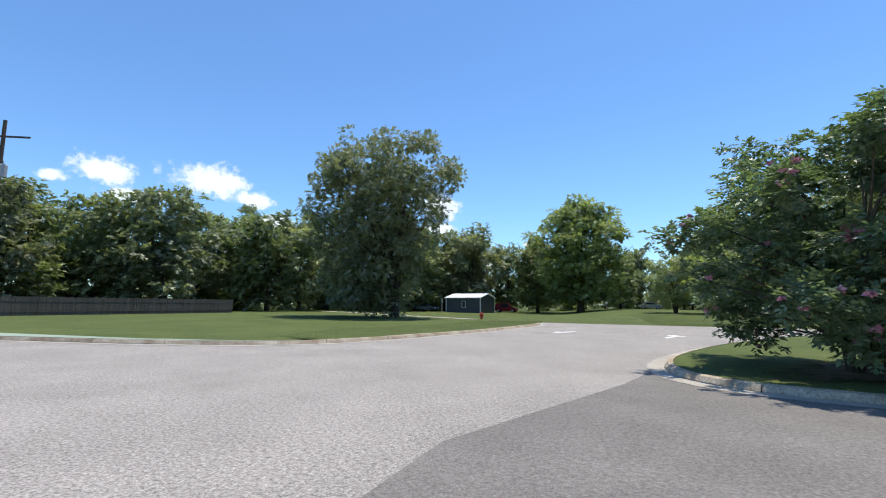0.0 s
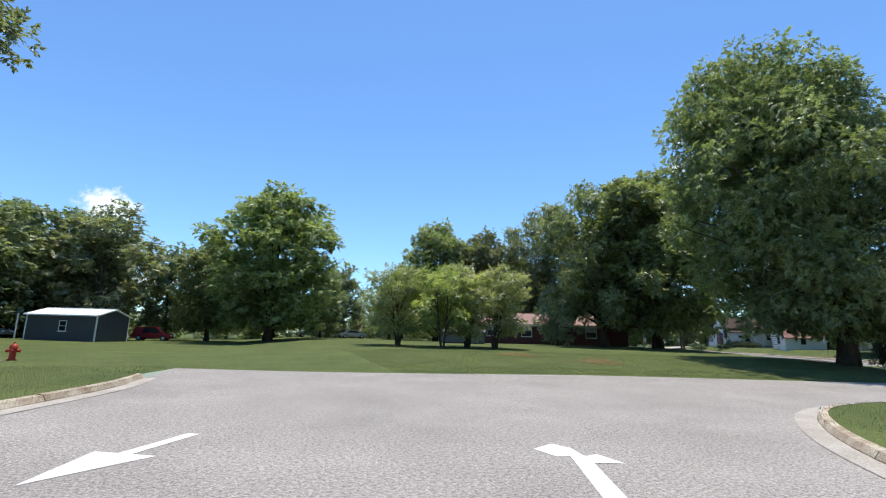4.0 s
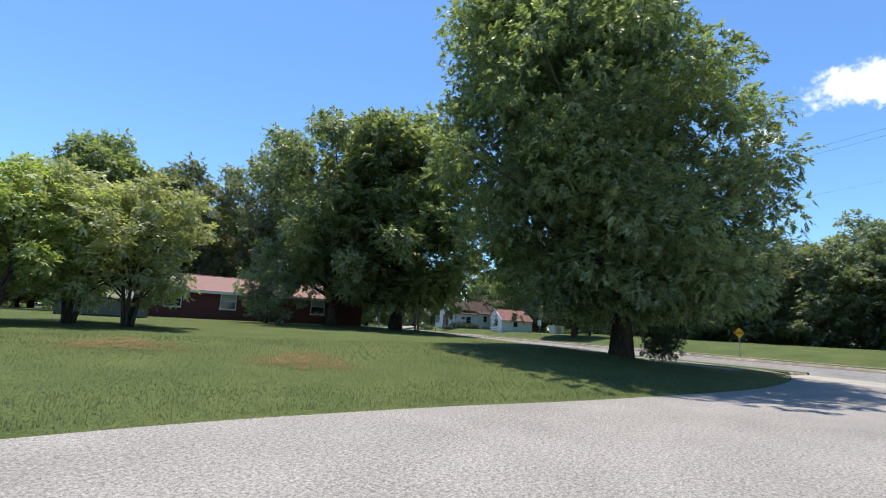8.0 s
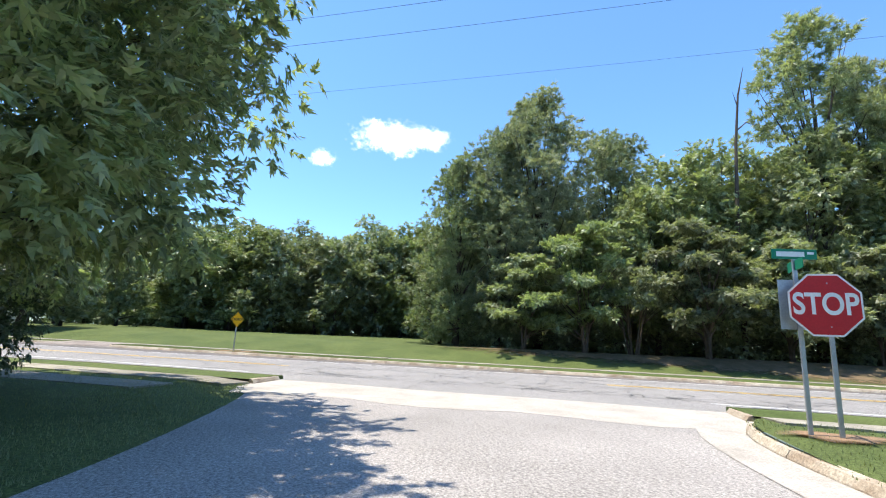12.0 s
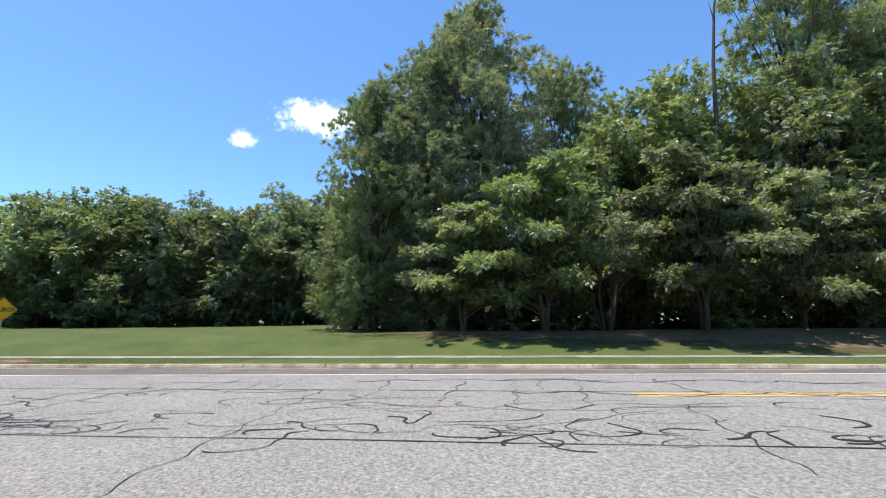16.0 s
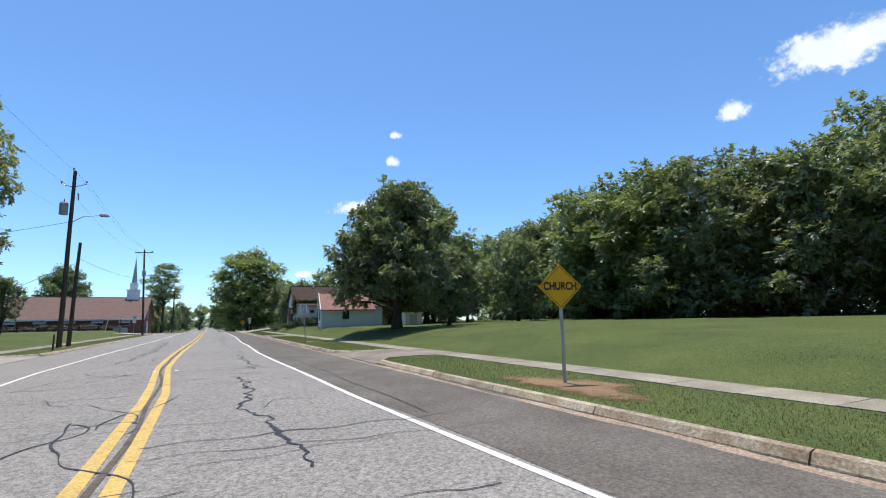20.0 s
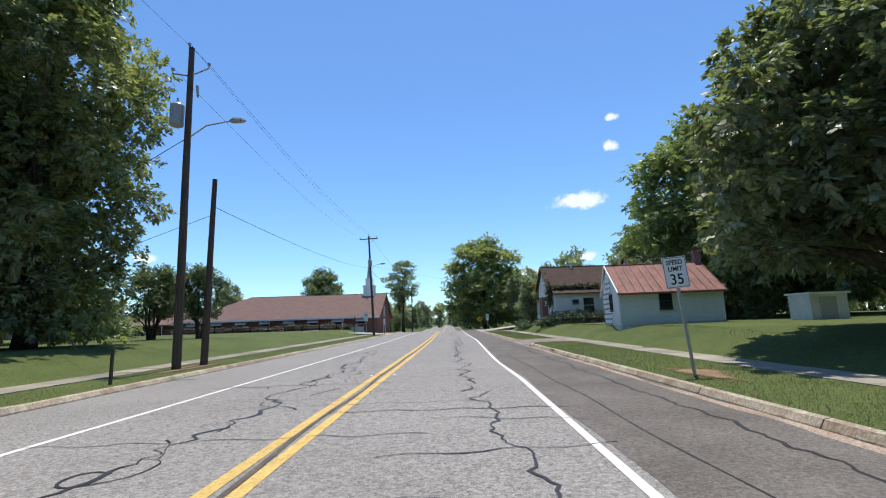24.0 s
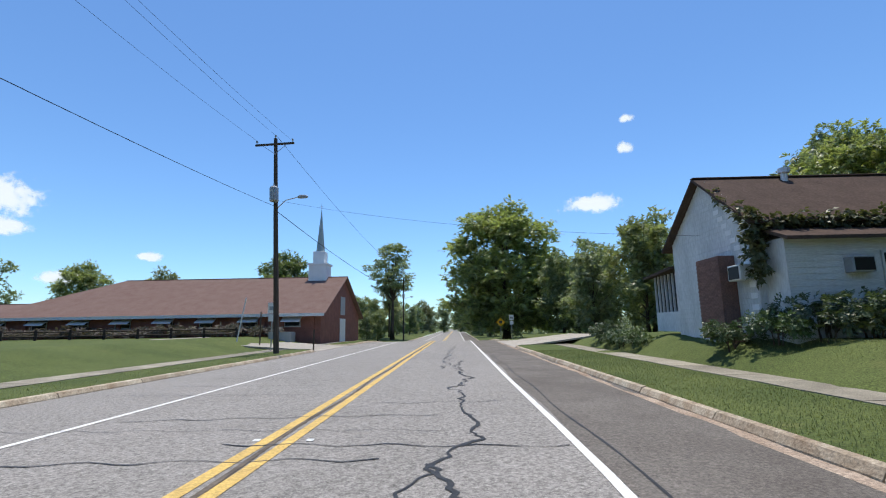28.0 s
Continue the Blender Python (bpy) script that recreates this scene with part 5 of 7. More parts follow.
# wood and yard trees to the west, behind the fence
for k in range(24):
    a = radians(100 + k * 3.6)
    q = 92 + 7 * math.sin(k * 1.7) - 0.8 * k
    x, y = 1 + q * math.cos(a), -8 + q * math.sin(a)
    (wood_b if k % 3 else wood_a)(x, y, rnd.uniform(0.78, 0.95), rnd.uniform(0, 360), rnd.uniform(1.2, 1.4), group="trees of the wood behind the fence")
for k in range(12):
    a = radians(106 + k * 7)
    x, y = 1 + 106 * math.cos(a), -8 + 106 * math.sin(a)
    pine_tall(x, y, rnd.uniform(0.75, 0.92), rnd.uniform(0, 360), 1.2, group="trees of the wood behind the fence")
for x, y, size, kind in ((-26, 92, 0.8, wood_b), (-17, 97, 0.85, wood_a), (-9, 100, 0.8, wood_a), (8, 100, 0.75, wood_a), (20, 100, 0.7, wood_b), (31, 96, 0.72, yard_pecan), (44, 92, 0.85, yard_pecan), (52, 88, 0.85, yard_pecan), (14, 86, 0.55, wood_b), (26, 88, 0.5, wood_a), (38, 84, 0.8, wood_b), (47, 80, 0.75, wood_a), (-38, 88, 0.9, wood_b)):
    kind(x, y, size, rnd.uniform(0, 360), 1.1, group="trees behind the houses")

yard_pecan(30.5, 78.0, 0.95, 75, 1.0, "tall leafy tree behind the maroon house")
yard_pecan(38.0, 76.0, 0.9, 15, 1.0, "tall leafy tree behind the maroon house")


def thicket(name, line, depth, height, n, leaf, seed, material, label):
    """Undergrowth that closes a wood: many leaves over a belt along a line."""
    rnd2 = random.Random(seed)
    lobs = []
    pts2 = catmull(line, 2.2)
    for p2 in pts2:
        for j in range(3):
            x, y = p2.x + rnd2.uniform(-depth, depth), p2.y + rnd2.uniform(-depth, depth)
            r2 = height * rnd2.uniform(0.18, 0.3)
            lobs.append((x, y, gz(x, y) + height * (0.15 + 0.3 * j) * rnd2.uniform(0.6, 1.1), r2))
    me = leaf_mesh(name, lobs, int(n * 1.6), leaf * 0.75, leaf * 0.4, seed, material, 0.1, 0.2, spray=8)
    tagged(new(name, me), label, "undergrowth", kind="stuff")


thicket("undergrowth", [tuple(sc(s, c)[:2]) for s, c in ((-45, 57), (-20, 56.5), (0, 55.5), (20, 56), (36, 56), (41, 60))], 2.0, 6.5, 42000, 0.42, 1, M["leaf_wood"], "dense dark undergrowth of the roadside wood")
thicket("undergrowth", [tuple(sc(s, c)[:2]) for s, c in ((38, 70), (39, 80), (48, 87), (65, 88), (85, 88), (105, 90), (125, 88))], 2.5, 8.0, 42000, 0.55, 2, M["leaf_oak"], "dense undergrowth of the wood behind the field")
thicket("undergrowth", [(-14, 93), (-32, 86), (-48, 76), (-62, 62), (-72, 44), (-76, 24), (-76, 4), (-72, -14)], 3.0, 8.0, 42000, 0.6, 3, M["leaf_oak"], "dense undergrowth of the wood behind the fence")
thicket("undergrowth", [(-30, 98), (-10, 104), (10, 106), (30, 104), (48, 98), (60, 104)], 3.0, 6.0, 26000, 0.6, 4, M["leaf_wood"], "bushy undergrowth behind the yards")
thicket("undergrowth", [tuple(sc(s, c)[:2]) for s, c in ((125, -100), (150, -108), (190, -90), (230, -50), (262, -10), (330, 10), (352, 20))], 4.0, 7.0, 26000, 0.8, 5, M["leaf_wood"], "far belt of trees beyond the church")
thicket("undergrowth", [tuple(sc(s, c)[:2]) for s, c in ((128, 80), (150, 74), (180, 66), (220, 60), (280, 52), (350, 46), (356, 36), (358, 26))], 4.0, 7.0, 26000, 0.8, 6, M["leaf_oak"], "far belt of trees along the road")
# deeper belts that close the woods behind
thicket("undergrowth", [tuple(sc(s, c)[:2]) for s, c in ((40, 92), (60, 93), (85, 94), (105, 97), (128, 97))], 1.0, 3.2, 16000, 0.6, 11, M["leaf_oak"], "low dark undergrowth at the foot of the far wood")
thicket("undergrowth", [tuple(sc(s, c)[:2]) for s, c in ((-40, 58), (-20, 58), (0, 58), (20, 58), (34, 59), (38, 64), (39, 72))], 1.2, 2.2, 15000, 0.4, 12, M["leaf_wood"], "low dark undergrowth at the foot of the roadside wood")
thicket("undergrowth", [tuple(sc(s, c)[:2]) for s, c in ((104, 60), (114, 62), (124, 62), (136, 60))], 1.2, 2.4, 9000, 0.4, 13, M["leaf_oak"], "low dark undergrowth behind the white houses")
thicket("undergrowth", [tuple(sc(s, c)[:2]) for s, c in ((-60, 72), (-20, 72), (10, 73), (30, 74), (44, 78))], 2.0, 9.0, 9000, 1.3, 7, M["leaf_oak"], "dark inner undergrowth of the roadside wood")
thicket("undergrowth", [tuple(sc(s, c)[:2]) for s, c in ((42, 96), (65, 100), (85, 102), (105, 104), (125, 104), (140, 96))], 2.0, 9.0, 9000, 1.3, 8, M["leaf_oak"], "dark inner undergrowth of the wood behind the field")
thicket("undergrowth", [(-8, 110), (-40, 100), (-64, 82), (-80, 62), (-90, 40), (-92, 10), (-88, -20)], 2.0, 9.0, 10000, 1.4, 9, M["leaf_oak"], "dark inner undergrowth behind the fence")
thicket("undergrowth", [tuple(sc(s, c)[:2]) for s, c in ((-70, 60), (-30, 60), (0, 60), (20, 61), (36, 62))], 1.5, 5.0, 15000, 0.8, 10, M["leaf_wood"], "dark inner undergrowth of the roadside wood")

# ---- buildings ----
def frame_at(s, c, z):
    """A frame whose x runs across the main road and y along it."""
    p = sc(s, c)
    return pose(p.x, p.y, z, 0, 0, -30.2)


def slab_quad(bm, a, b, c, d, t):
    """A roof slab through four corners with thickness t downwards."""
    vs2 = [bm.verts.new(p) for p in (a, b, c, d)]
    us = [bm.verts.new((p[0], p[1], p[2] - t)) for p in (a, b, c, d)]
    bm.faces.new(vs2)
    bm.faces.new(us[::-1])
    for i in range(4):
        bm.faces.new((vs2[i], us[i], us[(i + 1) % 4], vs2[(i + 1) % 4]))
    return bm


def gable_x(house, x0, x1, y0, y1, z0, ze, zr, wall_mat, roof_mat, over=0.35, ends=0.3, gable_mat=None, hip_left=0.0, ridge=None):
    """A block with its ridge along x: four walls, two gables and two roof slopes."""
    t = 0.14
    part("wall", boxes((x0, x1, y0, y0 + t, z0, ze)), wall_mat, house)
    ym = ridge or (y0 + y1) / 2
    fall = (zr - ze) / (ym - y0)
    ze2 = zr - fall * (y1 - ym)
    part("wall", boxes((x0, x1, y1 - t, y1, z0, ze2)), wall_mat, house)
    for xa in (x0, x1 - t):
        bm = bmesh.new()
        top = [(ym, zr - 0.12)] if not (hip_left and xa == x0) else []
        prism(bm, [(y0 + t, z0), (y1 - t, z0), (y1 - t, ze2)] + top + [(y0 + t, ze)], t, Matrix(((0, 1, 0, xa), (1, 0, 0, 0), (0, 0, 1, 0), (0, 0, 0, 1))))
        part("gable_wall", bm, gable_mat or wall_mat, house)
    drop = over * fall
    for ya, sg, ez in ((y0, -1, ze), (y1, 1, ze2)):
        bm = bmesh.new()
        slab_quad(bm, (x0 - ends + 0.0, ya + sg * over, ez - drop), (x1 + ends, ya + sg * over, ez - drop), (x1 + ends, ym, zr), (x0 - ends + hip_left, ym, zr), 0.12)
        part("roof_slope", bm, roof_mat, house)
    if hip_left:
        bm = bmesh.new()
        slab_quad(bm, (x0 - ends, y1 + over, ze - drop), (x0 - ends, y0 - over, ze - drop), (x0 - ends + hip_left, ym, zr), (x0 - ends + hip_left + 0.01, ym + 0.01, zr), 0.12)
        part("roof_slope", bm, roof_mat, house)
    part("ridge_cap", boxes((x0 - ends + hip_left, x1 + ends, ym - 0.12, ym + 0.12, zr - 0.03, zr + 0.035), bevel=0.02), roof_mat, house)


def window(house, x, y, z, w, h, face="-y", glass="glass", frame="trim_white", bars=1, blind=0.0):
    """A sash window: frame, sill, two panes and a bar between them."""
    rot = {"-y": 0, "-x": -90, "x": 90, "y": 180}[face]
    root = new("window")
    root.parent = house
    root.matrix_local = pose(x, y, z, 0, 0, rot)
    f = 0.07
    part("window_frame", boxes((-w / 2, -w / 2 + f, -0.05, 0.02, -h / 2, h / 2), (w / 2 - f, w / 2, -0.05, 0.02, -h / 2, h / 2), (-w / 2 + f, w / 2 - f, -0.05, 0.02, h / 2 - f, h / 2), (-w / 2 + f, w / 2 - f, -0.05, 0.02, -h / 2, -h / 2 + f), (-w / 2 + f, w / 2 - f, -0.045, 0.02, -0.025, 0.025)), M[frame], root)
    part("window_sill", boxes((-w / 2 - 0.06, w / 2 + 0.06, -0.1, 0.0, -h / 2 - 0.05, -h / 2 - 0.003)), M[frame], root)
    for z0, z1, g in ((-h / 2 + f, -0.025, glass), (0.025, h / 2 - f, "blind" if blind else glass)):
        part("pane", boxes((-w / 2 + f, w / 2 - f, -0.02, 0.004, z0, z1)), M[g], root)
    return root


def boards_y(house, x0, x1, y, z0, z1, rise, material, skip=(), name="board"):
    """Lapped boards on a wall that faces -y."""
    z = z0
    bm = bmesh.new()
    a = [bm.verts.new(p) for p in ((0, -0.028, 0), (1, -0.028, 0), (1, -0.006, 1), (0, -0.006, 1), (0, 0, 0), (1, 0, 0))]
    for f in ((0, 1, 2, 3), (4, 5, 1, 0)):
        bm.faces.new([a[i] for i in f])
    me = bpy.data.meshes.new(name)
    bm.to_mesh(me)
    bm.free()
    me.materials.append(material)
    while z < z1 - 0.02:
        h = min(rise, z1 - z)
        cuts = [(x0, x1)]
        for sx0, sx1, sz0, sz1 in skip:
            if z + h > sz0 and z < sz1:
                cuts = [c for q in cuts for c in ((q[0], min(q[1], sx0)), (max(q[0], sx1), q[1])) if c[1] - c[0] > 0.02]
        for q in cuts:
            ob = new(name, me)
            ob.parent = house
            ob.matrix_local = Matrix.LocRotScale((q[0], y, z), None, (q[1] - q[0], 1, h))
        z += rise


# maroon house behind the yard trees
p = sc(73, 0)
red_house = empty("house", frame_at(73, 0, gz(p.x, p.y) + 0.0), "long low maroon house with a faded red metal roof", "house")
gable_x(red_house, -5.7, 13.6, 0, 8.5, -0.4, 2.75, 4.3, M["maroon"], M["tin_pink"], 0.4, 0.35)
for x in (-4.0, 0.6, 8.95):
    window(red_house, x, -0.01, 1.75, 1.4, 1.55, blind=1)
boards_y(red_house, -5.7, 13.6, -0.001, -0.2, 2.7, 0.29, M["maroon"], skip=((-4.75, -3.25, 0.9, 2.6), (-0.15, 1.35, 0.9, 2.6), (8.2, 9.7, 0.9, 2.6)))
part("fascia", boxes((-6.0, 13.9, -0.46, -0.41, 2.36, 2.56)), M["trim_white"], red_house)
# open carport at the end of the house
part("post", boxes((15.6, 15.72, 0.3, 0.42, -0.4, 2.4)), M["trim_white"], red_house)
part("carport_roof", boxes((13.9, 15.9, 0.0, 6.0, 2.4, 2.52)), M["tin_pink"], red_house)

# grey-green outbuilding in front of it
p = sc(62, -7)
out_house = empty("outbuilding", frame_at(62, -7, gz(p.x, p.y)), "low grey-green sheet-sided outbuilding under the small trees", "shed")
gable_x(out_house, -2.6, 2.2, 0, 3.2, -0.2, 1.35, 1.9, M["slate_green"], M["slate_green"], 0.2, 0.15)
part("skirt_board", boxes((-2.6, 2.2, -0.03, -0.003, -0.1, 0.08)), M["rail_wood"], out_house)

# slate-grey shed with a white roof
shed = empty("shed", pose(-18.8, 71.2, gz(-15, 70) + 0.15, 0, 0, -21), "slate-grey metal shed with a white roof and trim", "shed")
gable_x(shed, 0.9, 7.9, 0, 5.4, -0.4, 2.55, 3.25, M["shed_grey"], M["tin_white"], 0.25, 0.2)
for x in (0.9, 7.84):
    part("corner_trim", boxes((x - 0.02, x + 0.12, -0.03, -0.004, -0.3, 2.5)), M["trim_white"], shed)
part("corner_trim", boxes((7.905, 7.93, -0.03, 0.1, -0.3, 2.5)), M["trim_white"], shed)
part("corner_trim", boxes((7.905, 7.93, 5.3, 5.42, -0.3, 2.5)), M["trim_white"], shed)
for sg in (0, 1):
    bm = bmesh.new()
    tube(bm, [(7.95, 0 if not sg else 5.4, 2.5), (7.95, 2.7, 3.15)], 0.06, 5)
    part("verge_trim", bm, M["trim_white"], shed)
part("post", boxes((-0.05, 0.05, 0.0, 0.1, -0.4, 2.5)), M["trim_white"], shed)
window(shed, 4.6, -0.01, 1.35, 0.75, 1.1)
for k in range(14):
    part("panel_rib", boxes((1.2 + k * 0.48, 1.23 + k * 0.48, -0.018, -0.001, -0.3, 2.45)), M["shed_grey"], shed)


# board fence along the west lawn
fence = empty("fence", Matrix(), "weathered grey wooden board fence along the lawn", "fence")
bm = boxes((-0.07, 0.07, -0.012, 0.012, -0.1, 1.7))
board_me = bpy.data.meshes.new("fence_board")
bm.to_mesh(board_me)
bm.free()
board_me.materials.append(M["fence_wood"])
fa, fb = Vector((-41.0, 43.0)), Vector((-49.5, 3.0))
n = int((fb - fa).length / 0.15)
fr = random.Random(4)
for k in range(n):
    q = fa.lerp(fb, k / n)
    ob = new("fence_board", board_me)
    ob.parent = fence
    ob.matrix_local = pose(q.x, q.y, gz(q.x, q.y) + fr.uniform(-0.05, 0.03), 0, fr.uniform(-1.2, 1.2), math.degrees(math.atan2((fb - fa).y, (fb - fa).x)))
for h in (0.35, 1.3):
    bm = bmesh.new()
    tube(bm, [(fa.x, fa.y, gz(fa.x, fa.y) + h), (fb.x, fb.y, gz(fb.x, fb.y) + h)], 0.045, 4)
    part("rail", bm, M["fence_wood"], fence)

# small white house with a rusty red roof
# grey of the gable's gaps, with their shade put into the colour
M["gable_grey"] = mat("grey_shade_boards", (0.3, 0.31, 0.32), 0.9, var=0.2, scale=1.5, fine=16, bump=0.3)
white_house = empty("house", frame_at(96.6, 45.95, 1.03) @ Matrix.Rotation(radians(-7.5), 4, "Z") @ Matrix.Diagonal((0.93, 1.05, 1.02, 1)), "old small white wooden house with a rusty red tin roof", "house")
gable_x(white_house, 0, 6.5, 0, 4.8, -0.6, 2.15, 4.0, M["mint_board"], M["tin_red"], 0.35, 0.15, gable_mat=M["white_board"], ridge=3.0)
boards_y(white_house, 0, 6.5, -0.001, 0.12, 2.12, 0.30, M["mint_board"], skip=((2.5, 3.35, 0.88, 1.93),))
window(white_house, 2.93, -0.01, 1.4, 0.8, 1.0, frame="black")
part("corner_board", boxes((-0.02, 0.1, -0.045, -0.031, 0, 2.15)), M["white_board"], white_house)
part("corner_board", boxes((6.4, 6.52, -0.045, -0.031, 0, 2.15)), M["white_board"], white_house)
# standing seams of the tin roof
for k in range(13):
    x = -0.08 + k * 0.555
    bm = bmesh.new()
    tube(bm, [(x, -0.37, 2.0), (x, 3.0, 4.03)], 0.018, 4)
    part("roof_seam", bm, M["tin_red"], white_house)
# gable towards the road: plain boards on one side, pale squares over grey battens on the other
gr = random.Random(8)
# the panel is coloured darker for the shade between the pale squares
part("batten_panel", boxes((-0.012, -0.002, 2.25, 4.75, 0.02, 2.15), (-0.012, -0.002, 2.25, 3.9, 2.15, 3.0)), M["gable_grey"], white_house)
for row in range(17):
    z = 0.05 + row * 0.23
    lo_ = 0.05 if z < 1.9 else max(0.05, 3.0 * (z + 0.25 - 2.15) / 1.85)
    if lo_ < 2.0:
        part("board", boxes((-0.02, -0.002, lo_, 2.24, z, z + 0.21), bevel=0.004), M["white_board"], white_house)
for row in range(10):
    z = 0.1 + row * 0.34
    y = 2.32 + (0.0 if row % 2 else 0.08)
    end = 4.7 - max(0.0, z + 0.235 - 2.05) * 0.97
    while y < end - 0.15:
        w = min(gr.uniform(0.36, 0.5), end - y)
        if w > 0.2 and not (y < 2.5 and 0.8 < z < 1.95):
            part("board", boxes((-0.035, -0.013, y, y + w, z, z + 0.235), bevel=0.006), M["white_new"], white_house)
        y += w + 0.1
window(white_house, -0.03, 2.15, 1.45, 0.7, 1.1, face="-x", frame="black")
bm = bmesh.new()
tube(bm, [(-0.16, -0.36, 1.95), (-0.16, 3.0, 3.98)], 0.06, 4)
tube(bm, [(-0.16, 5.0, 1.97), (-0.16, 3.0, 3.98)], 0.06, 4)
part("barge_board", bm, M["white_new"], white_house)
for x in (0.2, 2.2, 4.3, 6.3):
    part("brick_pier", boxes((x - 0.15, x + 0.15, 0.05, 0.35, -0.35, 0.0)), M["chimney"], white_house)
part("chimney", boxes((6.2, 6.65, 2.8, 3.2, 3.3, 4.75), (6.15, 6.7, 2.75, 3.25, 4.6, 4.72)), M["chimney"], white_house)
# lean-to at its far side
lean = empty("outbuilding", frame_at(100.2, 50.2, 1.25), "pale lean-to built against the small white house", "lean-to")
part("wall", boxes((0, 4.2, 0, 3.5, -0.15, 2.3)), M["mint_board"], lean)
bm = bmesh.new()
slab_quad(bm, (-0.1, -0.3, 2.3), (4.5, -0.3, 2.3), (4.5, 3.8, 3.0), (-0.1, 3.8, 3.0), 0.1)
part("roof_slope", bm, M["tin_red"], lean)
window(lean, 2.6, -0.01, 1.35, 0.9, 1.1)
boards_y(lean, 0, 4.2, -0.001, 0.1, 2.25, 0.3, M["mint_board"], skip=((2.1, 3.1, 0.75, 1.95),))

# white house with a dark roof, brick chimney and screened porch
big_house = empty("house", frame_at(117.0, 46.4, 1.25), "worn white wooden house with a dark shingle roof and brick chimney", "house")
gable_x(big_house, 0, 12.0, 1.5, 7.5, -0.5, 4.05, 6.3, M["white_board"], M["shingle_dark"], 0.4, 0.35)
for k in range(30):
    z = 0.1 + k * 0.205
    lo_, hi_ = (1.52, 7.48) if z < 3.9 else (4.5 - 2.95 * (6.15 - z) / 2.25, 4.5 + 2.95 * (6.15 - z) / 2.25)
    if hi_ - lo_ > 0.3:
        part("board", boxes((-0.016, -0.002, lo_, hi_, z, z + 0.19), bevel=0.004), M["white_board"], big_house)
gable_x(big_house, 10.0, 17.0, 1.0, 9.5, -0.1, 3.95, 7.2, M["white_board"], M["shingle_dark"], 0.35, 0.3)
# low front wing
part("wall", boxes((0.25, 6.0, 0.4, 1.49, -0.5, 3.0)), M["white_board"], big_house)
boards_y(big_house, 0.25, 6.0, 0.399, 0.0, 2.95, 0.2, M["white_board"], skip=((3.2, 4.5, 0.75, 2.55), (2.0, 2.8, 1.75, 2.4)))
bm = bmesh.new()
slab_quad(bm, (0.1, 0.0, 2.98), (6.2, 0.0, 2.98), (6.2, 1.55, 3.6), (0.1, 1.55, 3.6), 0.12)
part("roof_slope", bm, M["shingle_dark"], big_house)
window(big_house, 3.85, 0.39, 1.65, 1.25, 1.7, frame="white_board")
part("wall", boxes((6.0, 13.5, 0.2, 0.99, -0.5, 3.2)), M["white_board"], big_house)
boards_y(big_house, 6.0, 13.5, 0.199, 0.2, 3.15, 0.2, M["white_board"], skip=((7.5, 8.5, 1.4, 2.8), (10.4, 11.7, 1.4, 2.9)))
bm = bmesh.new()
slab_quad(bm, (6.25, -0.3, 3.22), (13.8, -0.3, 3.22), (13.8, 1.45, 3.95), (6.25, 1.45, 3.95), 0.12)
part("roof_slope", bm, M["shingle_dark"], big_house)
window(big_house, 8.0, 0.19, 2.1, 0.95, 1.35, frame="white_board")
window(big_house, 11.05, 0.19, 2.15, 1.2, 1.4, frame="white_board")
for k in range(4):
    part("slat", boxes((6.1, 7.3, -0.1, -0.06, 0.25 + k * 0.22, 0.38 + k * 0.22)), M["white_new"], big_house)
part("step", boxes((7.2, 8.8, -0.8, 0.15, -0.15, 0.3)), M["walk"], big_house)
ac = part("air_conditioner", boxes((2.05, 2.75, 0.05, 0.42, 1.8, 2.3), bevel=0.02), M["grey_can"], big_house)
part("grille", boxes((2.1, 2.7, 0.035, 0.048, 1.85, 2.25)), M["black"], ac)
ac = part("air_conditioner", boxes((-0.5, -0.02, 1.65, 2.4, 1.75, 2.3), bevel=0.02), M["white_board"], big_house)
part("grille", boxes((-0.515, -0.502, 1.72, 2.33, 1.8, 2.24)), M["black"], ac)
for x, y, z in ((3.3, 4.2, 5.95), (11.8, 4.6, 6.7), (7.3, 0.6, 3.5)):
    v = bmesh.new()
    tube(v, [(x, y, z), (x, y, z + 0.45)], 0.13, 8)
    tube(v, [(x, y, z + 0.42), (x, y, z + 0.62)], 0.22, 8)
    part("roof_vent", v, M["tin_white"], big_house)
chim = part("chimney", boxes((-0.62, -0.02, 2.7, 4.3, -0.3, 2.75)), M["chimney"], big_house)
br = random.Random(2)
bm0 = boxes((-0.012, 0.0, -0.1, 0.1, 0, 0.062))
brick_me = bpy.data.meshes.new("brick")
bm0.to_mesh(brick_me)
bm0.free()
brick_me.materials.append(M["chimney"])
for r in range(34):
    for k in range(7):
        y = 2.75 + k * 0.218 + (0.1 if r % 2 else 0.0)
        if y < 4.25 and br.random() < 0.95:
            ob = new("brick", brick_me)
            ob.parent = chim
            ob.matrix_local = pose(-0.622 + br.uniform(-0.003, 0.003), y + 0.05, 0.0 + r * 0.078)
for k in range(9):
    ob = part("quoin_board", boxes((-0.035, -0.018, 1.6 + k * 0.22, 1.95 + k * 0.22, 1.95 + k * 0.32, 2.13 + k * 0.32)), M["white_new"], big_house)
for k in range(4):
    part("quoin_board", boxes((-0.035, -0.018, 1.6, 1.95, 0.3 + k * 0.4, 0.5 + k * 0.4)), M["white_new"], big_house)
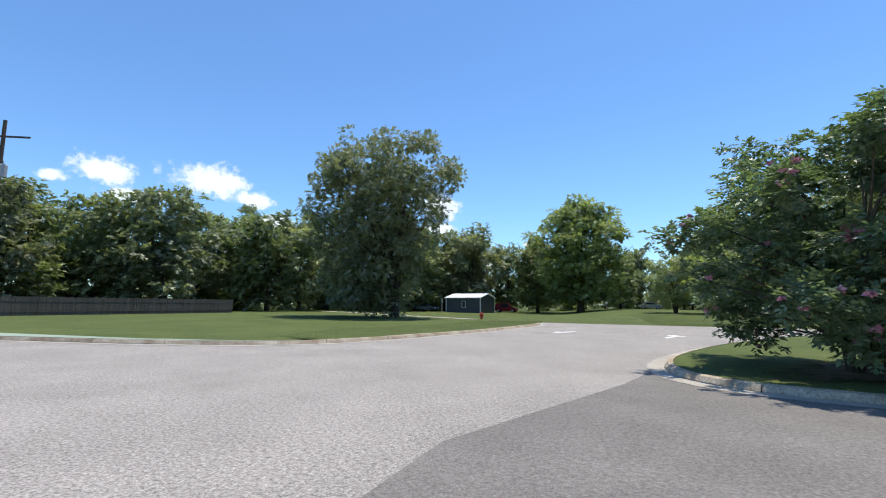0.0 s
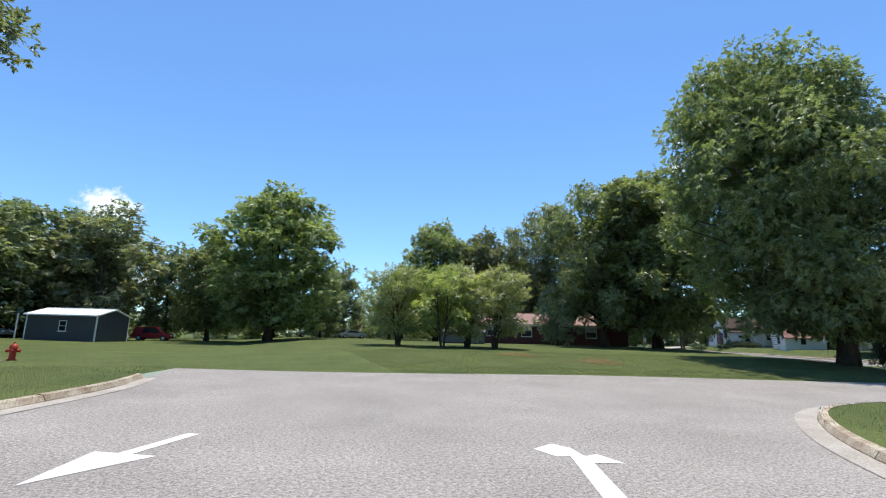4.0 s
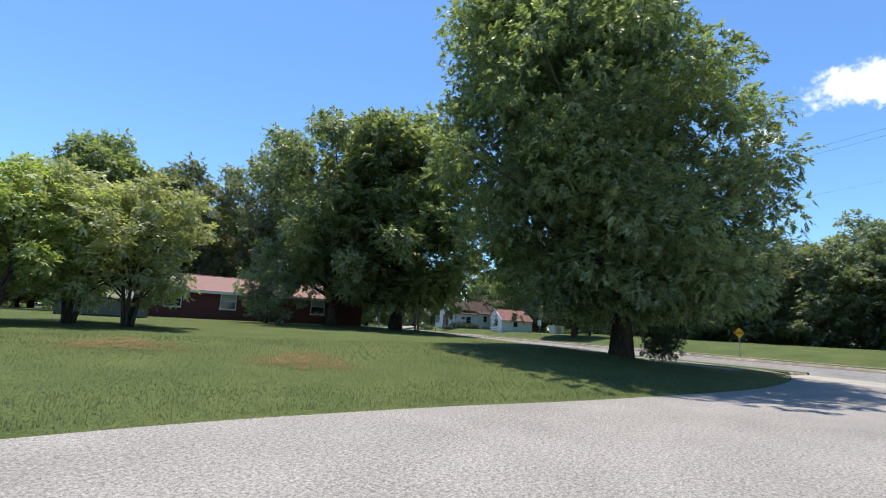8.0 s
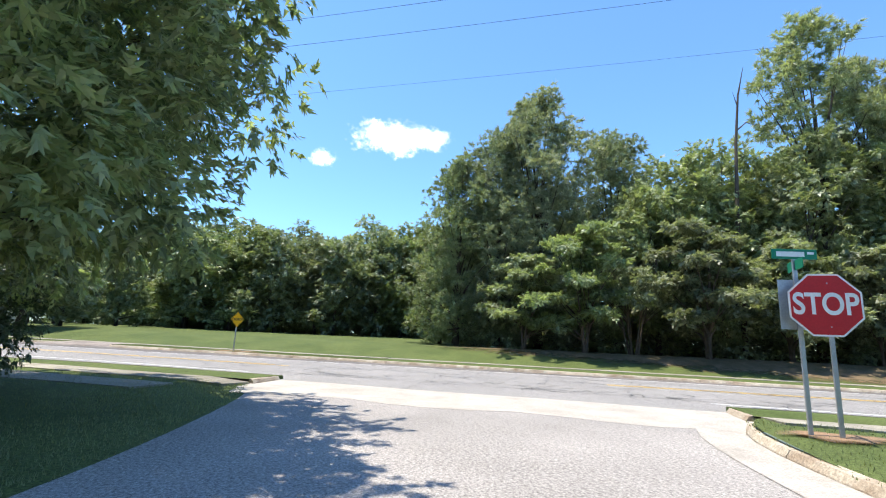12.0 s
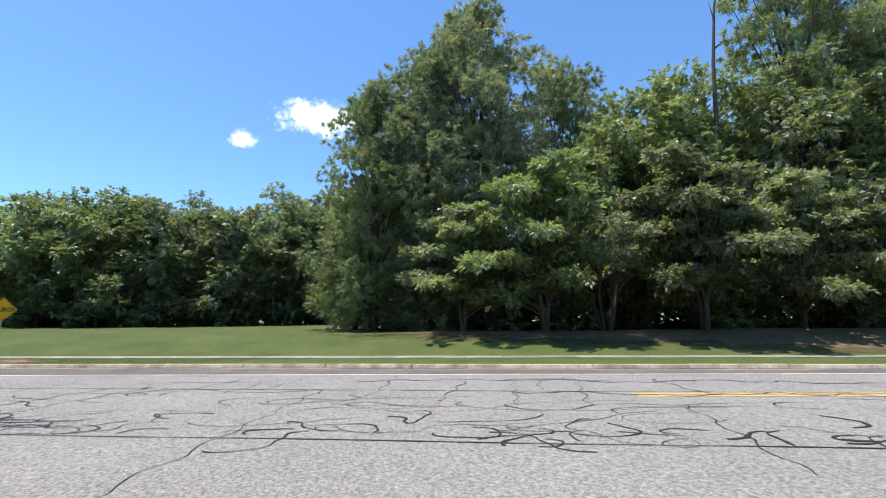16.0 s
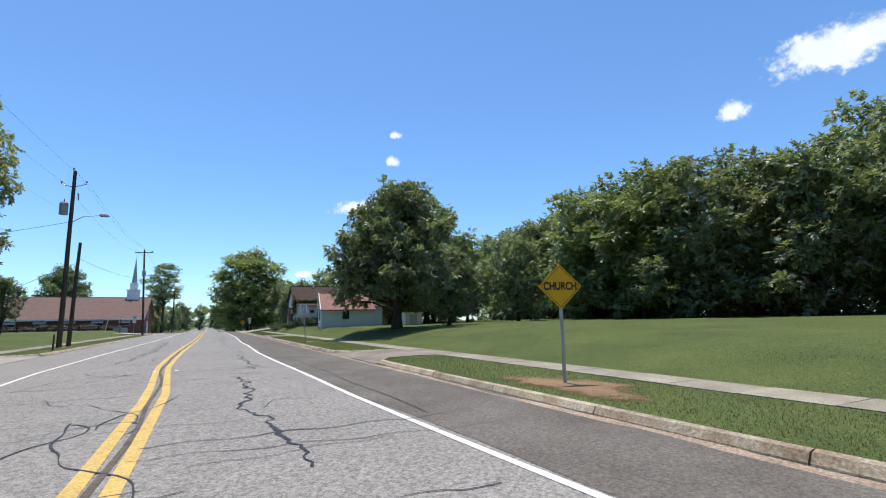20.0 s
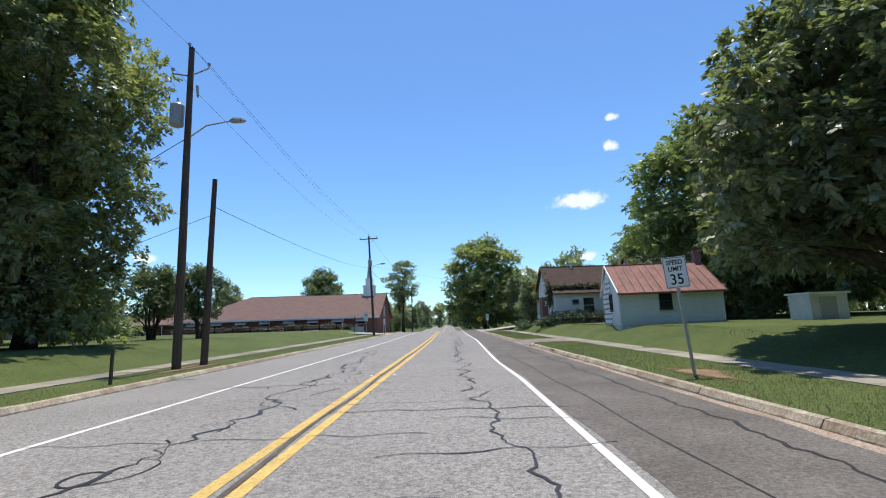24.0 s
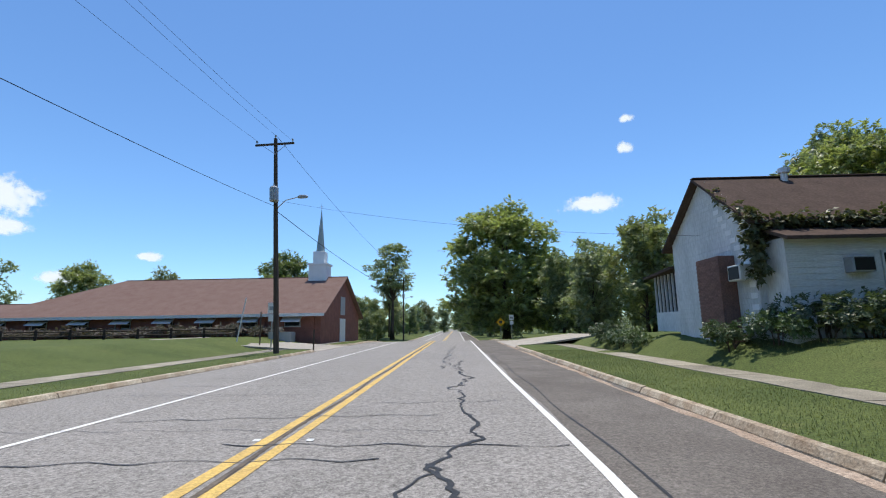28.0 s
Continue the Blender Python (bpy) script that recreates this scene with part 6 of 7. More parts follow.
# screened porch at the far end
part("porch_base", boxes((0.2, 5.0, 7.52, 10.4, -0.1, 0.85)), M["white_board"], big_house)
bm = bmesh.new()
slab_quad(bm, (-0.2, 10.8, 2.75), (-0.2, 7.55, 2.95), (5.2, 7.55, 3.6), (5.2, 10.8, 3.4), 0.12)
part("porch_roof", bm, M["shingle_dark"], big_house)
for k in range(8):
    part("porch_post", boxes((0.22, 0.3, 7.55 + k * 0.4, 7.62 + k * 0.4, 0.85, 2.72)), M["white_board"], big_house)
part("porch_screen", boxes((0.34, 0.36, 7.55, 10.4, 0.85, 2.7)), M["black"], big_house)
# vines along the low roof's top
vl = [(0.3 + k * 0.16, 1.25 + 0.1 * math.sin(k), 3.72 + 0.1 * math.sin(k * 1.7), 0.22 + 0.1 * math.sin(k * 0.6) ** 2) for k in range(38)]
vl += [(-0.12, 1.25 + 0.12 * math.sin(k * 2), 1.9 + k * 0.16, 0.3) for k in range(14)] + [(-0.2, 1.6 + k * 0.3, 4.1 + 0.22 * k, 0.16) for k in range(8)]
vine = new("vine", leaf_mesh("vine", vl, 5200, 0.16, 0.11, 31, M["leaf_vine"], 0.3, 0.2))
vine.matrix_world = big_house.matrix_world.copy()
tagged(vine, "dry green vine grown along the roof edge of the house", "vine")

# the brick church
p = sc(146, 23)
church = empty("church", frame_at(146, 23.3, 0.2), "long brown-brick church with a brown shingle roof", "church")
gable_x(church, -33.5, 0, 0, 17.0, -0.2, 2.95, 7.1, M["brick"], M["shingle"], 0.7, 0.5, hip_left=9.0)
part("fascia", boxes((-34.0, 0.5, -0.8, -0.72, 2.5, 2.78)), M["trim_white"], church)
for k in range(8):
    x = -31 + k * 4.05
    wroot = window(church, x, -0.01, 2.0, 1.5, 0.85, frame="blind")
    aw = bmesh.new()
    slab_quad(aw, (x - 0.9, -0.75, 2.05), (x + 0.9, -0.75, 2.05), (x + 0.9, -0.02, 2.5), (x - 0.9, -0.02, 2.5), 0.03)
    part("awning", aw, M["trim_white"], church)
for k in range(8):
    part("pier", boxes((-33.2 + k * 4.6, -32.8 + k * 4.6, -0.12, -0.005, -0.2, 2.6)), M["brick"], church)
part("door", boxes((0.005, 0.06, 7.2, 9.6, -0.1, 2.4)), M["trim_white"], church)
part("gable_panel", boxes((0.005, 0.05, 7.4, 9.4, 2.8, 4.8)), M["blind"], church)
part("air_handler", boxes((-4.0, -2.0, -2.2, -1.0, -0.1, 1.1)), M["grey_can"], church)
low_wing = empty("church_wing", frame_at(148, -12, 0.2), "low brick wing of the church with a brown roof", "church")
gable_x(low_wing, -36, 1.5, 0, 12.0, -0.2, 2.6, 4.6, M["brick"], M["shingle"], 0.6, 0.4)
part("fascia", boxes((-36.4, 1.8, -0.7, -0.62, 2.25, 2.5)), M["trim_white"], low_wing)
for k in range(7):
    window(low_wing, -33 + k * 4.8, -0.01, 1.5, 1.3, 1.0, frame="blind")
part("door", boxes((-8.0, -6.9, -0.05, -0.004, -0.1, 2.1)), M["white_new"], low_wing)
for k in range(6):
    part("porch_post", boxes((-14 + k * 2.6, -13.88 + k * 2.6, -2.2, -2.08, -0.2, 2.3)), M["trim_white"], low_wing)
part("porch_roof", boxes((-14.6, -0.4, -2.5, -0.6, 2.3, 2.45)), M["shingle"], low_wing)

steeple = empty("steeple", frame_at(154.5, 20.6, 0), "white church steeple with a slim copper-green spire", "steeple")
part("base_box", boxes((-1.0, 1.0, -1.0, 1.0, 6.2, 8.6), bevel=0.03), M["white_new"], steeple)
part("cornice", boxes((-1.12, 1.12, -1.12, 1.12, 8.6, 8.8)), M["white_new"], steeple)
part("lantern", boxes((-0.65, 0.65, -0.65, 0.65, 8.8, 10.2), bevel=0.03), M["white_new"], steeple)
bm = bmesh.new()
tube(bm, [(0, 0, 10.2), (0, 0, 15.2)], [0.5, 0.02], 8)
part("spire", bm, mat("pale_spire_metal", (0.35, 0.42, 0.42), 0.5, var=0.1), steeple)
part("cross", boxes((-0.02, 0.02, -0.02, 0.02, 15.1, 15.9), (-0.2, 0.2, -0.02, 0.02, 15.5, 15.55)), M["trim_white"], steeple)

# dark rail fence before the church
rail = empty("rail_fence", Matrix(), "low dark wooden rail fence before the church", "fence")
for k in range(14):
    q = sc(141.5 - 0.12 * k * 2.6, 17.5 - k * 2.6)
    part("post", boxes((q.x - 0.09, q.x + 0.09, q.y - 0.09, q.y + 0.09, gz(q.x, q.y) - 0.2, gz(q.x, q.y) + 0.85), bevel=0.02), M["rail_wood"], rail)
for h in (0.3, 0.68):
    a, b = sc(141.5, 17.5), sc(141.5 - 0.12 * 33.8, 17.5 - 33.8)
    bm = bmesh.new()
    tube(bm, [(a.x, a.y, gz(a.x, a.y) + h), (b.x, b.y, gz(b.x, b.y) + h)], 0.055, 5)
    part("rail", bm, M["rail_wood"], rail)

# tan painted wall at the drive's end
tan = empty("tan_building", frame_at(103, -8.5, 0.1), "tan block building with dark painted shapes", "building")
part("wall", boxes((-7, 4.0, 0, 6, -0.2, 2.9)), M["tan_wall"], tan)
part("roof_edge", boxes((-7.2, 4.2, -0.12, 6.2, 2.9, 3.02)), M["tan_wall"], tan)
for k in range(3):
    part("painted_bar", boxes((0.3 + k * 0.42, 0.5 + k * 0.42, -0.006, -0.001, 1.5, 2.4)), M["black"], tan)
part("painted_bar", boxes((0.2, 1.5, -0.006, -0.001, 0.9, 1.1)), M["black"], tan)
# little pale shed by the field trees
shed2 = empty("shed", frame_at(92.5, 54.6, gz(*sc(92.5, 56)[:2])), "small pale metal storage shed in the yard", "shed")
part("wall", boxes((0, 2.0, 0, 1.6, -0.1, 1.35)), M["white_board"], shed2)
part("door", boxes((0.5, 1.4, -0.03, -0.003, 0, 1.2)), M["blind"], shed2)
part("roof_edge", boxes((-0.1, 2.1, -0.15, 1.75, 1.35, 1.45)), M["tin_white"], shed2)

# ---- signs ----
def post_pole(parent, x, y, z0, z1, name="post"):
    """A U-channel steel post."""
    return part(name, boxes((x - 0.032, x + 0.032, y, y + 0.012, z0, z1), (x - 0.034, x - 0.024, y + 0.012, y + 0.04, z0, z1), (x + 0.024, x + 0.034, y + 0.012, y + 0.04, z0, z1)), M["steel"], parent)


def sign_at(name, x, y, face, label, category):
    """A sign whose face looks along the heading face (degrees, 0 is -y)."""
    return empty(name, pose(x, y, gz(x, y), 0, 0, face), label, category)


STAND = pose(0, 0, 0, 90, 0, 0)
stop = sign_at("stop_sign", 32.35, 10.2, -124, "red octagonal stop sign on two steel posts", "road sign")
octo = [(0.53 / math.cos(math.pi / 8) * math.cos(math.pi / 8 + k * math.pi / 4), 2.17 + 0.53 / math.cos(math.pi / 8) * math.sin(math.pi / 8 + k * math.pi / 4)) for k in range(8)]
bm = bmesh.new()
prism(bm, octo, 0.004, Matrix.Translation((0, -0.03, 0)))
plate = part("plate", bm, M["sign_white"], stop)
bm = bmesh.new()
prism(bm, [(x * 0.945, 2.17 + (z - 2.17) * 0.945) for x, z in octo], 0.004, Matrix.Translation((0, -0.0345, 0)))
part("red_face", bm, M["sign_red"], stop)
text_part("lettering", "STOP", 0.46, M["sign_white"], stop, Matrix.Translation((0, -0.0355, 2.17)) @ STAND @ Matrix.Diagonal((0.86, 1.12, 1, 1)), 0.001, 0.01)
post_pole(stop, 0.05, -0.02, -0.2, 2.66)
for z in (1.8, 2.54):
    bm = bmesh.new()
    tube(bm, [(0.05, -0.045, z), (0.05, -0.036, z)], 0.012, 6)
    part("bolt", bm, M["steel"], stop)

names = sign_at("street_name_sign", 32.62, 10.42, -112, "green street name blades on a steel post beside the stop sign", "road sign")
post_pole(names, 0, 0, -0.2, 3.0)
for z, turn in ((3.08, 0), (2.88, 75)):
    bl = part("name_blade", boxes((-0.38, 0.38, -0.006, 0.006, -0.09, 0.09), bevel=0.003), M["sign_green"], names)
    bl.matrix_local = pose(0, 0, z, 0, 0, turn)
    part("white_bar", boxes((-0.3, 0.17, -0.0075, -0.0062, -0.045, 0.045)), M["sign_white"], bl)
    part("white_bar", boxes((0.22, 0.33, -0.0075, -0.0062, 0.0, 0.045)), M["sign_white"], bl)
bm = boxes((-0.3, 0.24, 0.045, 0.05, 1.75, 2.62), bevel=0.002)
part("sign_back", bm, M["steel"], names, "bare metal back of another sign")

q = sc(50.7, 41.5)
church_sign = sign_at("church_sign", q.x, q.y, -48, "yellow diamond sign reading CHURCH on a steel post", "road sign")
bm = bmesh.new()
prism(bm, [(0, 2.12 - 0.51), (0.51, 2.12), (0, 2.12 + 0.51), (-0.51, 2.12)], 0.004, Matrix.Translation((0, -0.03, 0)))
part("plate", bm, M["sign_yellow"], church_sign)
for a in range(4):
    bm = boxes((-0.31, 0.31, -0.0345, -0.0305, 0.318, 0.328))
    bmesh.ops.transform(bm, matrix=Matrix.Translation((0, 0, 2.12)) @ Matrix.Rotation(radians(45 + 90 * a), 4, "Y"), verts=bm.verts[:])
    part("border", bm, M["black"], church_sign)
text_part("lettering", "CHURCH", 0.2, M["black"], church_sign, Matrix.Translation((0, -0.0355, 2.12)) @ STAND @ Matrix.Diagonal((0.93, 1.2, 1, 1)), 0.001, 0.006)
post_pole(church_sign, 0, -0.02, -0.2, 2.5)
# bare dirt and a stub at its foot
part("footing", boxes((-0.3, 0.3, -0.15, 0.25, -0.05, 0.03), bevel=0.02), M["walk"], church_sign)

q = sc(78.6, 41.0)
speed = sign_at("speed_limit_sign", q.x, q.y, -26, "white speed limit sign on a leaning steel post", "road sign")
part("plate", boxes((-0.305, 0.305, -0.034, -0.03, 2.08, 2.84), bevel=0.001), M["sign_white"], speed)
for r in ((-0.29, 0.29, -0.036, -0.0342, 2.81, 2.822), (-0.29, 0.29, -0.036, -0.0342, 2.098, 2.11), (-0.29, -0.278, -0.036, -0.0342, 2.11, 2.81), (0.278, 0.29, -0.036, -0.0342, 2.11, 2.81)):
    part("border", boxes(r), M["black"], speed)
text_part("lettering", "SPEED", 0.155, M["black"], speed, Matrix.Translation((0, -0.035, 2.70)) @ STAND, 0.001, 0.004)
text_part("lettering", "LIMIT", 0.155, M["black"], speed, Matrix.Translation((0, -0.035, 2.54)) @ STAND, 0.001, 0.004)
text_part("lettering", "35", 0.36, M["black"], speed, Matrix.Translation((0, -0.035, 2.28)) @ STAND, 0.001, 0.004)
post_pole(speed, 0, -0.02, -0.2, 2.8)
speed.matrix_world = speed.matrix_world @ pose(0, 0, 0, 0, -5, 0)


def small_sign(s, c, face, kind, label):
    q2 = sc(s, c)
    ob = sign_at("road_sign", q2.x, q2.y, face, label, "road sign")
    if kind == "diamond":
        bm = bmesh.new()
        prism(bm, [(0, 1.5), (0.55, 2.05), (0, 2.6), (-0.55, 2.05)], 0.004, Matrix.Translation((0, -0.03, 0)))
        part("plate", bm, M["sign_yellow"], ob)
        part("dark_shape", boxes((-0.18, 0.18, -0.036, -0.0305, 1.9, 2.25)), M["black"], ob)
    else:
        part("plate", boxes((-0.3, 0.3, -0.034, -0.03, 2.5, 3.2)), M["sign_white"], ob)
        part("plate", boxes((-0.25, 0.25, -0.034, -0.03, 1.95, 2.4)), M["sign_white"], ob)
        part("grey_bar", boxes((-0.2, 0.2, -0.037, -0.0345, 2.7, 2.95)), M["grey_can"], ob)
    post_pole(ob, 0, -0.02, -0.2, 3.2 if kind != "diamond" else 2.3)
    return ob


small_sign(160, 41.4, -30, "diamond", "yellow diamond sign far along the road")
small_sign(164, 43.2, -30, "board", "two small white signs on one post")
small_sign(133.6, 23.6, -30, "board", "small white sign beside the church drive")
w_sign = sign_at("road_sign", -47.5, 57.0, 40, "small white sign at the end of the walk", "road sign")
part("plate", boxes((-0.4, 0.4, -0.03, -0.026, 1.5, 2.3)), M["sign_white"], w_sign)
part("grey_bar", boxes((-0.25, 0.25, -0.034, -0.031, 1.8, 2.0)), M["black"], w_sign)
post_pole(w_sign, 0, -0.02, -0.2, 1.6)

# stick post and pipe by the church drive
for s_, c_, h_, lean_, lab in ((138.5, 19.0, 3.2, 9, "leaning pale wooden stake in the grass"), (137.5, 21.2, 2.6, 0, "thin brown wooden post in the grass"), (135.5, 28.2 - 2.3, 1.5, 0, "thin pale marker post by the road"), (80.6, 25.7, 1.0, 0, "short dark marker post by the kerb")):
    q = sc(s_, c_)
    bm = bmesh.new()
    tube(bm, [(0, 0, -0.2), (0, 0, h_)], 0.05, 6)
    st = part("stake", bm, M["pole_wood" if h_ < 3 else "white_board"], None)
    st.matrix_world = pose(q.x, q.y, gz(q.x, q.y), 0, lean_, 0)
    tagged(st, lab, "post")

# ---- fire hydrant ----
hyd = empty("fire_hydrant", pose(-6.9, 35.4, gz(-6.9, 35.4)), "red iron fire hydrant standing in the lawn", "hydrant")
bm = bmesh.new()
tube(bm, [(0, 0, -0.05), (0, 0, 0.05), (0, 0, 0.06), (0, 0, 0.5)], [0.17, 0.17, 0.12, 0.115], 14)
part("barrel", bm, M["hydrant"], hyd)
bm = bmesh.new()
tube(bm, [(0, 0, 0.5), (0, 0, 0.53), (0, 0, 0.62), (0, 0, 0.69), (0, 0, 0.70), (0, 0, 0.76)], [0.16, 0.16, 0.13, 0.06, 0.035, 0.035], 14)
part("bonnet", bm, M["hydrant"], hyd)
for ax in ((0.2, 0), (-0.2, 0), (0, -0.21)):
    bm = bmesh.new()
    tube(bm, [(ax[0] * 0.4, ax[1] * 0.4, 0.4), (ax[0], ax[1], 0.4), (ax[0] * 1.02, ax[1] * 1.02, 0.4), (ax[0] * 1.2, ax[1] * 1.2, 0.4)], [0.06, 0.06, 0.075, 0.07], 10)
    part("outlet_cap", bm, M["hydrant"], hyd)


# ---- utility poles and cables ----
def insulator(x, y, z, parent):
    bm = bmesh.new()
    tube(bm, [(x, y, z), (x, y, z + 0.1), (x, y, z + 0.12), (x, y, z + 0.22), (x, y, z + 0.24)], [0.02, 0.02, 0.06, 0.07, 0.03], 8)
    part("insulator", bm, M["grey_can"], parent)


def lamp_arm(parent, z, out):
    bm = bmesh.new()
    tube(bm, [(0.12, 0, z), (0.12 + out * 0.4, 0, z + 0.45), (0.12 + out, 0, z + 0.6)], 0.03, 6)
    arm = part("lamp_arm", bm, M["steel"], parent)
    bm = bmesh.new()
    tube(bm, [(0.1 + out, 0, z + 0.6), (0.25 + out, 0, z + 0.62), (0.6 + out, 0, z + 0.6), (0.75 + out, 0, z + 0.57)], [0.06, 0.13, 0.12, 0.04], 8)
    part("lamp_head", bm, M["grey_can"], arm)


def transformer(parent, x, y, z):
    bm = bmesh.new()
    tube(bm, [(x, y, z), (x, y, z + 0.03), (x, y, z + 0.85), (x, y, z + 0.95), (x, y, z + 0.97)], [0.25, 0.27, 0.27, 0.2, 0.05], 14)
    tr = part("transformer", bm, M["grey_can"], parent)
    bm = bmesh.new()
    tube(bm, [(x, y, z + 0.95), (x, y, z + 1.2)], [0.05, 0.03], 6)
    part("bushing", bm, M["grey_can"], tr)


def utility_pole(s, c, height, label, lean=0.0, radius=0.17, kind="full"):
    q = sc(s, c)
    ob = empty("utility_pole", pose(q.x, q.y, 0.1 + float(hill(s)), 0, lean, -30.2), label, "utility pole")
    bm = bmesh.new()
    tube(bm, [(0, 0, -0.4), (0.01, 0, height * 0.3), (-0.01, 0.01, height * 0.6), (0, 0, height)], [radius, radius * 0.92, radius * 0.8, radius * 0.66], 12)
    part("shaft", bm, M["pole_wood"], ob)
    if kind == "cross":
        part("crossarm", boxes((-1.25, 1.25, -0.2, -0.1, height - 0.5, height - 0.38)), M["pole_wood"], ob)
        for x in (-1.15, 1.15):
            insulator(x, -0.15, height - 0.38, ob)
        for sg in (-1, 1):
            bm = bmesh.new()
            tube(bm, [(sg * 0.8, -0.16, height - 0.48), (0, -0.14, height - 1.1)], 0.02, 4)
            part("brace", bm, M["steel"], ob)
        insulator(0, 0, height, ob)
        transformer(ob, 0.05, -0.42, height - 4.3)
        lamp_arm(ob, height - 4.6, 1.3)
    if kind == "arms":
        for sg, dz in ((-1, 0.0), (1, 0.15)):
            bm = bmesh.new()
            tube(bm, [(0, 0, height - 1.25), (sg * 0.75, 0, height - 1.1 + dz)], 0.035, 5)
            part("bracket", bm, M["steel"], ob)
            insulator(sg * 0.75, 0, height - 1.1 + dz, ob)
        insulator(-0.1, 0, height, ob)
        transformer(ob, -0.48, 0, height - 3.4)
        lamp_arm(ob, height - 3.9, 1.6)
        bm = bmesh.new()
        tube(bm, [(0.3, 0, height - 1.7), (0.35, 0, height - 2.2)], [0.06, 0.05], 6)
        part("fuse_holder", bm, M["grey_can"], ob)
    return ob


utility_pole(85.0, 25.0, 13.1, "tall dark wooden utility pole with transformer and street lamp", -0.4, 0.17, "arms")
utility_pole(86.6, 25.2, 7.9, "short bare wooden guy pole by the kerb", 0.8, 0.15, "plain")
utility_pole(130.4, 25.2, 13.6, "dark wooden utility pole with crossarm and transformer", -2.6, 0.17, "cross")
utility_pole(-14, 25.0, 13.1, "tall dark wooden utility pole by the road", 0, 0.17, "arms")
utility_pole(200, 25.0, 13.0, "far wooden utility pole with crossarm", 0, 0.17, "cross")
ww = empty("utility_pole", pose(-38.9, 13.5, 0.2, 0, 0, 20), "old wooden utility pole beside the board fence", "utility pole")
bm = bmesh.new()
tube(bm, [(0, 0, -0.4), (0, 0, 14.5)], [0.17, 0.12], 10)
part("shaft", bm, M["pole_wood"], ww)
part("crossarm", boxes((-0.2, 1.8, -0.1, 0.0, 13.2, 13.32)), M["pole_wood"], ww)
transformer(ww, 0.35, -0.2, 10.2)


def cable(a, b, sag, radius, label="thin black overhead cable"):
    a, b = Vector(a), Vector(b)
    bm = bmesh.new()
    pts2 = []
    for k in range(25):
        t = k / 24
        p2 = a.lerp(b, t)
        p2.z -= sag * 4 * t * (1 - t)
        pts2.append(p2)
    tube(bm, pts2, radius, 4)
    tagged(part("overhead_cable", bm, M["wire"], None), label, "cable")


cable(sc(86.6, 25.2, 6.85), sc(130.4, 24.7, 9.2), 0.5, 0.013)
cable(sc(85.0, 24.3, 12.2), sc(130.4, 23.6, 13.4), 0.9, 0.006)
cable(sc(85.0, 25.7, 12.4), sc(130.4, 25.8, 13.4), 0.9, 0.006)
cable(sc(85.0, 24.9, 13.3), sc(130.4, 24.7, 13.8), 0.9, 0.006)
cable(sc(-14, 24.3, 12.2), sc(85.0, 24.3, 12.2), 1.6, 0.005)
cable(sc(-14, 25.7, 12.4), sc(85.0, 25.7, 12.4), 1.6, 0.005)
cable(sc(-14, 24.9, 10.1), sc(85.0, 24.9, 9.8), 1.4, 0.003)
cable(sc(130.4, 24.7, 9.6), sc(122, 46.4, 5.2), 0.5, 0.007)
cable(sc(130.4, 24.7, 13.8), sc(200, 24.8, 13.2), 1.0, 0.012)
cable(sc(130.4, 24.7, 9.0), sc(200, 25, 9.0), 1.0, 0.022)
cable(sc(85.0, 25.0, 9.3), sc(112, -20, 6.0), 0.8, 0.015)
cable(sc(86.6, 25.2, 6.4), sc(79, 17.5, 0.3), 0.0, 0.012, "taut steel guy wire to the lawn")


# ---- raised road markers beside the centre line ----
for s_, c_ in ((61.1, 32.95), (61.1, 33.6), (81.7, 32.85), (81.7, 33.55), (109.0, 33.2), (109.0, 33.95), (134, 33.1), (134, 33.85)):
    q = sc(s_, c_)
    bm = boxes((-0.05, 0.05, -0.05, 0.05, 0.0, 0.018), bevel=0.006)
    for v in bm.verts:
        if v.co.z > 0.01:
            v.co.y *= 0.55
    mk = part("road_marker", bm, M["sign_white"], None)
    mk.matrix_world = pose(q.x, q.y, road_z(c_) + 0.004, 0, 0, -30.2)
    tagged(mk, "small worn white raised marker beside the yellow line", "road marker", "raised road markers")


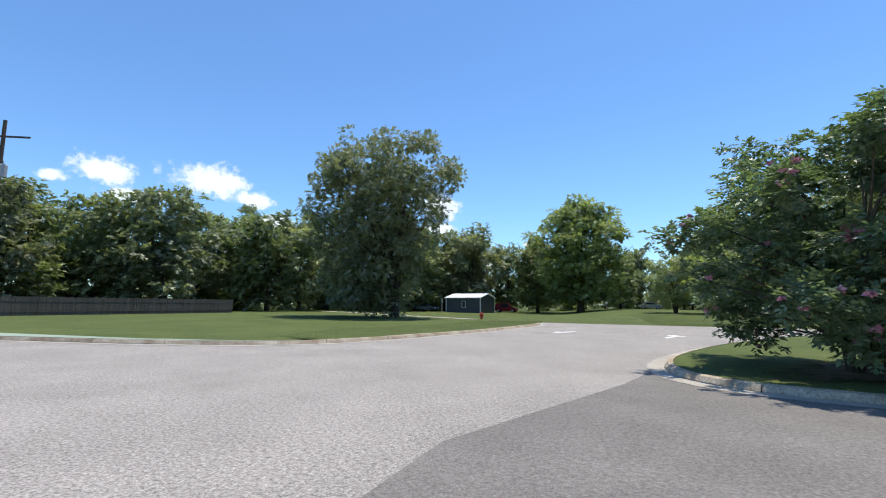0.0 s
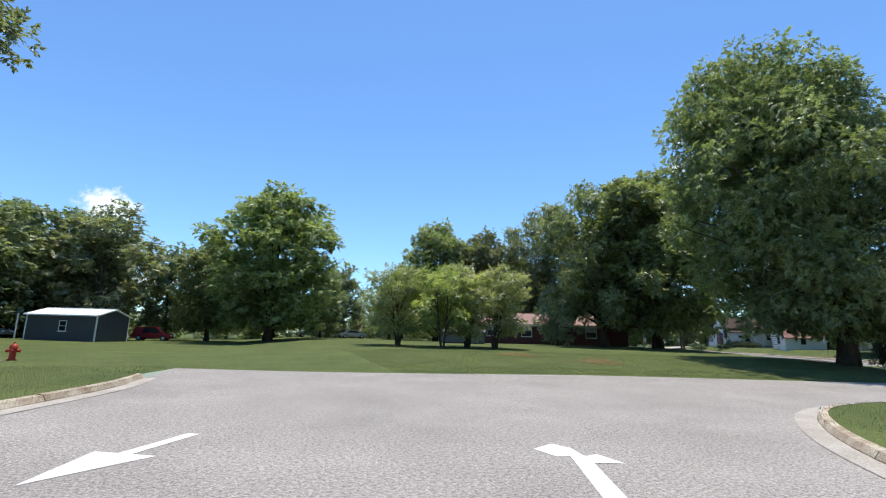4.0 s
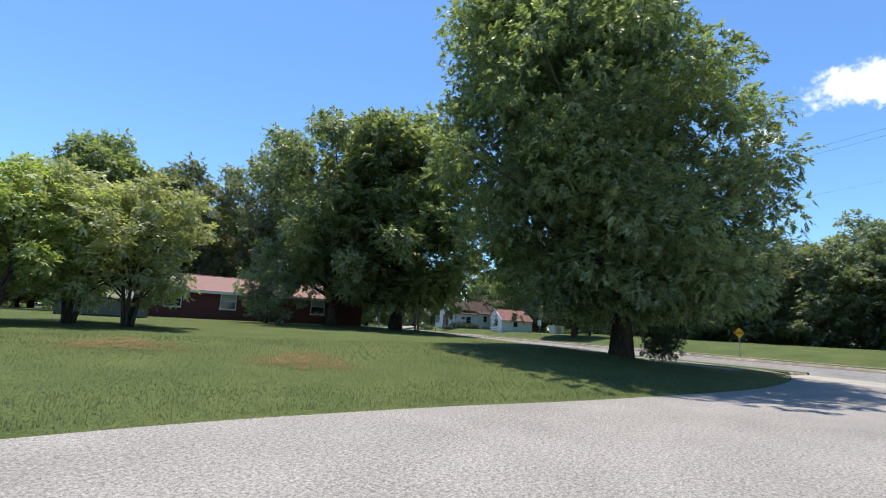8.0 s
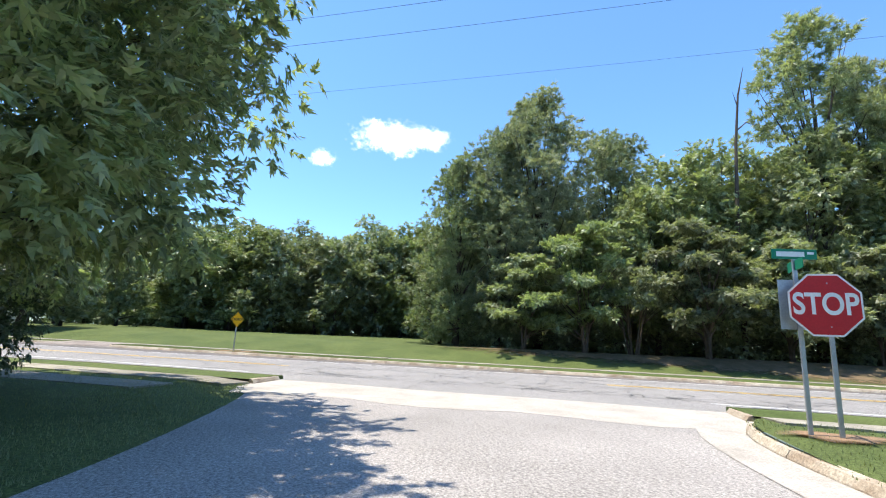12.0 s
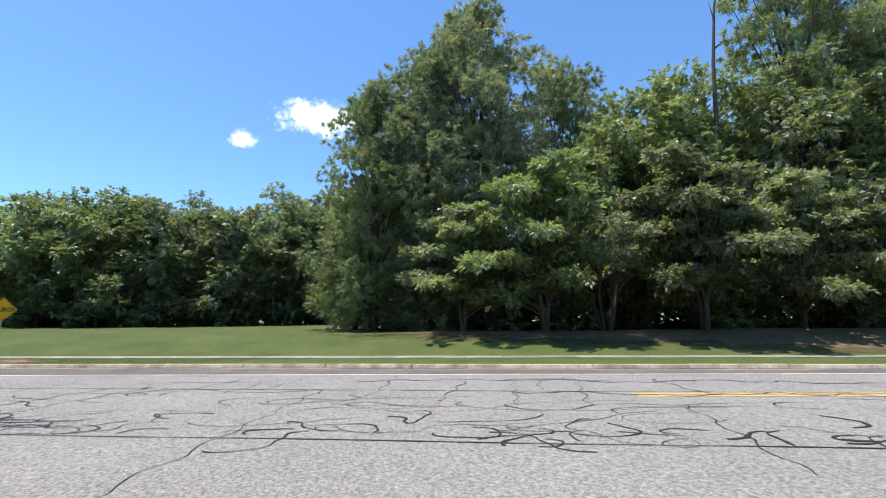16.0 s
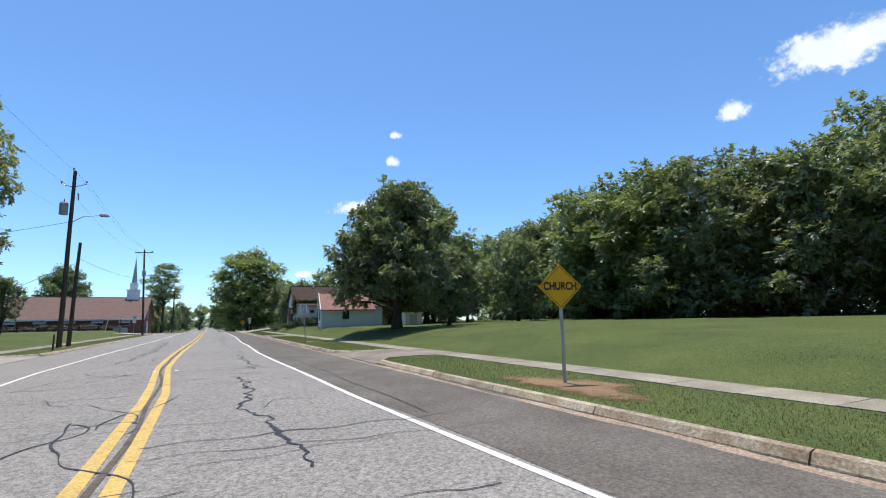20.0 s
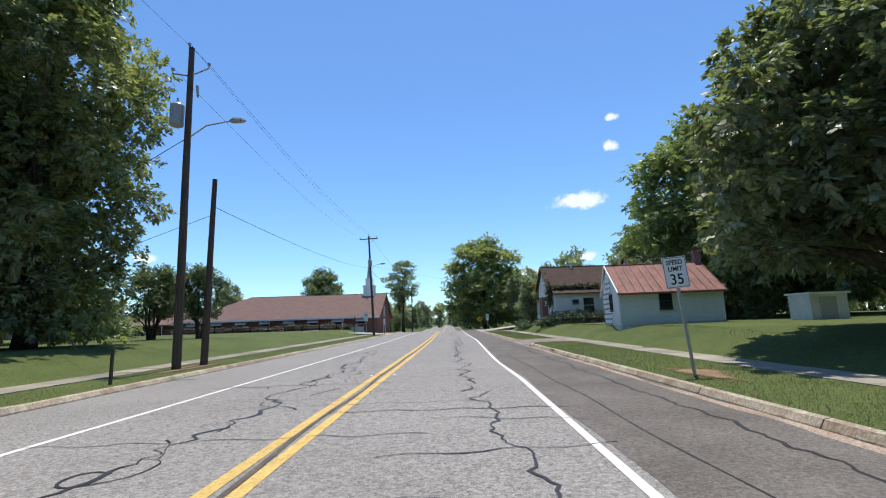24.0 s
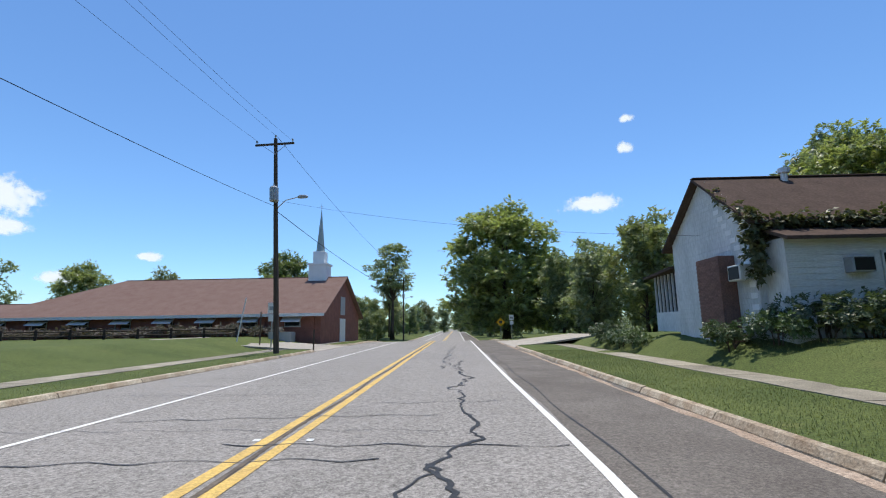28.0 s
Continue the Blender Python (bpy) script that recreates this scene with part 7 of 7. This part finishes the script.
# ---- cars ----
def car(x, y, turn, paint, label, tall=0.0):
    ob = empty("car", pose(x, y, gz(x, y) + 0.02, 0, 0, turn), label, "car")
    prof = [(-2.25, 0.35), (-2.3, 0.62), (-2.2, 0.85), (-1.5, 0.95 + tall * 0.3), (-0.9, 1.38 + tall), (0.6, 1.42 + tall), (1.25, 0.98), (2.05, 0.86), (2.28, 0.6), (2.25, 0.32)]
    if tall:
        prof[3], prof[2] = (-2.15, 1.0), (-2.25, 0.85)
        prof[4] = (-1.95, 1.38 + tall)
    bm = bmesh.new()
    prism(bm, prof, 1.7, Matrix.Translation((0, -0.85, 0)))
    bmesh.ops.bevel(bm, geom=bm.edges[:], offset=0.06, segments=2, affect="EDGES")
    body = part("body", bm, M[paint], ob)
    for sg in (-1, 1):
        bm = bmesh.new()
        out = [(-1.2, 0.97), (-0.75, 1.3 + tall), (0.5, 1.33 + tall), (1.0, 0.98)]
        prism(bm, out, 0.02, Matrix.Translation((0, sg * 0.86 - 0.01, 0)))
        part("side_window", bm, M["glass"], ob)
        for wx in (-1.4, 1.4):
            bm = bmesh.new()
            tube(bm, [(wx, sg * 0.68, 0.32), (wx, sg * 0.88, 0.32)], 0.33, 16)
            w2 = part("wheel", bm, M["rubber"], ob)
            bm = bmesh.new()
            tube(bm, [(wx, sg * 0.87, 0.32), (wx, sg * 0.892, 0.32)], 0.2, 12)
            part("rim", bm, M["steel"], w2)
    bm = bmesh.new()
    slab_quad(bm, (1.27, -0.68, 1.0), (1.27, 0.68, 1.0), (0.66, 0.62, 1.41 + tall), (0.66, -0.62, 1.41 + tall), 0.012)
    part("windscreen", bm, M["glass"], ob)
    for sg in (-0.6, 0.6):
        part("headlight", boxes((2.2, 2.3, sg - 0.18, sg + 0.18, 0.6, 0.75), bevel=0.02), M["sign_white"], ob)
    return ob


car(-22.7, 75.6, -20, "car_silver", "silver saloon car parked on the grass beside the shed")
car(-8.0, 81.5, -10, "car_maroon", "maroon van parked behind the grey shed", 0.35)
car(13.5, 93.0, 5, "car_silver", "pale car parked far under the trees")
car(20.5, 91.0, -5, "car_silver", "pale car parked far under the trees")

# ---- shrubs, hedges and northern trees ----
bush = bush_kind(2.4, 2.6, 9000, 0.12, 41, M["leaf_hedge"], "dense rounded dark bush beside the pecan trunk")
bush(38.9, 25.3, 0.85, 0, 0.8)
hedge = bush_kind(1.7, 1.3, 5000, 0.1, 42, M["leaf_hedge"], "clipped dark green hedge bush by the house wall", "hedge_bush")
for s_, c_, z_ in ((117.0, 47.3, 1.2), (116.9, 48.6, 1.25), (117.0, 49.9, 1.2), (117.1, 51.2, 1.15), (117.3, 46.0, 0.8), (126.5, 45.0, 0.85), (128.2, 44.9, 0.85), (130.0, 45.0, 0.95), (118.8, 45.4, 0.85), (114.5, 57.5, 0.8), (132.5, 45.5, 0.9)):
    q = sc(s_, c_)
    hedge(q.x, q.y, z_, s_ * 37, 1.0, group="hedge bushes round the house")
M["leaf_pinkish"] = leaf_mat("pinkish_shrub_leaves", (0.2, 0.15, 0.12), (0.08, 0.07, 0.05), 0.2)
pinky = bush_kind(2.6, 1.25, 4200, 0.12, 43, M["leaf_pinkish"], "low pinkish flowering shrub before the church wall", "shrub")
for k in range(12):
    q = sc(144.6, 19.0 - k * 2.55)
    pinky(q.x, q.y, 0.9 + 0.15 * math.sin(k * 2), k * 50, 1.1, group="shrubs before the church")
vase(62.6, 84.0, 1.0, 0, 1.1, "dark crape myrtle with many stems on the lawn", "crape myrtles on the lawn")
vase(65.9, 81.7, 0.98, 120, 0.95, "dark crape myrtle with many stems on the lawn", "crape myrtles on the lawn")
vase(46, 84, 0.9, 60, 1.2, group="crape myrtles on the lawn")
drive_tree(57.8, 70.9, 1.0, 30, 1.0)
lawn_pecan(49.0, 74.5, 1.24, 130, 0.85, "huge dark shade tree beside the driveway")
field_oak(83.2, 45.3, 1.0, 0, 1.0)
wood_a(92.5, 45.8, 0.44, 20, 1.3)
yard_pecan(106.8, 65.5, 0.94, 300, 1.15, "tall leafy tree behind the small white house")
for s_, c_, z_, kind in ((133, 63, 0.66, yard_pecan), (103.0, 62, 0.92, yard_pecan), (110, 70, 0.72, wood_b), (118, 70, 0.75, wood_a), (102, 68, 0.62, wood_a), (95, 72, 0.6, wood_b), (126, 74, 0.85, wood_b), (138, 66, 0.66, yard_pecan), (144, 71, 0.9, yard_pecan), (142, 52, 0.5, wood_a), (150, 50, 0.45, wood_a), (156, 52, 0.55, wood_b), (164, 50, 0.55, wood_a), (172, 54, 0.6, wood_b), (182, 52, 0.7, wood_a), (146, 58, 0.5, wood_b), (160, 60, 0.75, wood_a), (196, 46, 0.7, wood_b), (215, 44, 0.7, wood_a), (235, 43, 0.7, wood_b), (260, 42, 0.8, wood_a)):
    q = sc(s_, c_)
    kind(q.x, q.y, z_, s_ * 31, 1.1, group="trees along the far road")
for s_, c_, z_, kind in ((214, 20, 0.62, pine_tall), (178, 19, 0.22, wood_a), (186, 20, 0.25, wood_b), (192, 21, 0.3, wood_a), (200, 15, 0.4, wood_b), (225, 19, 0.5, wood_a), (250, 18, 0.5, wood_b), (205, -2, 0.95, yard_pecan), (195, -40, 0.8, yard_pecan), (205, -30, 0.8, wood_a), (188, -55, 0.85, wood_b), (180, -70, 0.85, wood_a), (240, 5, 0.6, wood_a), (300, 22, 0.7, wood_a), (300, 44, 0.8, wood_b), (330, 30, 0.7, wood_a), (340, 38, 0.7, wood_b), (170, -85, 0.9, wood_b), (150, -95, 0.9, wood_a), (165, 18.5, 0.2, wood_b), (172, 12, 0.34, wood_b), (183, 13, 0.4, wood_a), (196, 16, 0.42, wood_b), (209, 17, 0.42, wood_a), (222, 14, 0.5, wood_b), (237, 19, 0.45, wood_a), (262, 20, 0.5, wood_b), (280, 21, 0.55, wood_a), (280, 46, 0.7, wood_b), (318, 24, 0.6, wood_b), (318, 43, 0.7, wood_a)):
    q = sc(s_, c_)
    kind(q.x, q.y, z_, s_ * 17, 1.1, group="trees beyond the church")
for s_, c_, z_, kind in ((118, -30, 0.55, wood_a), (112, -18, 0.4, wood_b), (126, -48, 0.7, wood_b), (108, -40, 0.7, wood_a), (100, -58, 0.85, wood_b), (112, -66, 0.8, wood_a), (90, -14, 0.35, wood_low), (96, -22, 0.5, wood_a)):
    q = sc(s_, c_)
    kind(q.x, q.y, z_, s_ * 23, 1.1, group="trees behind the yards")

q = sc(205, 22)
pine_tall(q.x, q.y, 0.86, 40, 1.8, "tall far pine with a bare trunk and open crown")
q = sc(178, 44)
yard_pecan(q.x, q.y, 1.12, 30, 1.42, "tall spreading shade tree beside the far road")

# dead snag above the wood
q = sc(15.1, 55.4)
bm = bmesh.new()
tube(bm, [(0, 0, 0), (0.1, 0, 10), (0.5, 0.1, 17), (0.9, 0, 21), (1.5, 0.1, 23.5)], [0.22, 0.18, 0.12, 0.08, 0.02], 7)
tube(bm, [(0.6, 0.05, 18), (1.5, 0.4, 18.8), (2.3, 0.6, 18.6)], [0.07, 0.05, 0.01], 5)
tube(bm, [(0.8, 0, 20), (0.4, -0.3, 21.2)], [0.05, 0.01], 5)
snag = part("dead_tree", bm, M["pole_wood"], None)
snag.matrix_world = pose(q.x, q.y, gz(q.x, q.y) - 0.1, 0, 0, 240) @ Matrix.Diagonal((1.0, 1.0, 1.07, 1.0))
tagged(snag, "bare dead pine trunk standing above the wood", "dead tree")

# leaf litter and bare soil under the wood's edge
def blotch(name, s0, c0, rs_, rc, material, label, seed, peak=0.75, lift=0.035):
    rnd2 = random.Random(seed)
    n = 72 if rs_ > 8 else 32
    wob = [1 + 0.2 * math.sin(3 * 2 * math.pi * k / n + seed) + 0.12 * rnd2.uniform(-1, 1) for k in range(n)]
    mid = sc(s0, c0)
    vs2, fs2, fd = [(mid.x, mid.y, gz(mid.x, mid.y) + lift)], [], [peak]
    for r in range(1, 9):
        u = r / 8
        for k in range(n):
            a = 2 * math.pi * k / n
            p2 = sc(s0 + rs_ * wob[k] * u * math.cos(a), c0 + rc * wob[k] * u * math.sin(a))
            vs2.append((p2.x, p2.y, gz(p2.x, p2.y) + lift - (lift - 0.015) * u))
            fd.append(peak * min(1.0, 1.5 * (1 - u)))
            i, j = 1 + (r - 1) * n + k, 1 + (r - 1) * n + (k + 1) % n
            fs2.append((0, i, j) if r == 1 else (i - n, i, j, j - n))
    ob = tagged(mesh_ob(name, vs2, fs2, M[material], None, True), label, "bare ground", kind="stuff")
    fade = ob.data.attributes.new("fade", "FLOAT", "POINT")
    fade.data.foreach_set("value", fd)


blotch("leaf_litter", 14, 49.2, 27, 4.6, "litter", "brown leaf litter under the wood's edge", 1, 0.95, 0.14)
blotch("bare_soil", 50.4, 41.45, 2.6, 1.25, "soil", "reddish bare soil round the sign post", 3)
blotch("bare_soil", 79, 41.4, 1.9, 0.7, "soil", "reddish bare soil round the sign post", 4)
blotch("bare_soil", 85.5, 25.2, 3.0, 0.8, "soil", "reddish bare soil round the poles", 5)
blotch("bare_soil", 25.0, 23.0, 1.1, 0.7, "soil", "reddish bare soil at the foot of the stop sign", 6)
blotch("dry_patch", 37.5, 2.5, 2.6, 2.4, "dry", "dry brownish patch in the lawn", 7, 0.46)
blotch("dry_patch", 39.2, -2.2, 2.6, 2.8, "dry", "dry brownish patch in the lawn", 8, 0.44)
blotch("mulch_bed", 3.6, 5.2, 3.4, 2.4, "litter", "dark mulch under the crape myrtle", 9)


# ---- fair-weather clouds ----
def cloud(az, el, wide, tall, far=1900.0):
    """A small heap cloud, far off, at a bearing from +y towards +x and a height angle; thick above a flat foot, thin at its rim."""
    centre = Vector((40 + far * math.sin(radians(az)) * math.cos(radians(el)), 60 + far * math.cos(radians(az)) * math.cos(radians(el)), far * math.sin(radians(el))))
    k = far * math.tan(radians(1))
    W, H = wide * k * 1.6, tall * k * 1.9
    nx, nz = 28, 16
    vs2, fs2, fd = [], [], []
    for j in range(nz + 1):
        for i in range(nx + 1):
            u, v = 2 * i / nx - 1, 2 * j / nz - 1
            vs2.append((u * W / 2, 0.06 * W * (1 - u * u) * (1 - v * v), v * H / 2 + H * 0.16))
            r = math.hypot(u, v if v > 0 else v * 1.25)
            fd.append(1.0 - 1.15 * r)
            if i and j:
                a = j * (nx + 1) + i
                fs2.append((a - nx - 2, a - nx - 1, a, a - 1))
    ob = mesh_ob("cloud", vs2, fs2, M["cloud"], None, True)
    ob.matrix_world = Matrix.Translation(centre) @ pose(0, 0, 0, 0, 0, -az) @ pose(0, 0, 0, el)
    ob.data.attributes.new("fade", "FLOAT", "POINT").data.foreach_set("value", fd)
    tagged(ob, "small white fair-weather cloud in the blue sky", "cloud")


for az, el, w_, h_ in ((-52, 12.4, 5.6, 2.4), (-42, 12.6, 7.6, 3.2), (-37.4, 11.4, 4.6, 1.6), (-35.2, 9.0, 4.4, 1.8), (-49.8, 10.6, 4.9, 1.4), (-55.7, 11.7, 2.4, 1.0), (-14.8, 11.4, 5.2, 3.0), (-14.8, 9.2, 4.4, 1.4), (100, 22.8, 8.2, 3.6), (104.2, 23.4, 5.5, 2.4), (91.6, 20.2, 3.0, 1.8), (52.0, 22.4, 1.5, 0.8), (47.3, 13.2, 6.2, 1.7), (51.5, 19.2, 1.7, 1.1), (-3.0, 7.4, 2.6, 0.8), (-9.9, 4.8, 4.7, 1.2), (47.5, 6.9, 2.6, 1.0), (41, 5.5, 3, 0.8)):
    cloud(az, el, w_, h_)
